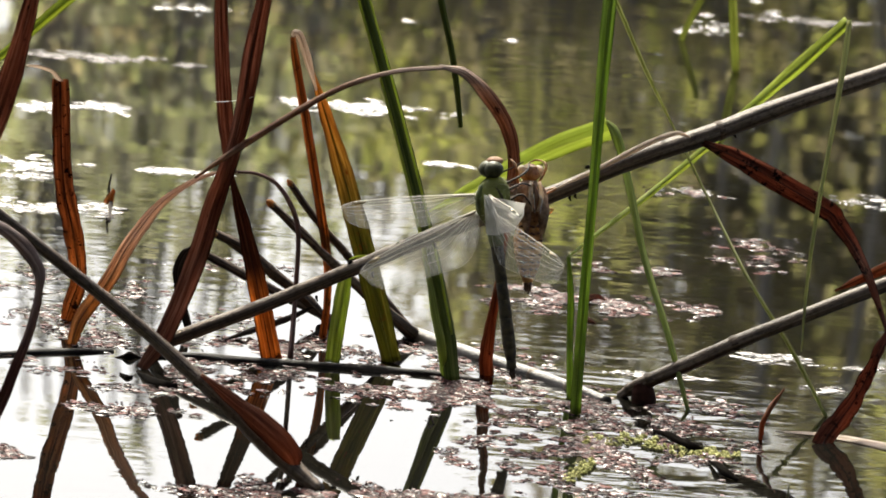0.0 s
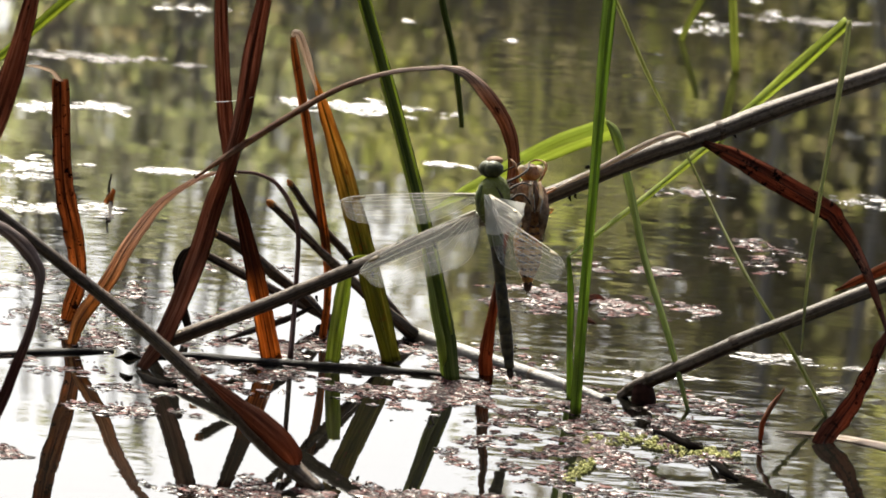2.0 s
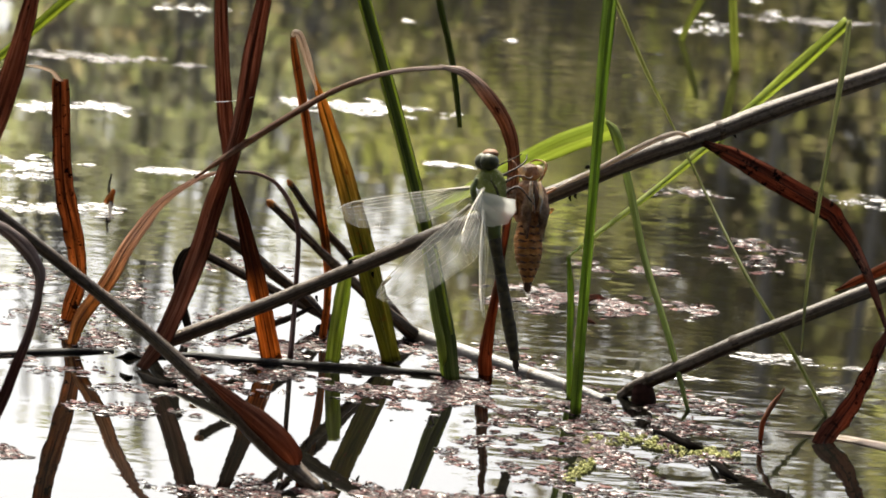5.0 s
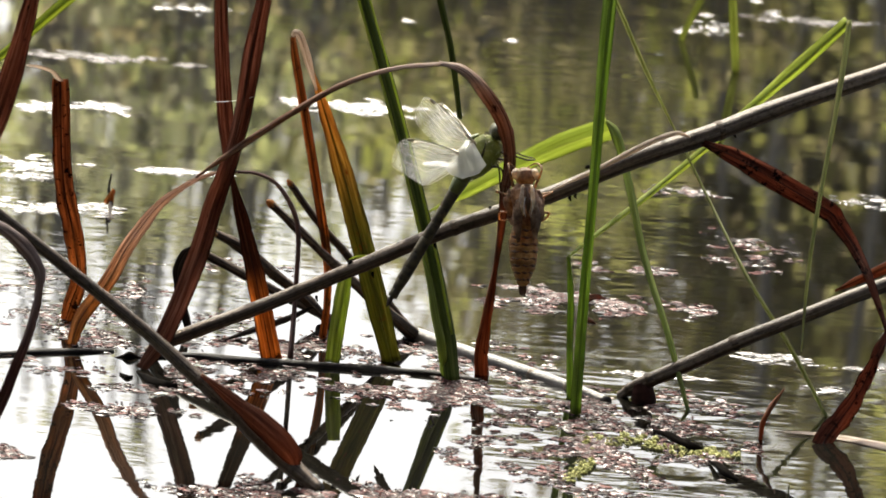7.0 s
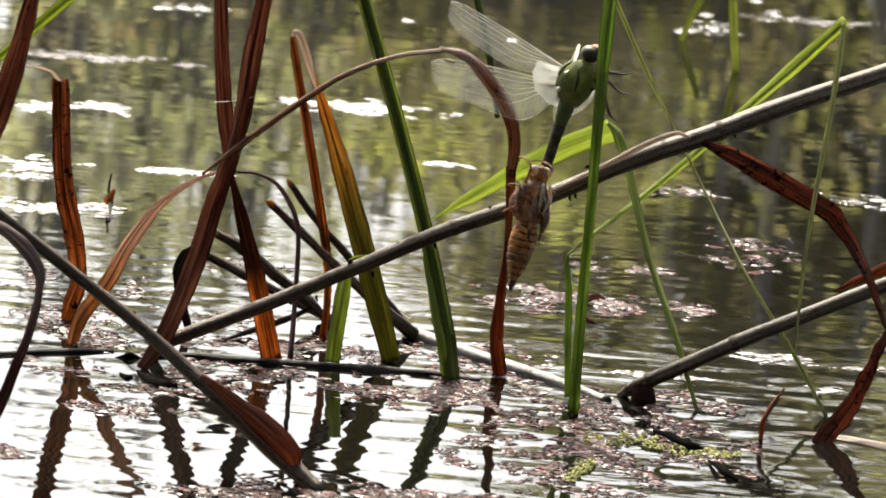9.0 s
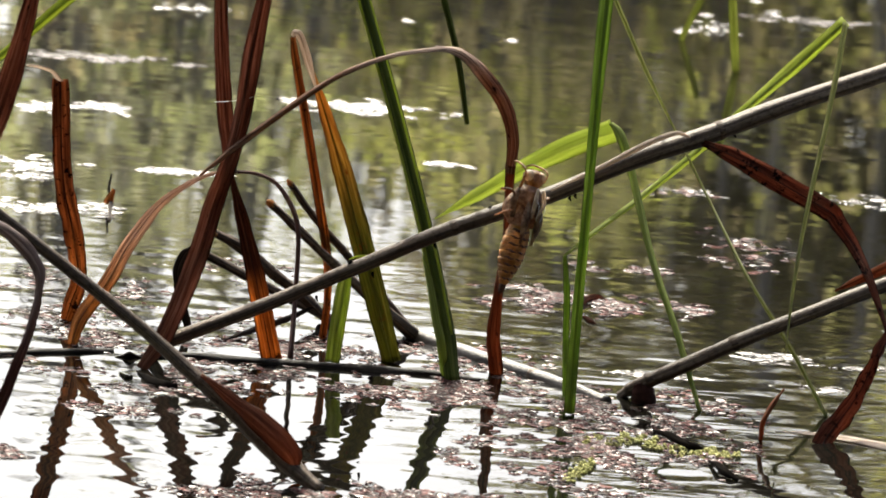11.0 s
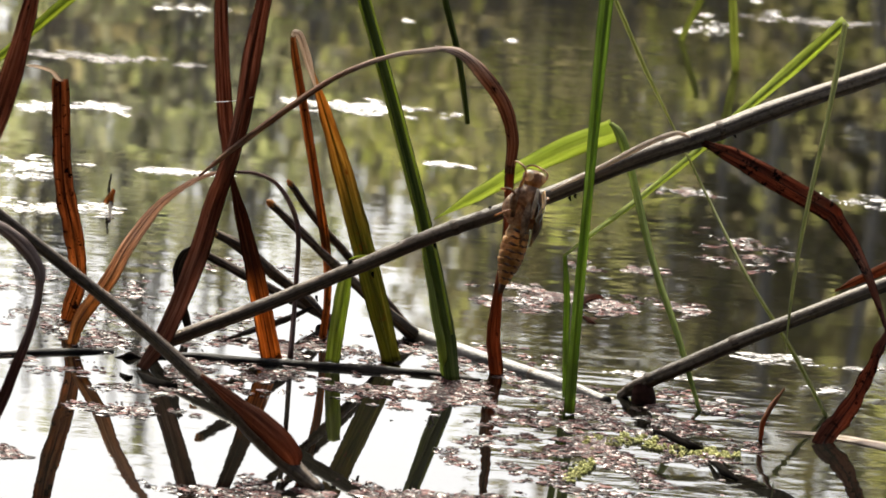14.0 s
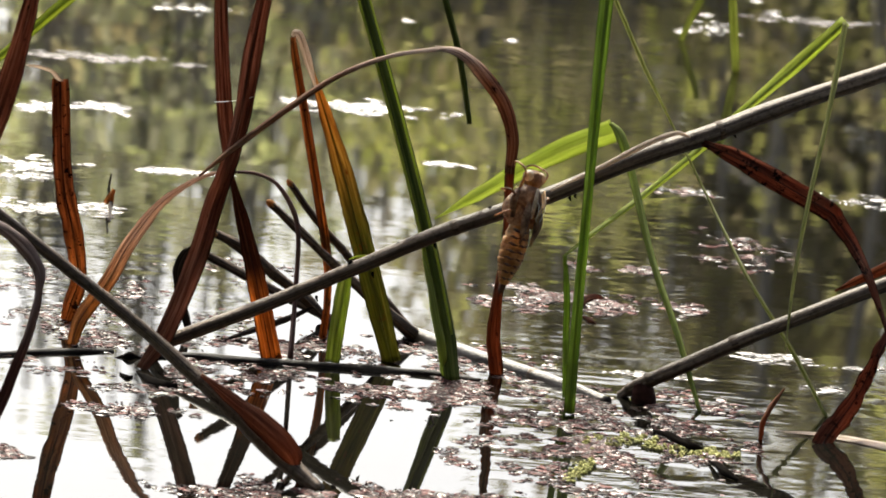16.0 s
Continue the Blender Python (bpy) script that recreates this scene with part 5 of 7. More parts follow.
def build_dragonfly():
    """Head to +z, back to -y, wings to +x and -x; origin in the thorax."""
    d = root("dragonfly", (0, 0, 0), "newly hatched green dragonfly with dark abdomen and clear wings", "dragonfly")
    rows = [(-0.0095, 0.0022, 0.0006), (-0.0085, 0.0040, 0.0004), (-0.005, 0.0058, 0), (-0.001, 0.0064, 0), (0.003, 0.0060, 0.0004), (0.006, 0.0046, 0.0008), (0.0078, 0.0026, 0.001)]
    thorax = part("thorax", lathe(rows, 20, 0.92, 1.08), M_THORAX, d, "soft green hairy thorax")
    fuzz(thorax, rows, 700, 0.0017, M_HAIR, 3)
    head = part("head", ball(0.0038, (0, 0.0006, 0.0112), (1.05, 0.9, 0.75)), M_EYE, d, "dark head with large glossy eyes")
    for sx in (-1, 1):
        part("eye", ball(0.0037, (sx * 0.0015, -0.0002, 0.0108), (1.0, 0.95, 0.86)), M_EYE, head)
    part("face", ball(0.0031, (0, 0.0016, 0.0136), (1.15, 0.9, 0.55)), M_FACE, head, "tan brown face")
    for sx in (-1, 1):
        for zz in (0.0007, -0.0058):
            part("wing_hinge", ball(0.0010, (sx * 0.0030, -0.0050, zz), (1.2, 0.8, 1.0), 2), M_WINGBASE, d, "pale wing hinge")
        put("side_stripe", tube_mesh("side_stripe", [(sx * 0.0048, -0.0022, 0.0045), (sx * 0.0059, -0.0004, 0.0), (sx * 0.0047, 0.001, -0.006)], [0.0002, 0.00055, 0.0002], M_ABDOMEN, sides=6, per=5, rough=0.2), d, "dark slanting stripe")
    put("back_ridge", tube_mesh("back_ridge", [(0, -0.0052, 0.0052), (0, -0.0068, 0.001), (0, -0.0060, -0.005)], [0.0006, 0.0012, 0.0006], M_ABDGREEN, sides=7, per=5, rough=0.25), d)
    ab = root("abdomen", (0, 0.0004, -0.0088), "", "")
    ab.parent = d
    for k in ("label", "category"):
        if k in ab:
            del ab[k]
    z = 0.0
    radii = [0.0034, 0.0033, 0.0025, 0.0022, 0.0022, 0.0023, 0.0024, 0.0025, 0.0024, 0.0019]
    lens = [0.0037, 0.005, 0.0066, 0.0066, 0.0066, 0.0066, 0.0061, 0.0051, 0.0041, 0.0031]
    for i, (r, ln) in enumerate(zip(radii, lens)):
        nxt = radii[min(i + 1, 9)]
        part("segment", lathe([(z - ln * 1.02, nxt * 0.95, 0), (z - ln * 0.95, nxt * 1.02, 0), (z - ln * 0.5, (r + nxt) / 2, 0), (z - ln * 0.05, r * 1.0, 0), (z, r * 0.97, 0)], 14, 1.0, 0.92), M_ABDGREEN if i < 2 else M_ABDOMEN, ab)
        z -= ln
    for sx in (-1, 1):
        put("appendage", tube_mesh("appendage", [(sx * 0.0005, 0, z + 0.0008), (sx * 0.0007, 0, z - 0.0018), (sx * 0.0005, 0, z - 0.0042)], [0.0006, 0.0009, 0.0002], M_LEG, sides=6, per=4), ab)
    for sx in (-1, 1):
        for (z0, reach, drop) in ((0.005, 0.007, 0.007), (0.002, 0.009, 0.002), (-0.002, 0.010, -0.005)):
            leg_part(d, [(sx * 0.002, 0.004, z0), (sx * 0.006, 0.009, z0 + 0.003), (sx * 0.0045, 0.009 + reach * 0.7, z0 + drop * 0.7), (sx * 0.0015, 0.010 + reach, z0 + drop)], 0.00038, M_LEG)
    wings = {}
    for key, zz, ln, ch, hind in (("lf", 0.0005, 0.050, 0.0125, False), ("lh", -0.0060, 0.048, 0.0185, True), ("rf", 0.0005, 0.050, 0.0125, False), ("rh", -0.0060, 0.048, 0.0185, True)):
        w = wing("forewing" if not hind else "hindwing", ln, ch, hind, d)
        w.location = (-0.0035 if key[0] == "l" else 0.0035, -0.0045, zz)
        wings[key] = w
    wing_fold(wings["rf"])
    return d, ab, wings


def build_husk():
    """The empty skin: head to +z, back to -y; origin at the middle of its thorax."""
    h = root("larval_husk", (0, 0, 0), "empty brown striped dragonfly larva skin clinging on", "larval husk")
    head = put("head", tube_mesh("head", [(0, 0, 0.0062), (0, 0, 0.0085), (0, 0.0006, 0.0108), (0, 0.001, 0.0125)], [0.0022, 0.0036, 0.0034, 0.0018], M_HUSK, sides=14, per=4, rough=0.1), h)
    for sx in (-1, 1):
        part("eye", ball(0.0021, (sx * 0.0032, -0.0004, 0.0103), (0.9, 1, 1)), M_HUSKPALE, head, "pale empty eye cap")
    put("thorax", tube_mesh("thorax", [(0, 0, -0.0085), (0, 0, -0.005), (0, 0, 0.0), (0, 0, 0.004), (0, 0, 0.0068)], [0.0046, 0.0060, 0.0062, 0.0050, 0.0028], M_HUSKDARK, sides=16, per=4, rough=0.3), h)
    for sx in (-1, 1):
        put("wing_case", tube_mesh("wing_case", [(sx * 0.0026, -0.0042, 0.001), (sx * 0.0034, -0.0056, -0.006), (sx * 0.0028, -0.0052, -0.0145)], [0.0012, 0.0021, 0.0006], M_HUSKDARK, sides=8, per=5, rough=0.08, flat=0.5), h)
    put("back_split", tube_mesh("back_split", [(0.0004, -0.0058, -0.004), (0.0, -0.0062, 0.001), (-0.0003, -0.0052, 0.0055)], [0.0003, 0.0011, 0.0004], M_HUSKBAND, sides=7, per=4, rough=0.3), h, "dark split down the back")
    for sx in (-1, 1):
        put("split_lip", tube_mesh("split_lip", [(sx * 0.0012, -0.0056, -0.0045), (sx * 0.0022, -0.0066, 0.001), (sx * 0.0016, -0.0054, 0.0064)], [0.0005, 0.0009, 0.0006], M_HUSKPALE, sides=7, per=4, rough=0.3, seed=4), h)
        put("side_plate", tube_mesh("side_plate", [(sx * 0.0048, 0.0005, 0.0045), (sx * 0.0060, 0.0005, 0.0), (sx * 0.0050, 0.0, -0.0058)], [0.0009, 0.0016, 0.0008], M_HUSKDARK, sides=8, per=4, rough=0.25, seed=6), h)
        put("thread", tube_mesh("thread", [(sx * 0.0008, -0.0062, 0.002), (sx * 0.0016, -0.0085, 0.0), (sx * 0.001, -0.0082, -0.005)], [0.00015, 0.00012, 0.0001], M_SILK, sides=5, per=4), h, "white breathing tube thread")
    z = -0.008
    radii = [0.0040, 0.0046, 0.0051, 0.0053, 0.0053, 0.0050, 0.0043, 0.0033, 0.0023]
    for i, r in enumerate(radii):
        nxt = radii[min(i + 1, 8)] if i < 8 else 0.001
        ln = 0.0026
        seg = put("segment", tube_mesh("segment", [(0, 0, z - ln), (0, 0, z - ln * 0.6), (0, 0, z - ln * 0.2), (0, 0, z)], [nxt * 0.97, (r + nxt) / 2 * 1.02, r * 1.02, r * 0.95], M_HUSKGOLD, sides=16, per=3, rough=0.05, seed=i, flat=0.8), h)
        for a0, a1 in ((200, 248), (254, 286), (292, 340), (25, 155)):
            zz = z - ln * 0.82
            rr = nxt * 0.8 + r * 0.2
            arc = [(math.cos(radians(a0 + (a1 - a0) * k / 4)) * rr * 0.995, math.sin(radians(a0 + (a1 - a0) * k / 4)) * rr * 0.8, zz + 0.0002 * math.sin(k * 1.6)) for k in range(5)]
            put("band", tube_mesh("band", arc, [0.0002, 0.0005, 0.0002], M_HUSKBAND, sides=6, per=3, rough=0.2, seed=i), seg, "dark brown cross band")
        z -= ln
    for sx in (-1, 0, 1):
        put("tail_spine", tube_mesh("tail_spine", [(sx * 0.0008, 0, z + 0.0006), (sx * 0.0009, 0, z - 0.0014), (sx * 0.0004, 0, z - 0.0032)], [0.0007, 0.0006, 0.0001], M_HUSKBAND, sides=6, per=3), h)
    for sx in (-1, 1):
        for (z0, dz, out) in ((0.004, 0.010, 0.006), (0.0, 0.003, 0.010), (-0.004, -0.003, 0.009)):
            leg_part(h, [(sx * 0.0035, 0.002, z0), (sx * out, -0.001, z0 + dz * 0.6 + 0.002), (sx * out * 0.85, 0.006, z0 + dz), (sx * out * 0.3, 0.009, z0 + dz * 0.8)], 0.00042, M_HUSK)
    return h


def build_thread():
    pts = [(-0.0887, -0.0050, 0.0990), (-0.0815, -0.0105, 0.1010), (-0.0742, -0.0160, 0.1039)]
    t = root("spider_thread", pts[0], "fine white spider thread strung between dead leaves", "thread")
    add_tube(t, "strand", pts, [0.00008, 0.00012, 0.00008], M_SILK, sides=6)


build_thread()
DRAGONFLY, ABDOMEN, WINGS = build_dragonfly()
HUSK = build_husk()


# ---- floating matter ----
def chips(name, areas, mat, label, category, lo, hi, seed, lift=0.0004, drawn=1.0, proud=0.25, tilted=0.13, gap=0.14):
    """Small irregular bits afloat; areas: centre x, y, radii and number."""
    rnd = random.Random(seed)
    verts, faces = [], []
    for (cx, cy, rx, ry), count in areas:
        for _ in range(count):
            a, r = rnd.uniform(0, 2 * math.pi), rnd.random() ** 0.75 * 1.1
            x, y = cx + rx * r * math.cos(a), cy + ry * r * math.sin(a)
            clump = noise.noise(Vector((x * 60, y * 45, seed))) + 0.6 * noise.noise(Vector((x * 190, y * 130, seed)))
            if clump + 0.4 * (1 - r) < gap:
                continue
            s = lo + (hi - lo) * rnd.random() ** 2.5
            k, m = len(verts), rnd.randint(5, 7)
            tilt = (rnd.uniform(-tilted, tilted), rnd.uniform(-tilted, tilted))
            st, an = rnd.uniform(0.3, 1.0), rnd.uniform(0, math.pi)
            for j in range(m):
                b = 2 * math.pi * j / m
                u, v = math.cos(b) * s * rnd.uniform(0.6, 1.2), math.sin(b) * s * st * rnd.uniform(0.6, 1.2)
                px, py = (u * math.cos(an) - v * math.sin(an)) * drawn, u * math.sin(an) + v * math.cos(an)
                verts.append((x + px, y + py, max(-0.0002, lift * 0.4 + px * tilt[0] + py * tilt[1])))
            verts.append((x, y, lift + s * proud * rnd.random() ** 2))
            for j in range(m):
                faces.append((k + j, k + (j + 1) % m, k + m))
    ob = new(name, mesh_of(name, verts, faces, mat, smooth=False))
    return tagged(ob, label, category, kind="stuff")


def build_floating():
    chips("floating_scum", [((0.0042, -0.0220, 0.0472, 0.0364), 9000), ((0.0601, -0.0903, 0.0552, 0.0889), 17000), ((-0.0713, -0.0272, 0.0414, 0.0297), 4200), ((-0.0250, -0.1983, 0.0734, 0.0217), 6000),
                            ((0.0111, 0.0330, 0.0388, 0.0408), 1800), ((-0.1065, -0.0943, 0.0258, 0.0122), 700), ((-0.1429, -0.1732, 0.0120, 0.0119), 500), ((0.0863, -0.0292, 0.0361, 0.0375), 2200), ((-0.1295, 0.0317, 0.0198, 0.0332), 900),
                            ((-0.0646, 0.0305, 0.0196, 0.0261), 900), ((-0.0486, 0.0366, 0.0534, 0.0314), 2200), ((-0.1229, 0.0170, 0.0295, 0.0342), 700)],
          M_SCUM, "reddish brown scum of plant bits on the water", "scum", 0.0003, 0.0018, 3, drawn=1.5, proud=0.16, tilted=0.1, gap=0.17)
    raft = chips("drifting_scum", [((0.0612, 0.1630, 0.0487, 0.0305), 4200), ((0.0788, 0.2403, 0.0199, 0.0132), 600), ((0.1337, 0.3065, 0.0226, 0.0530), 800), ((0.1095, 0.4324, 0.0201, 0.0153), 400)],
          M_SCUM, "reddish raft of plant bits drifting on water", "scum", 0.0003, 0.0019, 4, drawn=2.0, proud=0.15, tilted=0.08)
    # Streaks of scum and painted sky reflection; the small round areas are painted glints.
    chips("pale_scum", [((-0.1801, 0.5309, 0.0316, 0.0199), 1200), ((-0.0458, 0.5951, 0.0454, 0.0233), 1800), ((0.1333, 0.0821, 0.0162, 0.0113), 130),
                        ((0.1515, 0.0302, 0.0273, 0.0058), 100), ((0.1628, 0.0750, 0.0193, 0.0060), 60), ((-0.1871, 0.3703, 0.0168, 0.0367), 700), ((-0.1303, 0.3845, 0.0322, 0.0073), 350), ((-0.1654, 0.2785, 0.0297, 0.0196), 450),
                        ((0.1122, 0.4348, 0.0176, 0.0070), 100), ((0.0803, 0.0334, 0.0234, 0.0045), 130), ((0.0024, 0.4571, 0.0142, 0.0088), 120), ((0.1354, 0.9416, 0.0196, 0.0239), 120), ((0.1859, 0.4413, 0.0212, 0.0185), 130),
                        ((-0.1427, 0.8645, 0.0246, 0.0156), 100), ((0.1741, 1.0084, 0.0061, 0.0216), 80),
                        ((0.1735, 0.9963, 0.0022, 0.0060), 60), ((0.1194, 0.9190, 0.0022, 0.0060), 60), ((-0.0286, 0.8818, 0.0022, 0.0060), 60), ((0.1665, 1.0528, 0.0022, 0.0060), 60), ((-0.1595, 0.8587, 0.0022, 0.0060), 60), ((0.1361, 0.9875, 0.0022, 0.0060), 60), ((-0.0755, 0.8780, 0.0022, 0.0060), 60), ((0.0275, 0.8428, 0.0022, 0.0060), 60)],
          M_SCUM_GLINT, "pale scum streaks with sky glints painted in their colour", "scum", 0.0004, 0.0022, 5, drawn=2.2, proud=0.12, tilted=0.07, gap=0.12)
    chips("dull_scum", [((-0.1742, 0.6823, 0.0436, 0.0130), 900), ((0.2002, 0.9953, 0.0439, 0.0141), 450)],
          M_DULL, "dull grey scum in a thin streak on water", "scum", 0.0004, 0.0022, 8, drawn=2.2, proud=0.12, tilted=0.07, gap=0.12)
    # Dark bits are scum and also paint the grey ripple smudges on open water.
    chips("dark_scum", [((-0.1620, 0.1299, 0.0300, 0.0300), 500), ((-0.1375, 0.0775, 0.0300, 0.0250), 500), ((-0.1532, 0.0552, 0.0300, 0.0200), 350), ((-0.1200, 0.1120, 0.0200, 0.0300), 350), ((-0.0873, 0.1710, 0.0300, 0.0300), 400), ((-0.0781, 0.0836, 0.0250, 0.0250), 400), ((-0.1482, -0.0258, 0.0200, 0.0080), 250), ((-0.1347, -0.0358, 0.0200, 0.0100), 300), ((-0.1015, -0.0626, 0.0220, 0.0120), 500), ((-0.1274, 0.0330, 0.0200, 0.0120), 300)],
          M_SCUM, "thin dark scum in faint streaks, with ripple smudges painted in", "scum", 0.0003, 0.0013, 11, drawn=2.6, proud=0.12, tilted=0.06, gap=0.2)
    return raft


def weed_strip(name, path, count, spread, seed, label):
    """A strip of small knobbly green rosettes afloat."""
    rnd = random.Random(seed)
    c = spline(path, 12)
    bm = bmesh.new()
    for _ in range(count):
        q = c[rnd.randrange(len(c))]
        r0 = rnd.uniform(0.0006, 0.0013)
        x, y = q.x + rnd.gauss(0, 0.0016), q.y + rnd.gauss(0, spread)
        for _ in range(7):
            d = Vector((rnd.gauss(0, 1), rnd.gauss(0, 1), abs(rnd.gauss(0, 0.6)))).normalized() * r0
            rr = r0 * rnd.uniform(0.35, 0.6)
            bmesh.ops.create_icosphere(bm, subdivisions=1, radius=rr, matrix=Matrix.Translation((x + d.x, y + d.y, d.z + 0.0002)))
    me = bpy.data.meshes.new(name)
    bm.to_mesh(me)
    bm.free()
    me.materials.append(M_MOSS)
    return tagged(new(name, me), label, "weed", kind="stuff")


RAFT = build_floating()
weed_strip("floating_weed", [(0.0583, -0.0878, 0.0000), (0.0676, -0.0810, 0.0000), (0.0778, -0.0829, 0.0000), (0.0878, -0.0904, 0.0000), (0.0979, -0.0941, 0.0000), (0.1111, -0.0915, 0.0000)], 110, 0.005, 6, "yellow-green weed floating in a knobbly strip")
weed_strip("weed_tuft", [(0.0502, -0.1484, 0.0000), (0.0539, -0.1351, 0.0000), (0.0573, -0.1237, 0.0000)], 40, 0.004, 7, "small tuft of yellow-green floating weed")


def debris(pts, widths, label, seed, mat=M_ROT):
    t = plant("sodden_scrap", pts[0], label, "debris", "sodden scraps")
    add_blade(t, "blade", pts, widths, mat, fold=0.3, twist=(0, 25, 10), seed=seed, ragged=0.2)


debris([(0.0578, 0.1577, 0.0000), (0.0600, 0.1629, 0.0010), (0.0638, 0.1711, 0.0008), (0.0675, 0.1703, 0.0003)], [0.0010, 0.0036, 0.0030, 0.0008], "reddish dead leaf scrap afloat on a raft", 51, M_REDLEAF)
debris([(0.0579, 0.1338, 0.0003), (0.0603, 0.1256, 0.0008), (0.0630, 0.1229, 0.0002)], [0.0008, 0.0016, 0.0005], "dark red curled leaf tip at a raft's edge", 53, M_REDLEAF)
debris([(0.0814, -0.0642, 0.0006), (0.0874, -0.0810, 0.0024), (0.0947, -0.0912, 0.0020), (0.1004, -0.0887, 0.0004)], [0.0012, 0.0030, 0.0026, 0.0008], "black wet leaf scrap in the weed", 52)
debris([(-0.0008, -0.0807, 0.0000), (0.0002, -0.0758, 0.0019), (0.0016, -0.0799, 0.0000)], [0.0006, 0.0012, 0.0006], "tiny dark sprout poking from the water", 55)
debris([(0.1002, -0.1065, 0.0006), (0.1039, -0.1235, 0.0020), (0.1098, -0.1321, 0.0004)], [0.0012, 0.0032, 0.0014], "black wet leaf scrap in the scum", 56)
debris([(-0.0144, -0.0789, 0.0000), (-0.0082, -0.0737, -0.0018), (-0.0011, -0.0743, 0.0000)], [0.0008, 0.0010, 0.0006], "thin dark twig floating on the water", 57)
debris([(-0.0462, 0.0569, 0.0000), (-0.0444, 0.0679, 0.0010), (-0.0412, 0.0546, 0.0000)], [0.0029, 0.0037, 0.0021], "dark rotten tuft at a leaf's foot", 58)
LUMP = [(-0.1192, -0.0083, -0.0002), (-0.1165, -0.0077, 0.0001), (-0.1140, -0.0080, 0.0008), (-0.1119, -0.0065, 0.0002), (-0.1092, -0.0056, -0.0002)]
lump = plant("sodden_scrap", LUMP[0], "black curled scrap at the cane's foot", "debris", "sodden scraps")
add_tube(lump, "lump", LUMP, [0.0004, 0.0009, 0.0014, 0.0011, 0.0004], M_ROT, rough=0.5, sides=9, seed=3)
debris([(-0.1154, -0.0366, 0.0002), (-0.1125, -0.0428, 0.0005), (-0.1105, -0.0407, 0.0002)], [0.0012, 0.0026, 0.0014], "black wet leaf scrap afloat", 59)
# Dark blade stands in for the mirrored foot of the tall dead leaf.
debris([(-0.1090, -0.0323, 0.0002), (-0.1035, -0.0469, 0.0004), (-0.0977, -0.0525, 0.0004), (-0.0933, -0.0500, 0.0002)], [0.0012, 0.0048, 0.0052, 0.0020], "dark scrap painting the mirror image of a reed's foot", 60)


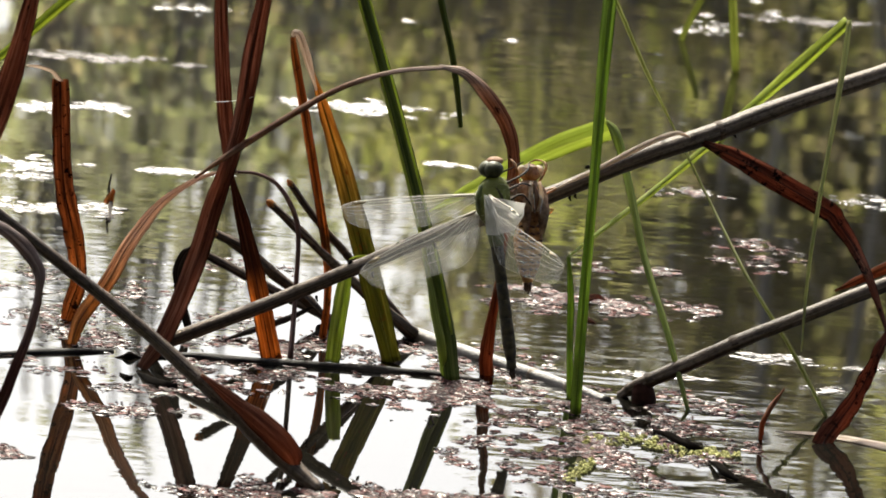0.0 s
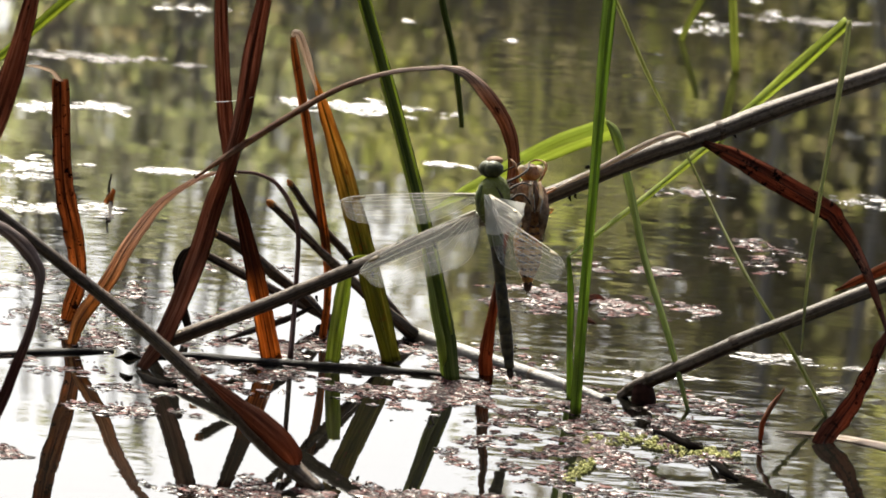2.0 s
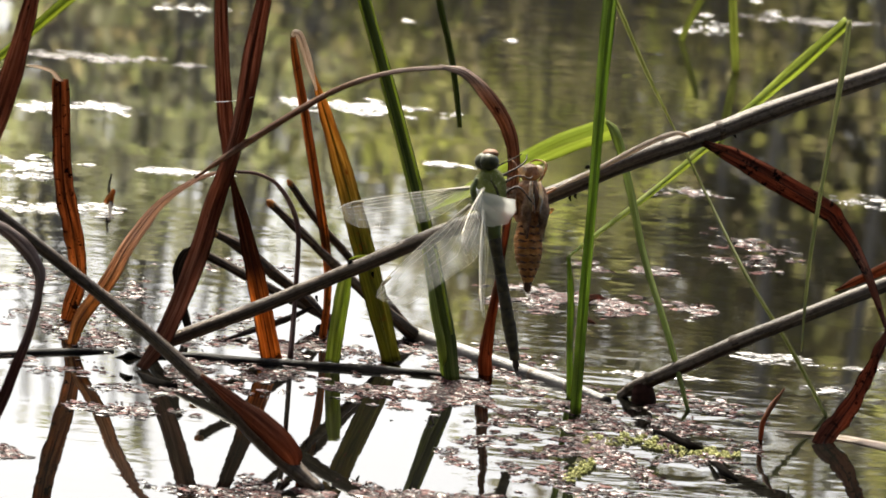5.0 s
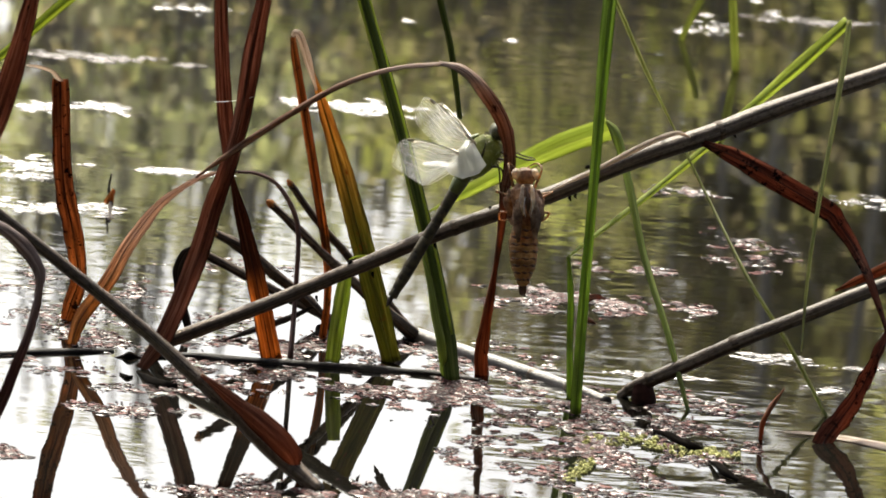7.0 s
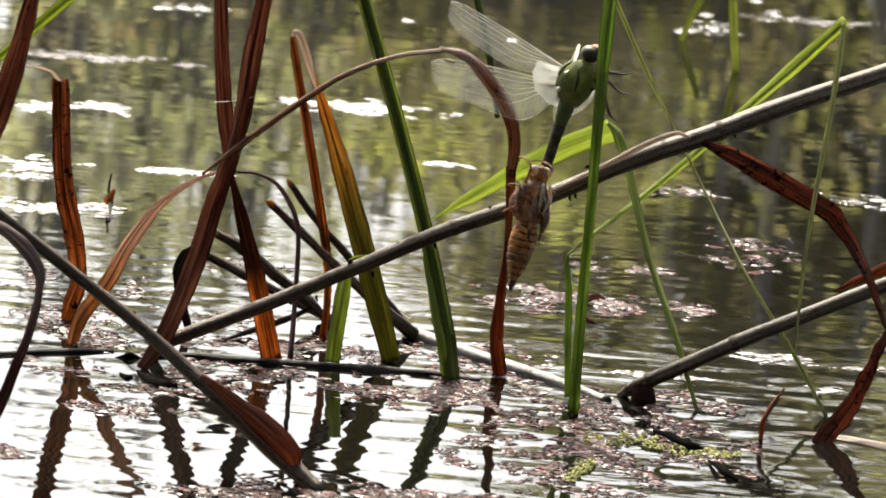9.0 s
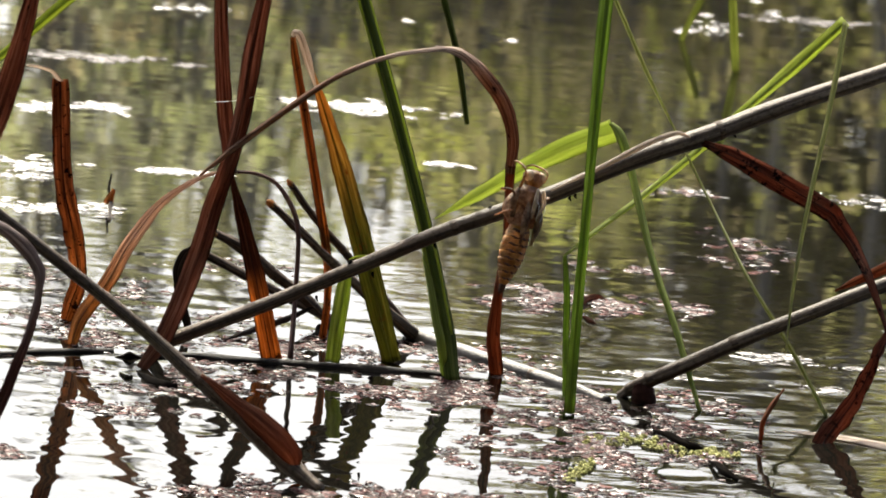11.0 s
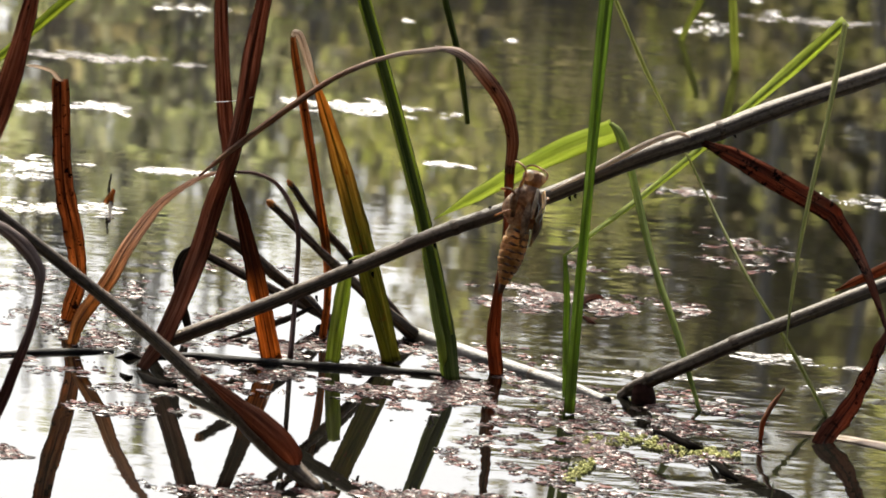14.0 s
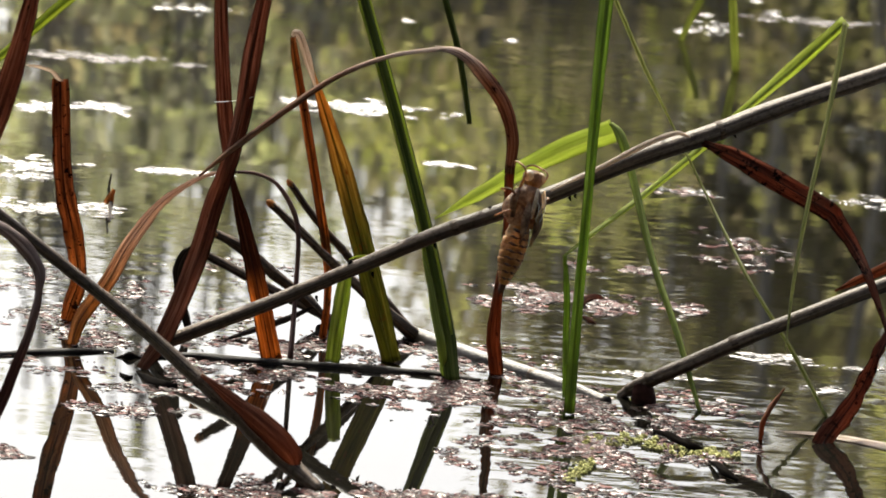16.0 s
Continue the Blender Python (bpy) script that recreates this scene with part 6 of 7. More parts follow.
# ---- what moves ----
def motions():
    d = DRAGONFLY
    walk(d, [
        (0.00, pose(0.0166, -0.0507, 0.0791, 1.5, -8.4, -48.5)), (1.50, pose(0.0166, -0.0507, 0.0793, 1.5, -8.4, -48.5)),
        (3.50, pose(0.0166, -0.0507, 0.0789, 1.5, -8.4, -48.5)), (4.40, pose(0.0162, -0.0508, 0.0791, 1.5, -8.4, -48.5)),
        (5.40, pose(0.0139, -0.0517, 0.0833, 4.2, -8.4, -60.4)), (6.30, pose(0.0126, -0.0522, 0.0826, 5.5, -10.7, -69.4)),
        (6.50, pose(0.0128, -0.0522, 0.0833, 4.5, -10.3, -69.3)), (6.70, pose(0.0138, -0.0517, 0.0847, 1.3, -9.1, -69.7)),
        (6.80, pose(0.0125, -0.0279, 0.0907, -21.9, -1.8, -74.5)), (6.90, pose(0.0107, -0.0127, 0.0887, -33.1, -1.9, -81.2)),
        (7.00, pose(0.0111, -0.0125, 0.0885, -37.5, -1.1, -81.7)), (7.10, pose(0.0094, -0.0172, 0.0894, -34.7, -1.6, -81.4)),
        (7.20, pose(0.0035, -0.0575, 0.1110, -25.3, 9.2, -55.6)), (7.30, pose(-0.0084, -0.0630, 0.1131, -10.3, 8.0, -15.1)),
        (7.40, pose(-0.0134, -0.0653, 0.1147, -8.4, 1.5, -6.6)), (7.50, pose(-0.0207, -0.0687, 0.1100, -11.2, 10.7, -15.8)),
        (7.55, pose(-0.0170, -0.0670, 0.1085, -18.9, 9.2, -43.7)), (7.60, pose(-0.0128, -0.0651, 0.1069, -26.8, -0.7, -75.5)),
        (7.65, pose(-0.0024, -0.0603, 0.1089, -25.1, 3.5, -65.5)), (7.70, pose(0.0080, -0.0554, 0.1106, -22.4, 7.1, -54.4)),
        (7.80, pose(0.0257, -0.0318, 0.1158, -18.9, 8.2, -45.5)), (7.90, pose(0.0271, -0.0314, 0.1116, -20.9, 7.0, -52.1)),
        (7.95, pose(0.0300, -0.0302, 0.1093, -25.0, 5.8, -61.2)), (8.00, pose(0.0334, -0.0287, 0.1101, -56.5, 3.7, -69.7)),
        (8.10, pose(0.0356, -0.0251, 0.1013, -34.5, 4.6, -72.4)), (8.20, pose(0.0380, -0.0237, 0.1048, -26.8, -0.7, -75.5)),
        (8.40, pose(0.0364, -0.0243, 0.1080, -20.5, -2.3, -74.3)), (8.50, pose(0.0356, -0.0246, 0.1092, -20.5, -2.3, -74.3)),
        (8.60, pose(0.0349, -0.0248, 0.1096, -19.5, -2.6, -74.2)), (8.80, pose(0.0374, -0.0275, 0.1128, -17.8, 3.2, -54.4)),
        (8.90, pose(0.0402, -0.0258, 0.1180, -20.1, 4.6, -55.8)), (8.95, pose(0.0417, -0.0250, 0.1190, -21.8, 0.5, -68.2)),
        (9.00, pose(0.0444, -0.0236, 0.1205, -22.8, -6.5, -86.7)), (9.20, pose(0.0450, -0.0250, 0.1239, -21.2, -6.3, -85.6)),
        (9.40, pose(0.0457, -0.0510, 0.1361, -14.4, 8.1, -65.1)), (9.60, pose(0.0522, -0.0591, 0.1687, -11.9, 11.6, -50.5)),
        (9.80, pose(0.0668, -0.0452, 0.2418, -14.2, 14.8, -49.7)), (10.20, pose(1.2000, 1.5000, 1.3000, -17.7, 17.5, -51.5)),
        (10.80, pose(3.2000, 6.0000, 2.6000, -17.7, 17.5, -51.5)), (11.40, pose(4.2000, 11.0000, 3.6000, -17.7, 17.5, -51.5)),
        (12.00, pose(4.6000, 12.2000, 3.9000, -17.7, 17.5, -51.5)), (16.00, pose(4.6000, 12.2000, 3.9000, -17.7, 17.5, -51.5))])
    walk(ABDOMEN, [
        (0.00, pose(0.0000, 0.0004, -0.0088, -1.0, -8.2, 0.0)), (1.50, pose(0.0000, 0.0004, -0.0088, -1.9, -7.4, 0.0)),
        (3.50, pose(0.0000, 0.0004, -0.0088, -0.6, -8.5, 0.0)), (4.40, pose(0.0000, 0.0004, -0.0088, -0.1, -8.9, -0.0)),
        (5.40, pose(0.0000, 0.0004, -0.0088, 4.2, -8.8, -0.0)), (6.30, pose(0.0000, 0.0004, -0.0088, 7.4, -5.8, 0.0)),
        (6.50, pose(0.0000, 0.0004, -0.0088, 5.4, -5.0, -0.0)), (6.70, pose(0.0000, 0.0004, -0.0088, 9.7, -6.6, -0.0)),
        (6.80, pose(0.0000, 0.0004, -0.0088, 2.8, -3.9, 0.0)), (6.90, pose(0.0000, 0.0004, -0.0088, 3.3, -3.6, -0.0)),
        (7.00, pose(0.0000, 0.0004, -0.0088, 9.9, -5.2, -0.0)), (7.10, pose(0.0000, 0.0004, -0.0088, 4.8, -4.0, 0.0)),
        (7.20, pose(0.0000, 0.0004, -0.0088, -3.7, -0.7, 0.0)), (7.30, pose(0.0000, 0.0004, -0.0088, -2.1, -4.0, 0.0)),
        (7.40, pose(0.0000, 0.0004, -0.0088, -1.9, -8.3, -0.0)), (7.50, pose(0.0000, 0.0004, -0.0088, -2.0, -4.2, 0.0)),
        (7.55, pose(0.0000, 0.0004, -0.0088, 1.9, -6.8, 0.0)), (7.60, pose(0.0000, 0.0004, -0.0088, 7.7, -5.5, -0.0)),
        (7.65, pose(0.0000, 0.0004, -0.0088, 4.3, -5.5, 0.0)), (7.70, pose(0.0000, 0.0004, -0.0088, 0.5, -4.1, -0.0)),
        (7.80, pose(0.0000, 0.0004, -0.0088, 9.7, -15.2, 0.0)), (7.90, pose(0.0000, 0.0004, -0.0088, -2.1, 5.8, -0.0)),
        (7.95, pose(0.0000, 0.0004, -0.0088, 7.6, 20.2, 0.0)), (8.00, pose(0.0000, 0.0004, -0.0088, 31.0, 45.0, 0.0)),
        (8.10, pose(0.0000, 0.0004, -0.0088, 23.4, -5.6, 0.0)), (8.20, pose(0.0000, 0.0004, -0.0088, 14.3, -0.2, -0.0)),
        (8.40, pose(0.0000, 0.0004, -0.0088, 4.5, 3.1, -0.0)), (8.50, pose(0.0000, 0.0004, -0.0088, 4.5, 3.1, -0.0)),
        (8.60, pose(0.0000, 0.0004, -0.0088, 3.5, 3.4, 0.0)), (8.80, pose(0.0000, 0.0004, -0.0088, 8.1, -4.2, -0.0)),
        (8.90, pose(0.0000, 0.0004, -0.0088, 14.2, -8.7, -0.0)), (8.95, pose(0.0000, 0.0004, -0.0088, 10.9, -8.1, -0.0)),
        (9.00, pose(0.0000, 0.0004, -0.0088, 8.9, 4.6, 0.0)), (9.20, pose(0.0000, 0.0004, -0.0088, 7.5, 2.2, 0.0)),
        (9.40, pose(0.0000, 0.0004, -0.0088, -1.4, -15.9, 0.0)), (9.60, pose(0.0000, 0.0004, -0.0088, -3.1, -17.2, -0.0)),
        (9.80, pose(0.0000, 0.0004, -0.0088, -5.3, -15.9, 0.0)), (10.20, pose(0.0000, 0.0004, -0.0088, -5.3, -15.9, 0.0)),
        (10.80, pose(0.0000, 0.0004, -0.0088, -5.3, -15.9, 0.0)), (11.40, pose(0.0000, 0.0004, -0.0088, -5.3, -15.9, 0.0)),
        (12.00, pose(0.0000, 0.0004, -0.0088, -5.3, -15.9, 0.0)), (16.00, pose(0.0000, 0.0004, -0.0088, -5.3, -15.9, 0.0))])
    walk(WINGS["lf"], [
        (0.00, pose(-0.0035, -0.0045, 0.0005, 90.0, 1.7, -136.2)), (1.50, pose(-0.0035, -0.0045, 0.0005, 90.0, -1.7, -125.1)),
        (3.50, pose(-0.0035, -0.0045, 0.0005, 90.0, 1.1, -136.3)), (4.40, pose(-0.0035, -0.0045, 0.0005, 90.0, 4.0, -136.0)),
        (5.40, pose(-0.0035, -0.0045, 0.0005, 90.0, 6.0, -134.8)), (6.30, pose(-0.0035, -0.0045, 0.0005, 90.0, 3.7, -146.6)),
        (6.50, pose(-0.0035, -0.0045, 0.0005, 90.0, 1.4, -140.5)), (6.70, pose(-0.0035, -0.0045, 0.0005, 90.0, -4.3, -140.6)),
        (6.80, pose(-0.0035, -0.0045, 0.0005, 90.0, -27.2, -141.3)), (6.90, pose(-0.0035, -0.0045, 0.0005, 90.0, -11.8, -162.1)),
        (7.00, pose(-0.0035, -0.0045, 0.0005, 90.0, -2.1, -169.1)), (7.10, pose(-0.0035, -0.0045, 0.0005, 90.0, 4.6, -119.3)),
        (7.20, pose(-0.0035, -0.0045, 0.0005, 90.0, -14.4, -136.4)), (7.30, pose(-0.0035, -0.0045, 0.0005, 90.0, 8.7, -166.5)),
        (7.40, pose(-0.0035, -0.0045, 0.0005, 90.0, 7.7, -167.3)), (7.50, pose(-0.0035, -0.0045, 0.0005, 90.0, 21.6, -145.9)),
        (7.55, pose(-0.0035, -0.0045, 0.0005, 90.0, 11.0, -133.3)), (7.60, pose(-0.0035, -0.0045, 0.0005, 90.0, -0.0, -113.3)),
        (7.65, pose(-0.0035, -0.0045, 0.0005, 90.0, 2.8, -136.7)), (7.70, pose(-0.0035, -0.0045, 0.0005, 90.0, 4.4, -162.9)),
        (7.80, pose(-0.0035, -0.0045, 0.0005, 90.0, 17.5, -137.2)), (7.90, pose(-0.0035, -0.0045, 0.0005, 90.0, -57.8, -147.7)),
        (7.95, pose(-0.0035, -0.0045, 0.0005, 90.0, -18.4, -117.8)), (8.00, pose(-0.0035, -0.0045, 0.0005, 81.3, 63.7, -110.0)),
        (8.10, pose(-0.0035, -0.0045, 0.0005, 90.0, 22.9, -105.7)), (8.20, pose(-0.0035, -0.0045, 0.0005, 90.0, 8.6, -101.1)),
        (8.40, pose(-0.0035, -0.0045, 0.0005, 90.0, -26.5, -122.3)), (8.50, pose(-0.0035, -0.0045, 0.0005, 90.0, -18.2, -159.1)),
        (8.60, pose(-0.0035, -0.0045, 0.0005, 90.0, -17.1, -160.6)), (8.80, pose(-0.0035, -0.0045, 0.0005, 90.0, -29.3, -143.3)),
        (8.90, pose(-0.0035, -0.0045, 0.0005, 90.0, -26.5, -142.0)), (8.95, pose(-0.0035, -0.0045, 0.0005, 90.0, -16.9, -121.5)),
        (9.00, pose(-0.0035, -0.0045, 0.0005, 90.0, -5.4, -97.9)), (9.20, pose(-0.0035, -0.0045, 0.0005, 90.0, -9.3, -99.2)),
        (9.40, pose(-0.0035, -0.0045, 0.0005, 90.0, 0.0, -119.2)), (9.60, pose(-0.0035, -0.0045, 0.0005, 90.0, 17.8, -117.3)),
        (9.80, pose(-0.0035, -0.0045, 0.0005, 90.0, 3.9, -135.6)), (10.20, pose(-0.0035, -0.0045, 0.0005, 90.0, 3.9, -135.6)),
        (10.80, pose(-0.0035, -0.0045, 0.0005, 90.0, 3.9, -135.6)), (11.40, pose(-0.0035, -0.0045, 0.0005, 90.0, 3.9, -135.6)),
        (12.00, pose(-0.0035, -0.0045, 0.0005, 90.0, 3.9, -135.6)), (16.00, pose(-0.0035, -0.0045, 0.0005, 90.0, 3.9, -135.6))])
    walk(WINGS["lh"], [
        (0.00, pose(-0.0035, -0.0045, -0.0060, 90.0, 21.9, -118.8)), (1.50, pose(-0.0035, -0.0045, -0.0060, 90.0, 21.4, -118.9)),
        (3.50, pose(-0.0035, -0.0045, -0.0060, 90.0, 22.4, -118.8)), (4.40, pose(-0.0035, -0.0045, -0.0060, 90.0, 27.2, -121.1)),
        (5.40, pose(-0.0035, -0.0045, -0.0060, 90.0, 43.8, -121.0)), (6.30, pose(-0.0035, -0.0045, -0.0060, 90.0, 40.1, -122.6)),
        (6.50, pose(-0.0035, -0.0045, -0.0060, 90.0, 41.3, -122.8)), (6.70, pose(-0.0035, -0.0045, -0.0060, 90.0, 31.9, -122.3)),
        (6.80, pose(-0.0035, -0.0045, -0.0060, 90.0, 11.3, -127.5)), (6.90, pose(-0.0035, -0.0045, -0.0060, 90.0, -1.3, -150.5)),
        (7.00, pose(-0.0035, -0.0045, -0.0060, 90.0, 13.6, -168.2)), (7.10, pose(-0.0035, -0.0045, -0.0060, 90.0, 34.6, -121.7)),
        (7.20, pose(-0.0035, -0.0045, -0.0060, 90.0, 18.5, -134.9)), (7.30, pose(-0.0035, -0.0045, -0.0060, 90.0, 29.4, -165.3)),
        (7.40, pose(-0.0035, -0.0045, -0.0060, 90.0, 27.6, -165.6)), (7.50, pose(-0.0035, -0.0045, -0.0060, 90.0, 36.4, -141.9)),
        (7.55, pose(-0.0035, -0.0045, -0.0060, 90.0, 32.8, -130.9)), (7.60, pose(-0.0035, -0.0045, -0.0060, 90.0, 27.3, -112.8)),
        (7.65, pose(-0.0035, -0.0045, -0.0060, 90.0, 34.2, -139.8)), (7.70, pose(-0.0035, -0.0045, -0.0060, 90.0, 35.8, -171.2)),
        (7.80, pose(-0.0035, -0.0045, -0.0060, 90.0, 30.1, -129.6)), (7.90, pose(-0.0035, -0.0045, -0.0060, 90.0, 46.6, -51.5)),
        (7.95, pose(-0.0035, -0.0045, -0.0060, 90.0, 42.1, -83.0)), (8.00, pose(-0.0035, -0.0045, -0.0060, 81.3, 77.4, -108.4)),
        (8.10, pose(-0.0035, -0.0045, -0.0060, 90.0, 36.6, -103.8)), (8.20, pose(-0.0035, -0.0045, -0.0060, 90.0, 29.6, -99.1)),
        (8.40, pose(-0.0035, -0.0045, -0.0060, 90.0, 22.3, -93.5)), (8.50, pose(-0.0035, -0.0045, -0.0060, 90.0, 19.8, -97.2)),
        (8.60, pose(-0.0035, -0.0045, -0.0060, 90.0, 21.3, -93.6)), (8.80, pose(-0.0035, -0.0045, -0.0060, 90.0, 23.1, -120.5)),
        (8.90, pose(-0.0035, -0.0045, -0.0060, 90.0, 24.2, -119.6)), (8.95, pose(-0.0035, -0.0045, -0.0060, 90.0, 20.1, -107.0)),
        (9.00, pose(-0.0035, -0.0045, -0.0060, 90.0, 14.3, -87.7)), (9.20, pose(-0.0035, -0.0045, -0.0060, 90.0, 11.6, -89.1)),
        (9.40, pose(-0.0035, -0.0045, -0.0060, 90.0, 19.4, -108.5)), (9.60, pose(-0.0035, -0.0045, -0.0060, 90.0, 31.6, -112.5)),
        (9.80, pose(-0.0035, -0.0045, -0.0060, 90.0, 18.8, -132.2)), (10.20, pose(-0.0035, -0.0045, -0.0060, 90.0, 18.8, -132.2)),
        (10.80, pose(-0.0035, -0.0045, -0.0060, 90.0, 18.8, -132.2)), (11.40, pose(-0.0035, -0.0045, -0.0060, 90.0, 18.8, -132.2)),
        (12.00, pose(-0.0035, -0.0045, -0.0060, 90.0, 18.8, -132.2)), (16.00, pose(-0.0035, -0.0045, -0.0060, 90.0, 18.8, -132.2))])
    walk(WINGS["rf"], [
        (0.00, pose(0.0035, -0.0045, 0.0005, 90.0, 2.3, -29.4)), (1.50, pose(0.0035, -0.0045, 0.0005, 90.0, 2.9, -28.3)),
        (3.50, pose(0.0035, -0.0045, 0.0005, 90.0, 3.5, -29.5)), (4.40, pose(0.0035, -0.0045, 0.0005, 90.0, 6.1, -35.3)),
        (5.40, pose(0.0035, -0.0045, 0.0005, 90.0, 17.5, -55.6)), (6.30, pose(0.0035, -0.0045, 0.0005, 90.0, 3.6, -78.2)),
        (6.50, pose(0.0035, -0.0045, 0.0005, 90.0, 1.6, -82.2)), (6.70, pose(0.0035, -0.0045, 0.0005, 90.0, -7.3, -82.3)),
        (6.80, pose(0.0035, -0.0045, 0.0005, 90.0, -23.8, -86.2)), (6.90, pose(0.0035, -0.0045, 0.0005, 90.0, -16.3, -59.1)),
        (7.00, pose(0.0035, -0.0045, 0.0005, 90.0, -3.5, -42.5)), (7.10, pose(0.0035, -0.0045, 0.0005, 90.0, -45.4, -24.1)),
        (7.20, pose(0.0035, -0.0045, 0.0005, 90.0, -48.9, -66.9)), (7.30, pose(0.0035, -0.0045, 0.0005, 90.0, -29.7, -5.8)),
        (7.40, pose(0.0035, -0.0045, 0.0005, 90.0, -1.4, -12.1)), (7.50, pose(0.0035, -0.0045, 0.0005, 90.0, -38.2, 8.1)),
        (7.55, pose(0.0035, -0.0045, 0.0005, 90.0, -74.2, -41.2)), (7.60, pose(0.0035, -0.0045, 0.0005, 90.0, -38.9, -80.2)),
        (7.65, pose(0.0035, -0.0045, 0.0005, 90.0, -63.0, -23.8)), (7.70, pose(0.0035, -0.0045, 0.0005, 90.0, -38.4, 37.3)),
        (7.80, pose(0.0035, -0.0045, 0.0005, 90.0, -62.7, 20.4)), (7.90, pose(0.0035, -0.0045, 0.0005, 90.0, -27.6, 29.0)),
        (7.95, pose(0.0035, -0.0045, 0.0005, 90.0, -36.4, 55.2)), (8.00, pose(0.0035, -0.0045, 0.0005, 163.3, -65.9, 77.8)),
        (8.10, pose(0.0035, -0.0045, 0.0005, 90.0, -41.9, 94.5)), (8.20, pose(0.0035, -0.0045, 0.0005, 90.0, -28.8, 101.9)),
        (8.40, pose(0.0035, -0.0045, 0.0005, 90.0, -16.8, 130.3)), (8.50, pose(0.0035, -0.0045, 0.0005, 90.0, -18.4, 92.3)),
        (8.60, pose(0.0035, -0.0045, 0.0005, 90.0, -19.1, 99.0)), (8.80, pose(0.0035, -0.0045, 0.0005, 90.0, -20.2, 59.2)),
        (8.90, pose(0.0035, -0.0045, 0.0005, 90.0, -31.9, 61.4)), (8.95, pose(0.0035, -0.0045, 0.0005, 90.0, -49.4, 125.2)),
        (9.00, pose(0.0035, -0.0045, 0.0005, 90.0, -12.9, 176.7)), (9.20, pose(0.0035, -0.0045, 0.0005, 90.0, -34.5, 153.0)),
        (9.40, pose(0.0035, -0.0045, 0.0005, 90.0, -39.6, 78.7)), (9.60, pose(0.0035, -0.0045, 0.0005, 90.0, -22.0, 44.1)),
        (9.80, pose(0.0035, -0.0045, 0.0005, 90.0, -43.1, 63.7)), (10.20, pose(0.0035, -0.0045, 0.0005, 90.0, -43.1, 63.7)),
        (10.80, pose(0.0035, -0.0045, 0.0005, 90.0, -43.1, 63.7)), (11.40, pose(0.0035, -0.0045, 0.0005, 90.0, -43.1, 63.7)),
        (12.00, pose(0.0035, -0.0045, 0.0005, 90.0, -43.1, 63.7)), (16.00, pose(0.0035, -0.0045, 0.0005, 90.0, -43.1, 63.7))])
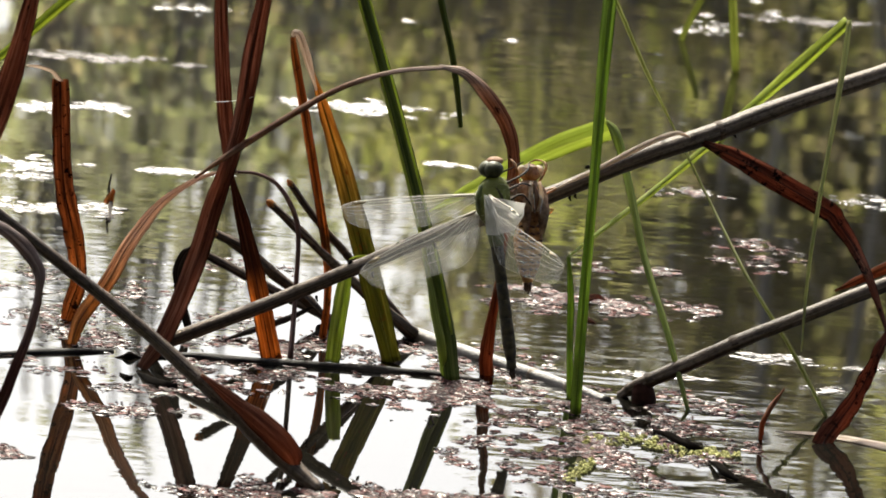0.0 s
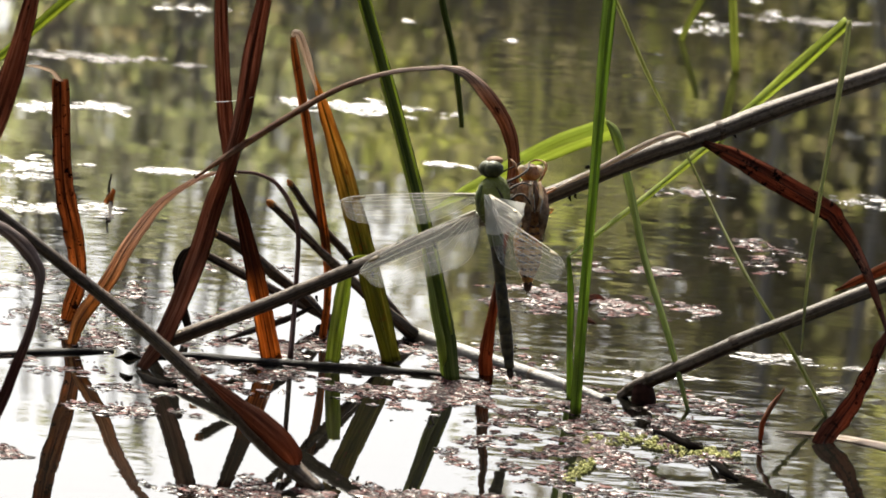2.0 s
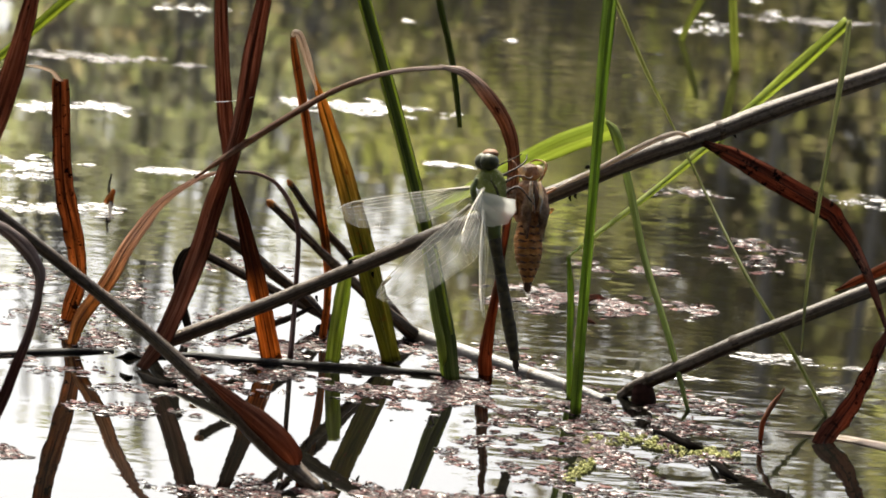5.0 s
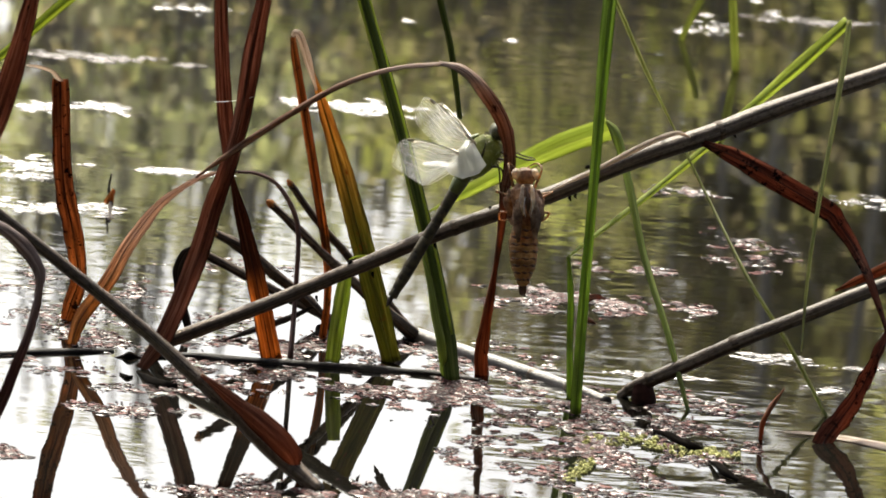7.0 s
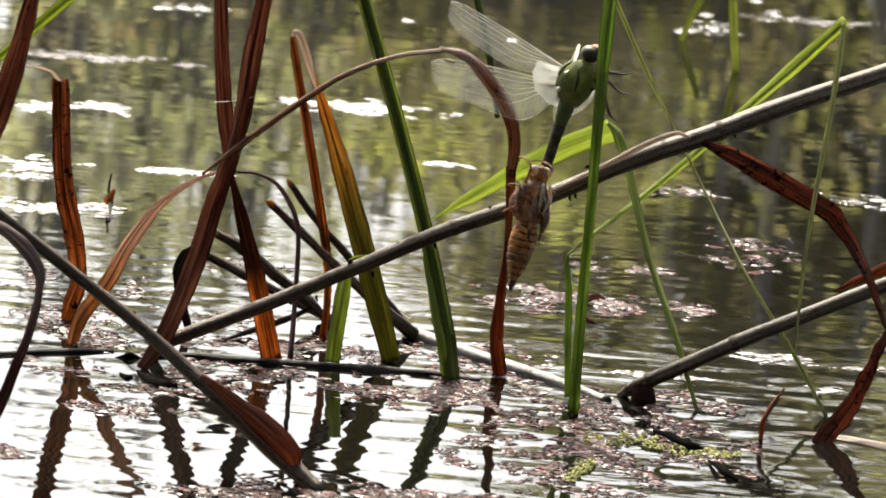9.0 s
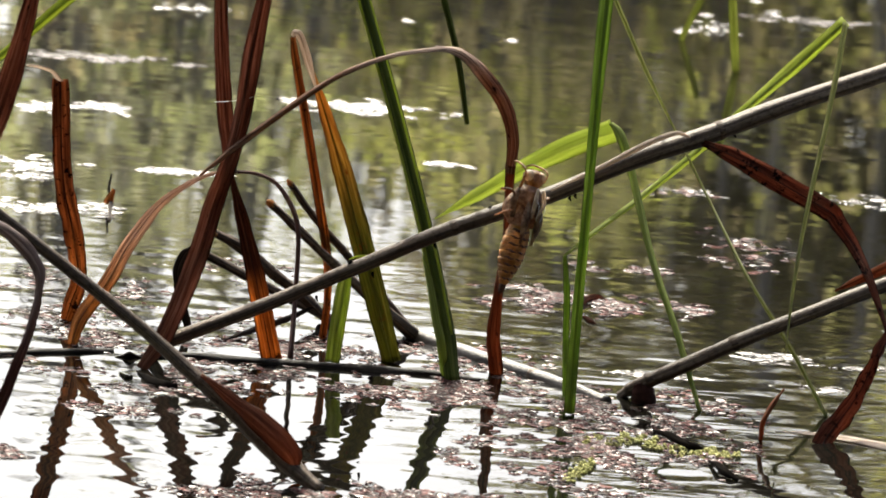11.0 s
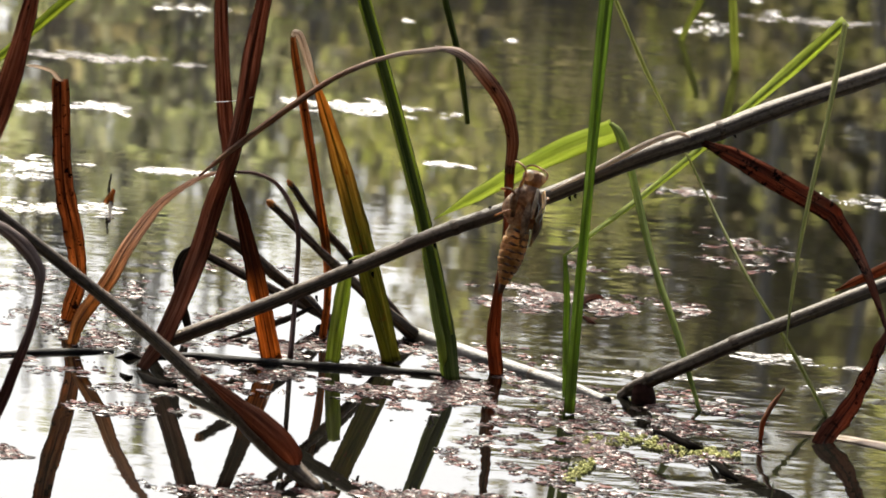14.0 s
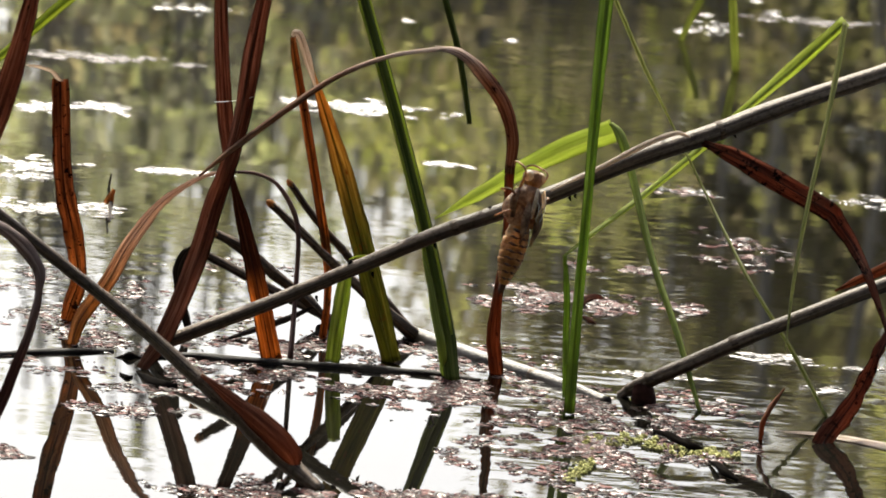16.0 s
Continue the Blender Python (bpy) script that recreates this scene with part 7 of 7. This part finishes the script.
    walk(WINGS["rh"], [
        (0.00, pose(0.0035, -0.0045, -0.0060, 90.0, 18.4, -6.9)), (1.50, pose(0.0035, -0.0045, -0.0060, 90.0, 17.8, -6.4)),
        (3.50, pose(0.0035, -0.0045, -0.0060, 90.0, 19.0, -7.5)), (4.40, pose(0.0035, -0.0045, -0.0060, 90.0, 25.8, -11.8)),
        (5.40, pose(0.0035, -0.0045, -0.0060, 90.0, 52.9, -64.8)), (6.30, pose(0.0035, -0.0045, -0.0060, 90.0, 54.6, -85.1)),
        (6.50, pose(0.0035, -0.0045, -0.0060, 90.0, 53.4, -86.5)), (6.70, pose(0.0035, -0.0045, -0.0060, 90.0, 48.9, -88.4)),
        (6.80, pose(0.0035, -0.0045, -0.0060, 90.0, 34.3, -83.5)), (6.90, pose(0.0035, -0.0045, -0.0060, 90.0, 10.9, -59.3)),
        (7.00, pose(0.0035, -0.0045, -0.0060, 90.0, 10.0, -38.6)), (7.10, pose(0.0035, -0.0045, -0.0060, 90.0, 2.1, -48.1)),
        (7.20, pose(0.0035, -0.0045, -0.0060, 90.0, -7.1, -5.8)), (7.30, pose(0.0035, -0.0045, -0.0060, 90.0, -9.1, 1.5)),
        (7.40, pose(0.0035, -0.0045, -0.0060, 90.0, 17.3, -7.3)), (7.50, pose(0.0035, -0.0045, -0.0060, 90.0, -14.7, 7.7)),
        (7.55, pose(0.0035, -0.0045, -0.0060, 90.0, 5.5, -40.0)), (7.60, pose(0.0035, -0.0045, -0.0060, 90.0, 37.0, -75.1)),
        (7.65, pose(0.0035, -0.0045, -0.0060, 90.0, 15.3, -25.0)), (7.70, pose(0.0035, -0.0045, -0.0060, 90.0, -12.5, 24.4)),
        (7.80, pose(0.0035, -0.0045, -0.0060, 90.0, -49.3, 25.8)), (7.90, pose(0.0035, -0.0045, -0.0060, 90.0, -12.8, 30.4)),
        (7.95, pose(0.0035, -0.0045, -0.0060, 90.0, -24.0, 54.8)), (8.00, pose(0.0035, -0.0045, -0.0060, 162.8, -59.2, 76.3)),
        (8.10, pose(0.0035, -0.0045, -0.0060, 90.0, -32.1, 90.5)), (8.20, pose(0.0035, -0.0045, -0.0060, 90.0, -17.7, 98.4)),
        (8.40, pose(0.0035, -0.0045, -0.0060, 90.0, -14.4, 97.9)), (8.50, pose(0.0035, -0.0045, -0.0060, 90.0, -14.4, 91.5)),
        (8.60, pose(0.0035, -0.0045, -0.0060, 90.0, -7.1, 97.7)), (8.80, pose(0.0035, -0.0045, -0.0060, 90.0, -11.3, 58.5)),
        (8.90, pose(0.0035, -0.0045, -0.0060, 90.0, -23.0, 60.4)), (8.95, pose(0.0035, -0.0045, -0.0060, 90.0, -22.1, 101.9)),
        (9.00, pose(0.0035, -0.0045, -0.0060, 90.0, -11.7, 159.3)), (9.20, pose(0.0035, -0.0045, -0.0060, 90.0, -23.3, 126.6)),
        (9.40, pose(0.0035, -0.0045, -0.0060, 90.0, -17.6, 78.1)), (9.60, pose(0.0035, -0.0045, -0.0060, 90.0, -6.4, 47.3)),
        (9.80, pose(0.0035, -0.0045, -0.0060, 90.0, -28.8, 57.4)), (10.20, pose(0.0035, -0.0045, -0.0060, 90.0, -28.8, 57.4)),
        (10.80, pose(0.0035, -0.0045, -0.0060, 90.0, -28.8, 57.4)), (11.40, pose(0.0035, -0.0045, -0.0060, 90.0, -28.8, 57.4)),
        (12.00, pose(0.0035, -0.0045, -0.0060, 90.0, -28.8, 57.4)), (16.00, pose(0.0035, -0.0045, -0.0060, 90.0, -28.8, 57.4))])
    walk(HUSK, [
        (0.00, pose(0.0301, -0.0390, 0.0780, -8.8, -0.0, 21.7)), (5.40, pose(0.0301, -0.0390, 0.0780, -8.8, -0.0, 21.7)),
        (6.30, pose(0.0305, -0.0388, 0.0771, -8.6, 0.1, 18.8)), (6.80, pose(0.0298, -0.0392, 0.0767, -8.2, 0.7, 15.7)),
        (7.00, pose(0.0284, -0.0397, 0.0767, -8.6, -1.9, 9.5)), (7.15, pose(0.0288, -0.0396, 0.0763, -8.6, -1.9, 9.5)),
        (7.30, pose(0.0299, -0.0390, 0.0780, 0.7, 12.2, 45.2)), (7.60, pose(0.0295, -0.0392, 0.0780, 1.1, 12.6, 45.2)),
        (7.80, pose(0.0308, -0.0387, 0.0784, 2.2, 13.7, 44.9)), (8.10, pose(0.0303, -0.0389, 0.0780, 1.8, 13.3, 44.9)),
        (8.60, pose(0.0328, -0.0378, 0.0780, 0.7, 12.2, 45.2)), (9.00, pose(0.0312, -0.0385, 0.0780, 0.7, 12.2, 45.2)),
        (9.60, pose(0.0292, -0.0394, 0.0767, 2.5, 14.0, 44.8)), (12.50, pose(0.0290, -0.0395, 0.0761, 2.5, 14.0, 44.8)),
        (16.00, pose(0.0290, -0.0395, 0.0761, 2.5, 14.0, 44.8))])
    walk(MOVERS["lower"], [
        (0.00, pose(0.0028, -0.0251, 0.0779, 0.0, 0.0, 0.0)), (6.50, pose(0.0028, -0.0251, 0.0779, 0.0, 0.3, 0.0)),
        (6.90, pose(0.0014, -0.0256, 0.0783, 0.0, -0.0, 0.0)), (7.15, pose(0.0005, -0.0260, 0.0791, 0.0, -0.2, 0.0)),
        (7.30, pose(0.0006, -0.0259, 0.0813, 0.0, -2.5, 0.0)), (7.60, pose(0.0010, -0.0256, 0.0824, 0.0, -1.8, 0.0)),
        (7.80, pose(0.0005, -0.0259, 0.0828, 0.0, -2.8, 0.0)), (8.10, pose(0.0033, -0.0246, 0.0828, 0.0, -1.4, 0.0)),
        (8.60, pose(0.0070, -0.0229, 0.0853, 0.0, -0.3, 0.0)), (9.00, pose(0.0025, -0.0249, 0.0845, 0.0, -3.0, 0.0)),
        (9.60, pose(0.0024, -0.0249, 0.0854, 0.0, -2.1, 0.0)), (12.00, pose(0.0020, -0.0251, 0.0857, 0.0, -2.4, 0.0)),
        (16.00, pose(0.0020, -0.0251, 0.0857, 0.0, -2.4, 0.0))])
    walk(MOVERS["upper"], [
        (0.00, pose(0.0028, -0.0251, 0.0779, 0.0, 0.0, 0.0)), (6.50, pose(0.0028, -0.0251, 0.0779, 0.0, 0.0, 0.0)),
        (6.90, pose(0.0014, -0.0256, 0.0783, 0.0, 1.6, 0.0)), (7.15, pose(0.0005, -0.0260, 0.0791, 0.0, 2.2, 0.0)),
        (7.30, pose(0.0006, -0.0259, 0.0813, 0.0, 2.4, 0.0)), (7.60, pose(0.0010, -0.0256, 0.0824, 0.0, 1.7, 0.0)),
        (7.80, pose(0.0005, -0.0259, 0.0828, 0.0, 2.8, 0.0)), (8.10, pose(0.0033, -0.0246, 0.0828, 0.0, -0.2, 0.0)),
        (8.60, pose(0.0070, -0.0229, 0.0853, 0.0, -1.9, 0.0)), (9.00, pose(0.0025, -0.0249, 0.0845, 0.0, -0.3, 0.0)),
        (9.60, pose(0.0024, -0.0249, 0.0854, 0.0, -1.3, 0.0)), (12.00, pose(0.0020, -0.0251, 0.0857, 0.0, -1.9, 0.0)),
        (16.00, pose(0.0020, -0.0251, 0.0857, 0.0, -1.9, 0.0))])
    walk(MOVERS["tail"], [
        (0.00, pose(-0.0254, -0.0326, 0.1230, 0.0, 0.0, 0.0)), (6.50, pose(-0.0254, -0.0326, 0.1230, 0.0, 0.0, 0.0)),
        (6.90, pose(-0.0255, -0.0326, 0.1241, 0.0, -0.5, 0.0)), (7.15, pose(-0.0261, -0.0328, 0.1251, 0.0, -1.2, 0.0)),
        (7.30, pose(-0.0257, -0.0327, 0.1274, 0.0, -2.2, 0.0)), (7.60, pose(-0.0258, -0.0327, 0.1283, 0.0, -2.7, 0.0)),
        (7.80, pose(-0.0255, -0.0325, 0.1291, 0.0, -3.0, 0.0)), (8.10, pose(-0.0250, -0.0323, 0.1278, 0.0, -2.2, 0.0)),
        (8.60, pose(-0.0226, -0.0311, 0.1295, 0.0, -2.4, 0.0)), (9.00, pose(-0.0259, -0.0327, 0.1295, 0.0, -3.3, 0.0)),
        (9.60, pose(-0.0268, -0.0332, 0.1299, 0.0, -3.7, 0.0)), (12.00, pose(-0.0276, -0.0336, 0.1299, 0.0, -3.9, 0.0)),
        (16.00, pose(-0.0276, -0.0336, 0.1299, 0.0, -3.9, 0.0))])
    walk(MOVERS["reed"], [
        (0.00, pose(0.0531, -0.0452, -0.0000, 0.0, 0.0, 0.0)), (7.50, pose(0.0531, -0.0452, -0.0000, 0.0, 0.0, 0.0)),
        (8.00, pose(0.0527, -0.0453, 0.0000, 0.0, 0.0, 0.0)), (8.20, pose(0.0514, -0.0458, 0.0000, 0.0, -0.3, 0.0)),
        (8.40, pose(0.0502, -0.0462, 0.0000, 0.0, -1.7, 0.0)), (8.60, pose(0.0498, -0.0463, -0.0000, 0.0, -2.4, 0.0)),
        (8.80, pose(0.0506, -0.0461, 0.0000, 0.0, -1.7, 0.0)), (9.00, pose(0.0523, -0.0455, 0.0000, 0.0, 0.3, 0.0)),
        (9.20, pose(0.0523, -0.0455, 0.0000, 0.0, 0.5, 0.0)), (9.60, pose(0.0510, -0.0459, 0.0004, 0.0, 0.2, 0.0)),
        (11.30, pose(0.0508, -0.0460, 0.0004, 0.0, 0.4, 0.0)), (16.00, pose(0.0508, -0.0460, 0.0004, 0.0, 0.4, 0.0))])
    walk(MOVERS["hanging"], [
        (0.00, pose(-0.0111, 0.0161, 0.1532, 0.0, 0.0, 0.0)), (1.50, pose(-0.0108, 0.0163, 0.1532, 0.0, -0.2, 0.0)),
        (4.00, pose(-0.0113, 0.0160, 0.1532, 0.0, -0.2, 0.0)), (6.30, pose(-0.0123, 0.0155, 0.1532, 0.0, -0.8, 0.0)),
        (6.90, pose(-0.0123, 0.0155, 0.1532, 0.0, -0.6, 0.0)), (7.10, pose(-0.0137, 0.0147, 0.1596, 0.0, -1.0, 0.0)),
        (7.20, pose(-0.0206, 0.0108, 0.1575, 0.0, 1.7, 0.0)), (7.30, pose(-0.0409, -0.0005, 0.1575, 0.0, 4.1, 0.0)),
        (7.40, pose(-0.0467, -0.0037, 0.1575, 0.0, 4.6, 0.0)), (7.50, pose(-0.0453, -0.0029, 0.1564, 0.0, 4.5, 0.0)),
        (7.60, pose(-0.0350, 0.0028, 0.1564, 0.0, 5.0, 0.0)), (7.70, pose(-0.0094, 0.0170, 0.1536, 0.0, 0.6, 0.0)),
        (7.80, pose(0.0022, 0.0235, 0.1536, 0.0, 0.0, 0.0)), (7.90, pose(-0.0161, 0.0134, 0.1536, 0.0, -0.1, 0.0)),
        (8.00, pose(-0.0163, 0.0133, 0.1536, 0.0, 0.4, 0.0)), (8.10, pose(-0.0170, 0.0129, 0.1536, 0.0, 1.4, 0.0)),
        (8.20, pose(-0.0065, 0.0187, 0.1536, 0.0, -0.2, 0.0)), (8.30, pose(-0.0027, 0.0208, 0.1536, 0.0, -1.4, 0.0)),
        (8.40, pose(-0.0125, 0.0153, 0.1536, 0.0, 0.4, 0.0)), (8.50, pose(0.0028, 0.0238, 0.1543, 0.0, -0.6, 0.0)),
        (8.60, pose(-0.0061, 0.0190, 0.1617, 0.0, 0.8, 0.0)), (8.70, pose(0.0037, 0.0243, 0.1554, 0.0, -1.2, 0.0)),
        (8.80, pose(0.0121, 0.0292, 0.1596, 0.0, -2.3, 0.0)), (8.90, pose(-0.0051, 0.0195, 0.1554, 0.0, 0.1, 0.0)),
        (9.00, pose(0.0011, 0.0230, 0.1564, 0.0, -1.3, 0.0)), (9.10, pose(0.0162, 0.0313, 0.1564, 0.0, -1.5, 0.0)),
        (9.20, pose(0.0108, 0.0285, 0.1592, 0.0, -1.9, 0.0)), (9.50, pose(-0.0011, 0.0217, 0.1554, 0.0, -1.0, 0.0)),
        (9.80, pose(-0.0105, 0.0165, 0.1541, 0.0, -1.2, 0.0)), (11.30, pose(-0.0105, 0.0165, 0.1541, 0.0, -1.6, 0.0)),
        (12.50, pose(-0.0105, 0.0165, 0.1541, 0.0, -1.0, 0.0)), (14.50, pose(-0.0101, 0.0167, 0.1541, 0.0, -1.8, 0.0)),
        (16.00, pose(-0.0101, 0.0167, 0.1541, 0.0, -2.1, 0.0))])
    walk(MOVERS["folded"], [
        (0.00, pose(0.0954, -0.0248, 0.0000, 0.0, 0.0, 0.0)), (8.00, pose(0.0954, -0.0248, 0.0000, 0.0, 0.0, 0.0)),
        (8.60, pose(0.0967, -0.0243, 0.0000, 0.0, -0.5, 0.0)), (9.00, pose(0.0988, -0.0236, -0.0000, 0.0, -1.5, 0.0)),
        (10.00, pose(0.0997, -0.0232, 0.0000, 0.0, -1.5, 0.0)), (16.00, pose(0.0997, -0.0232, 0.0000, 0.0, -1.5, 0.0))])
    walk(MOVERS["kinked"], [
        (0.00, pose(0.0512, -0.0191, 0.0000, 0.0, 0.0, 0.0)), (7.60, pose(0.0512, -0.0191, 0.0000, 0.0, 0.0, 0.0)),
        (8.60, pose(0.0462, -0.0208, -0.0000, 0.0, 0.8, 0.0)), (9.00, pose(0.0504, -0.0193, 0.0004, 0.0, 0.0, 0.0)),
        (9.80, pose(0.0496, -0.0196, 0.0004, 0.0, 0.2, 0.0)), (16.00, pose(0.0496, -0.0196, 0.0004, 0.0, 0.2, 0.0))])
    walk(MOVERS["droop"], [
        (0.00, pose(0.1445, 0.0139, 0.1447, 0.0, 0.0, 0.0)), (7.60, pose(0.1445, 0.0139, 0.1447, 0.0, 0.0, 0.0)),
        (8.60, pose(0.1424, 0.0126, 0.1439, 0.0, -0.4, 0.0)), (10.00, pose(0.1430, 0.0129, 0.1439, 0.0, 2.0, 0.0)),
        (16.00, pose(0.1430, 0.0129, 0.1439, 0.0, 2.2, 0.0))])
    walk(WATER, [(0.0, pose(0, 0, 0)), (6.9, pose(-0.006, -0.010, 0)), (7.05, pose(-0.05, -0.011, 0)), (7.5, pose(-0.45, -0.012, 0)), (8.2, pose(-0.68, -0.013, 0)), (9.5, pose(-1.0, -0.015, 0)), (11.9, pose(-1.62, -0.019, 0)), (12.5, pose(-2.05, -0.020, 0)), (12.7, pose(-2.08, -0.020, 0)), (16.0, pose(-2.09, -0.027, 0))])
    walk(RAFT, [(0.0, pose(0, 0, 0)), (8.0, pose(-0.0022, 0, 0)), (16.0, pose(-0.0055, 0, 0))])


motions()
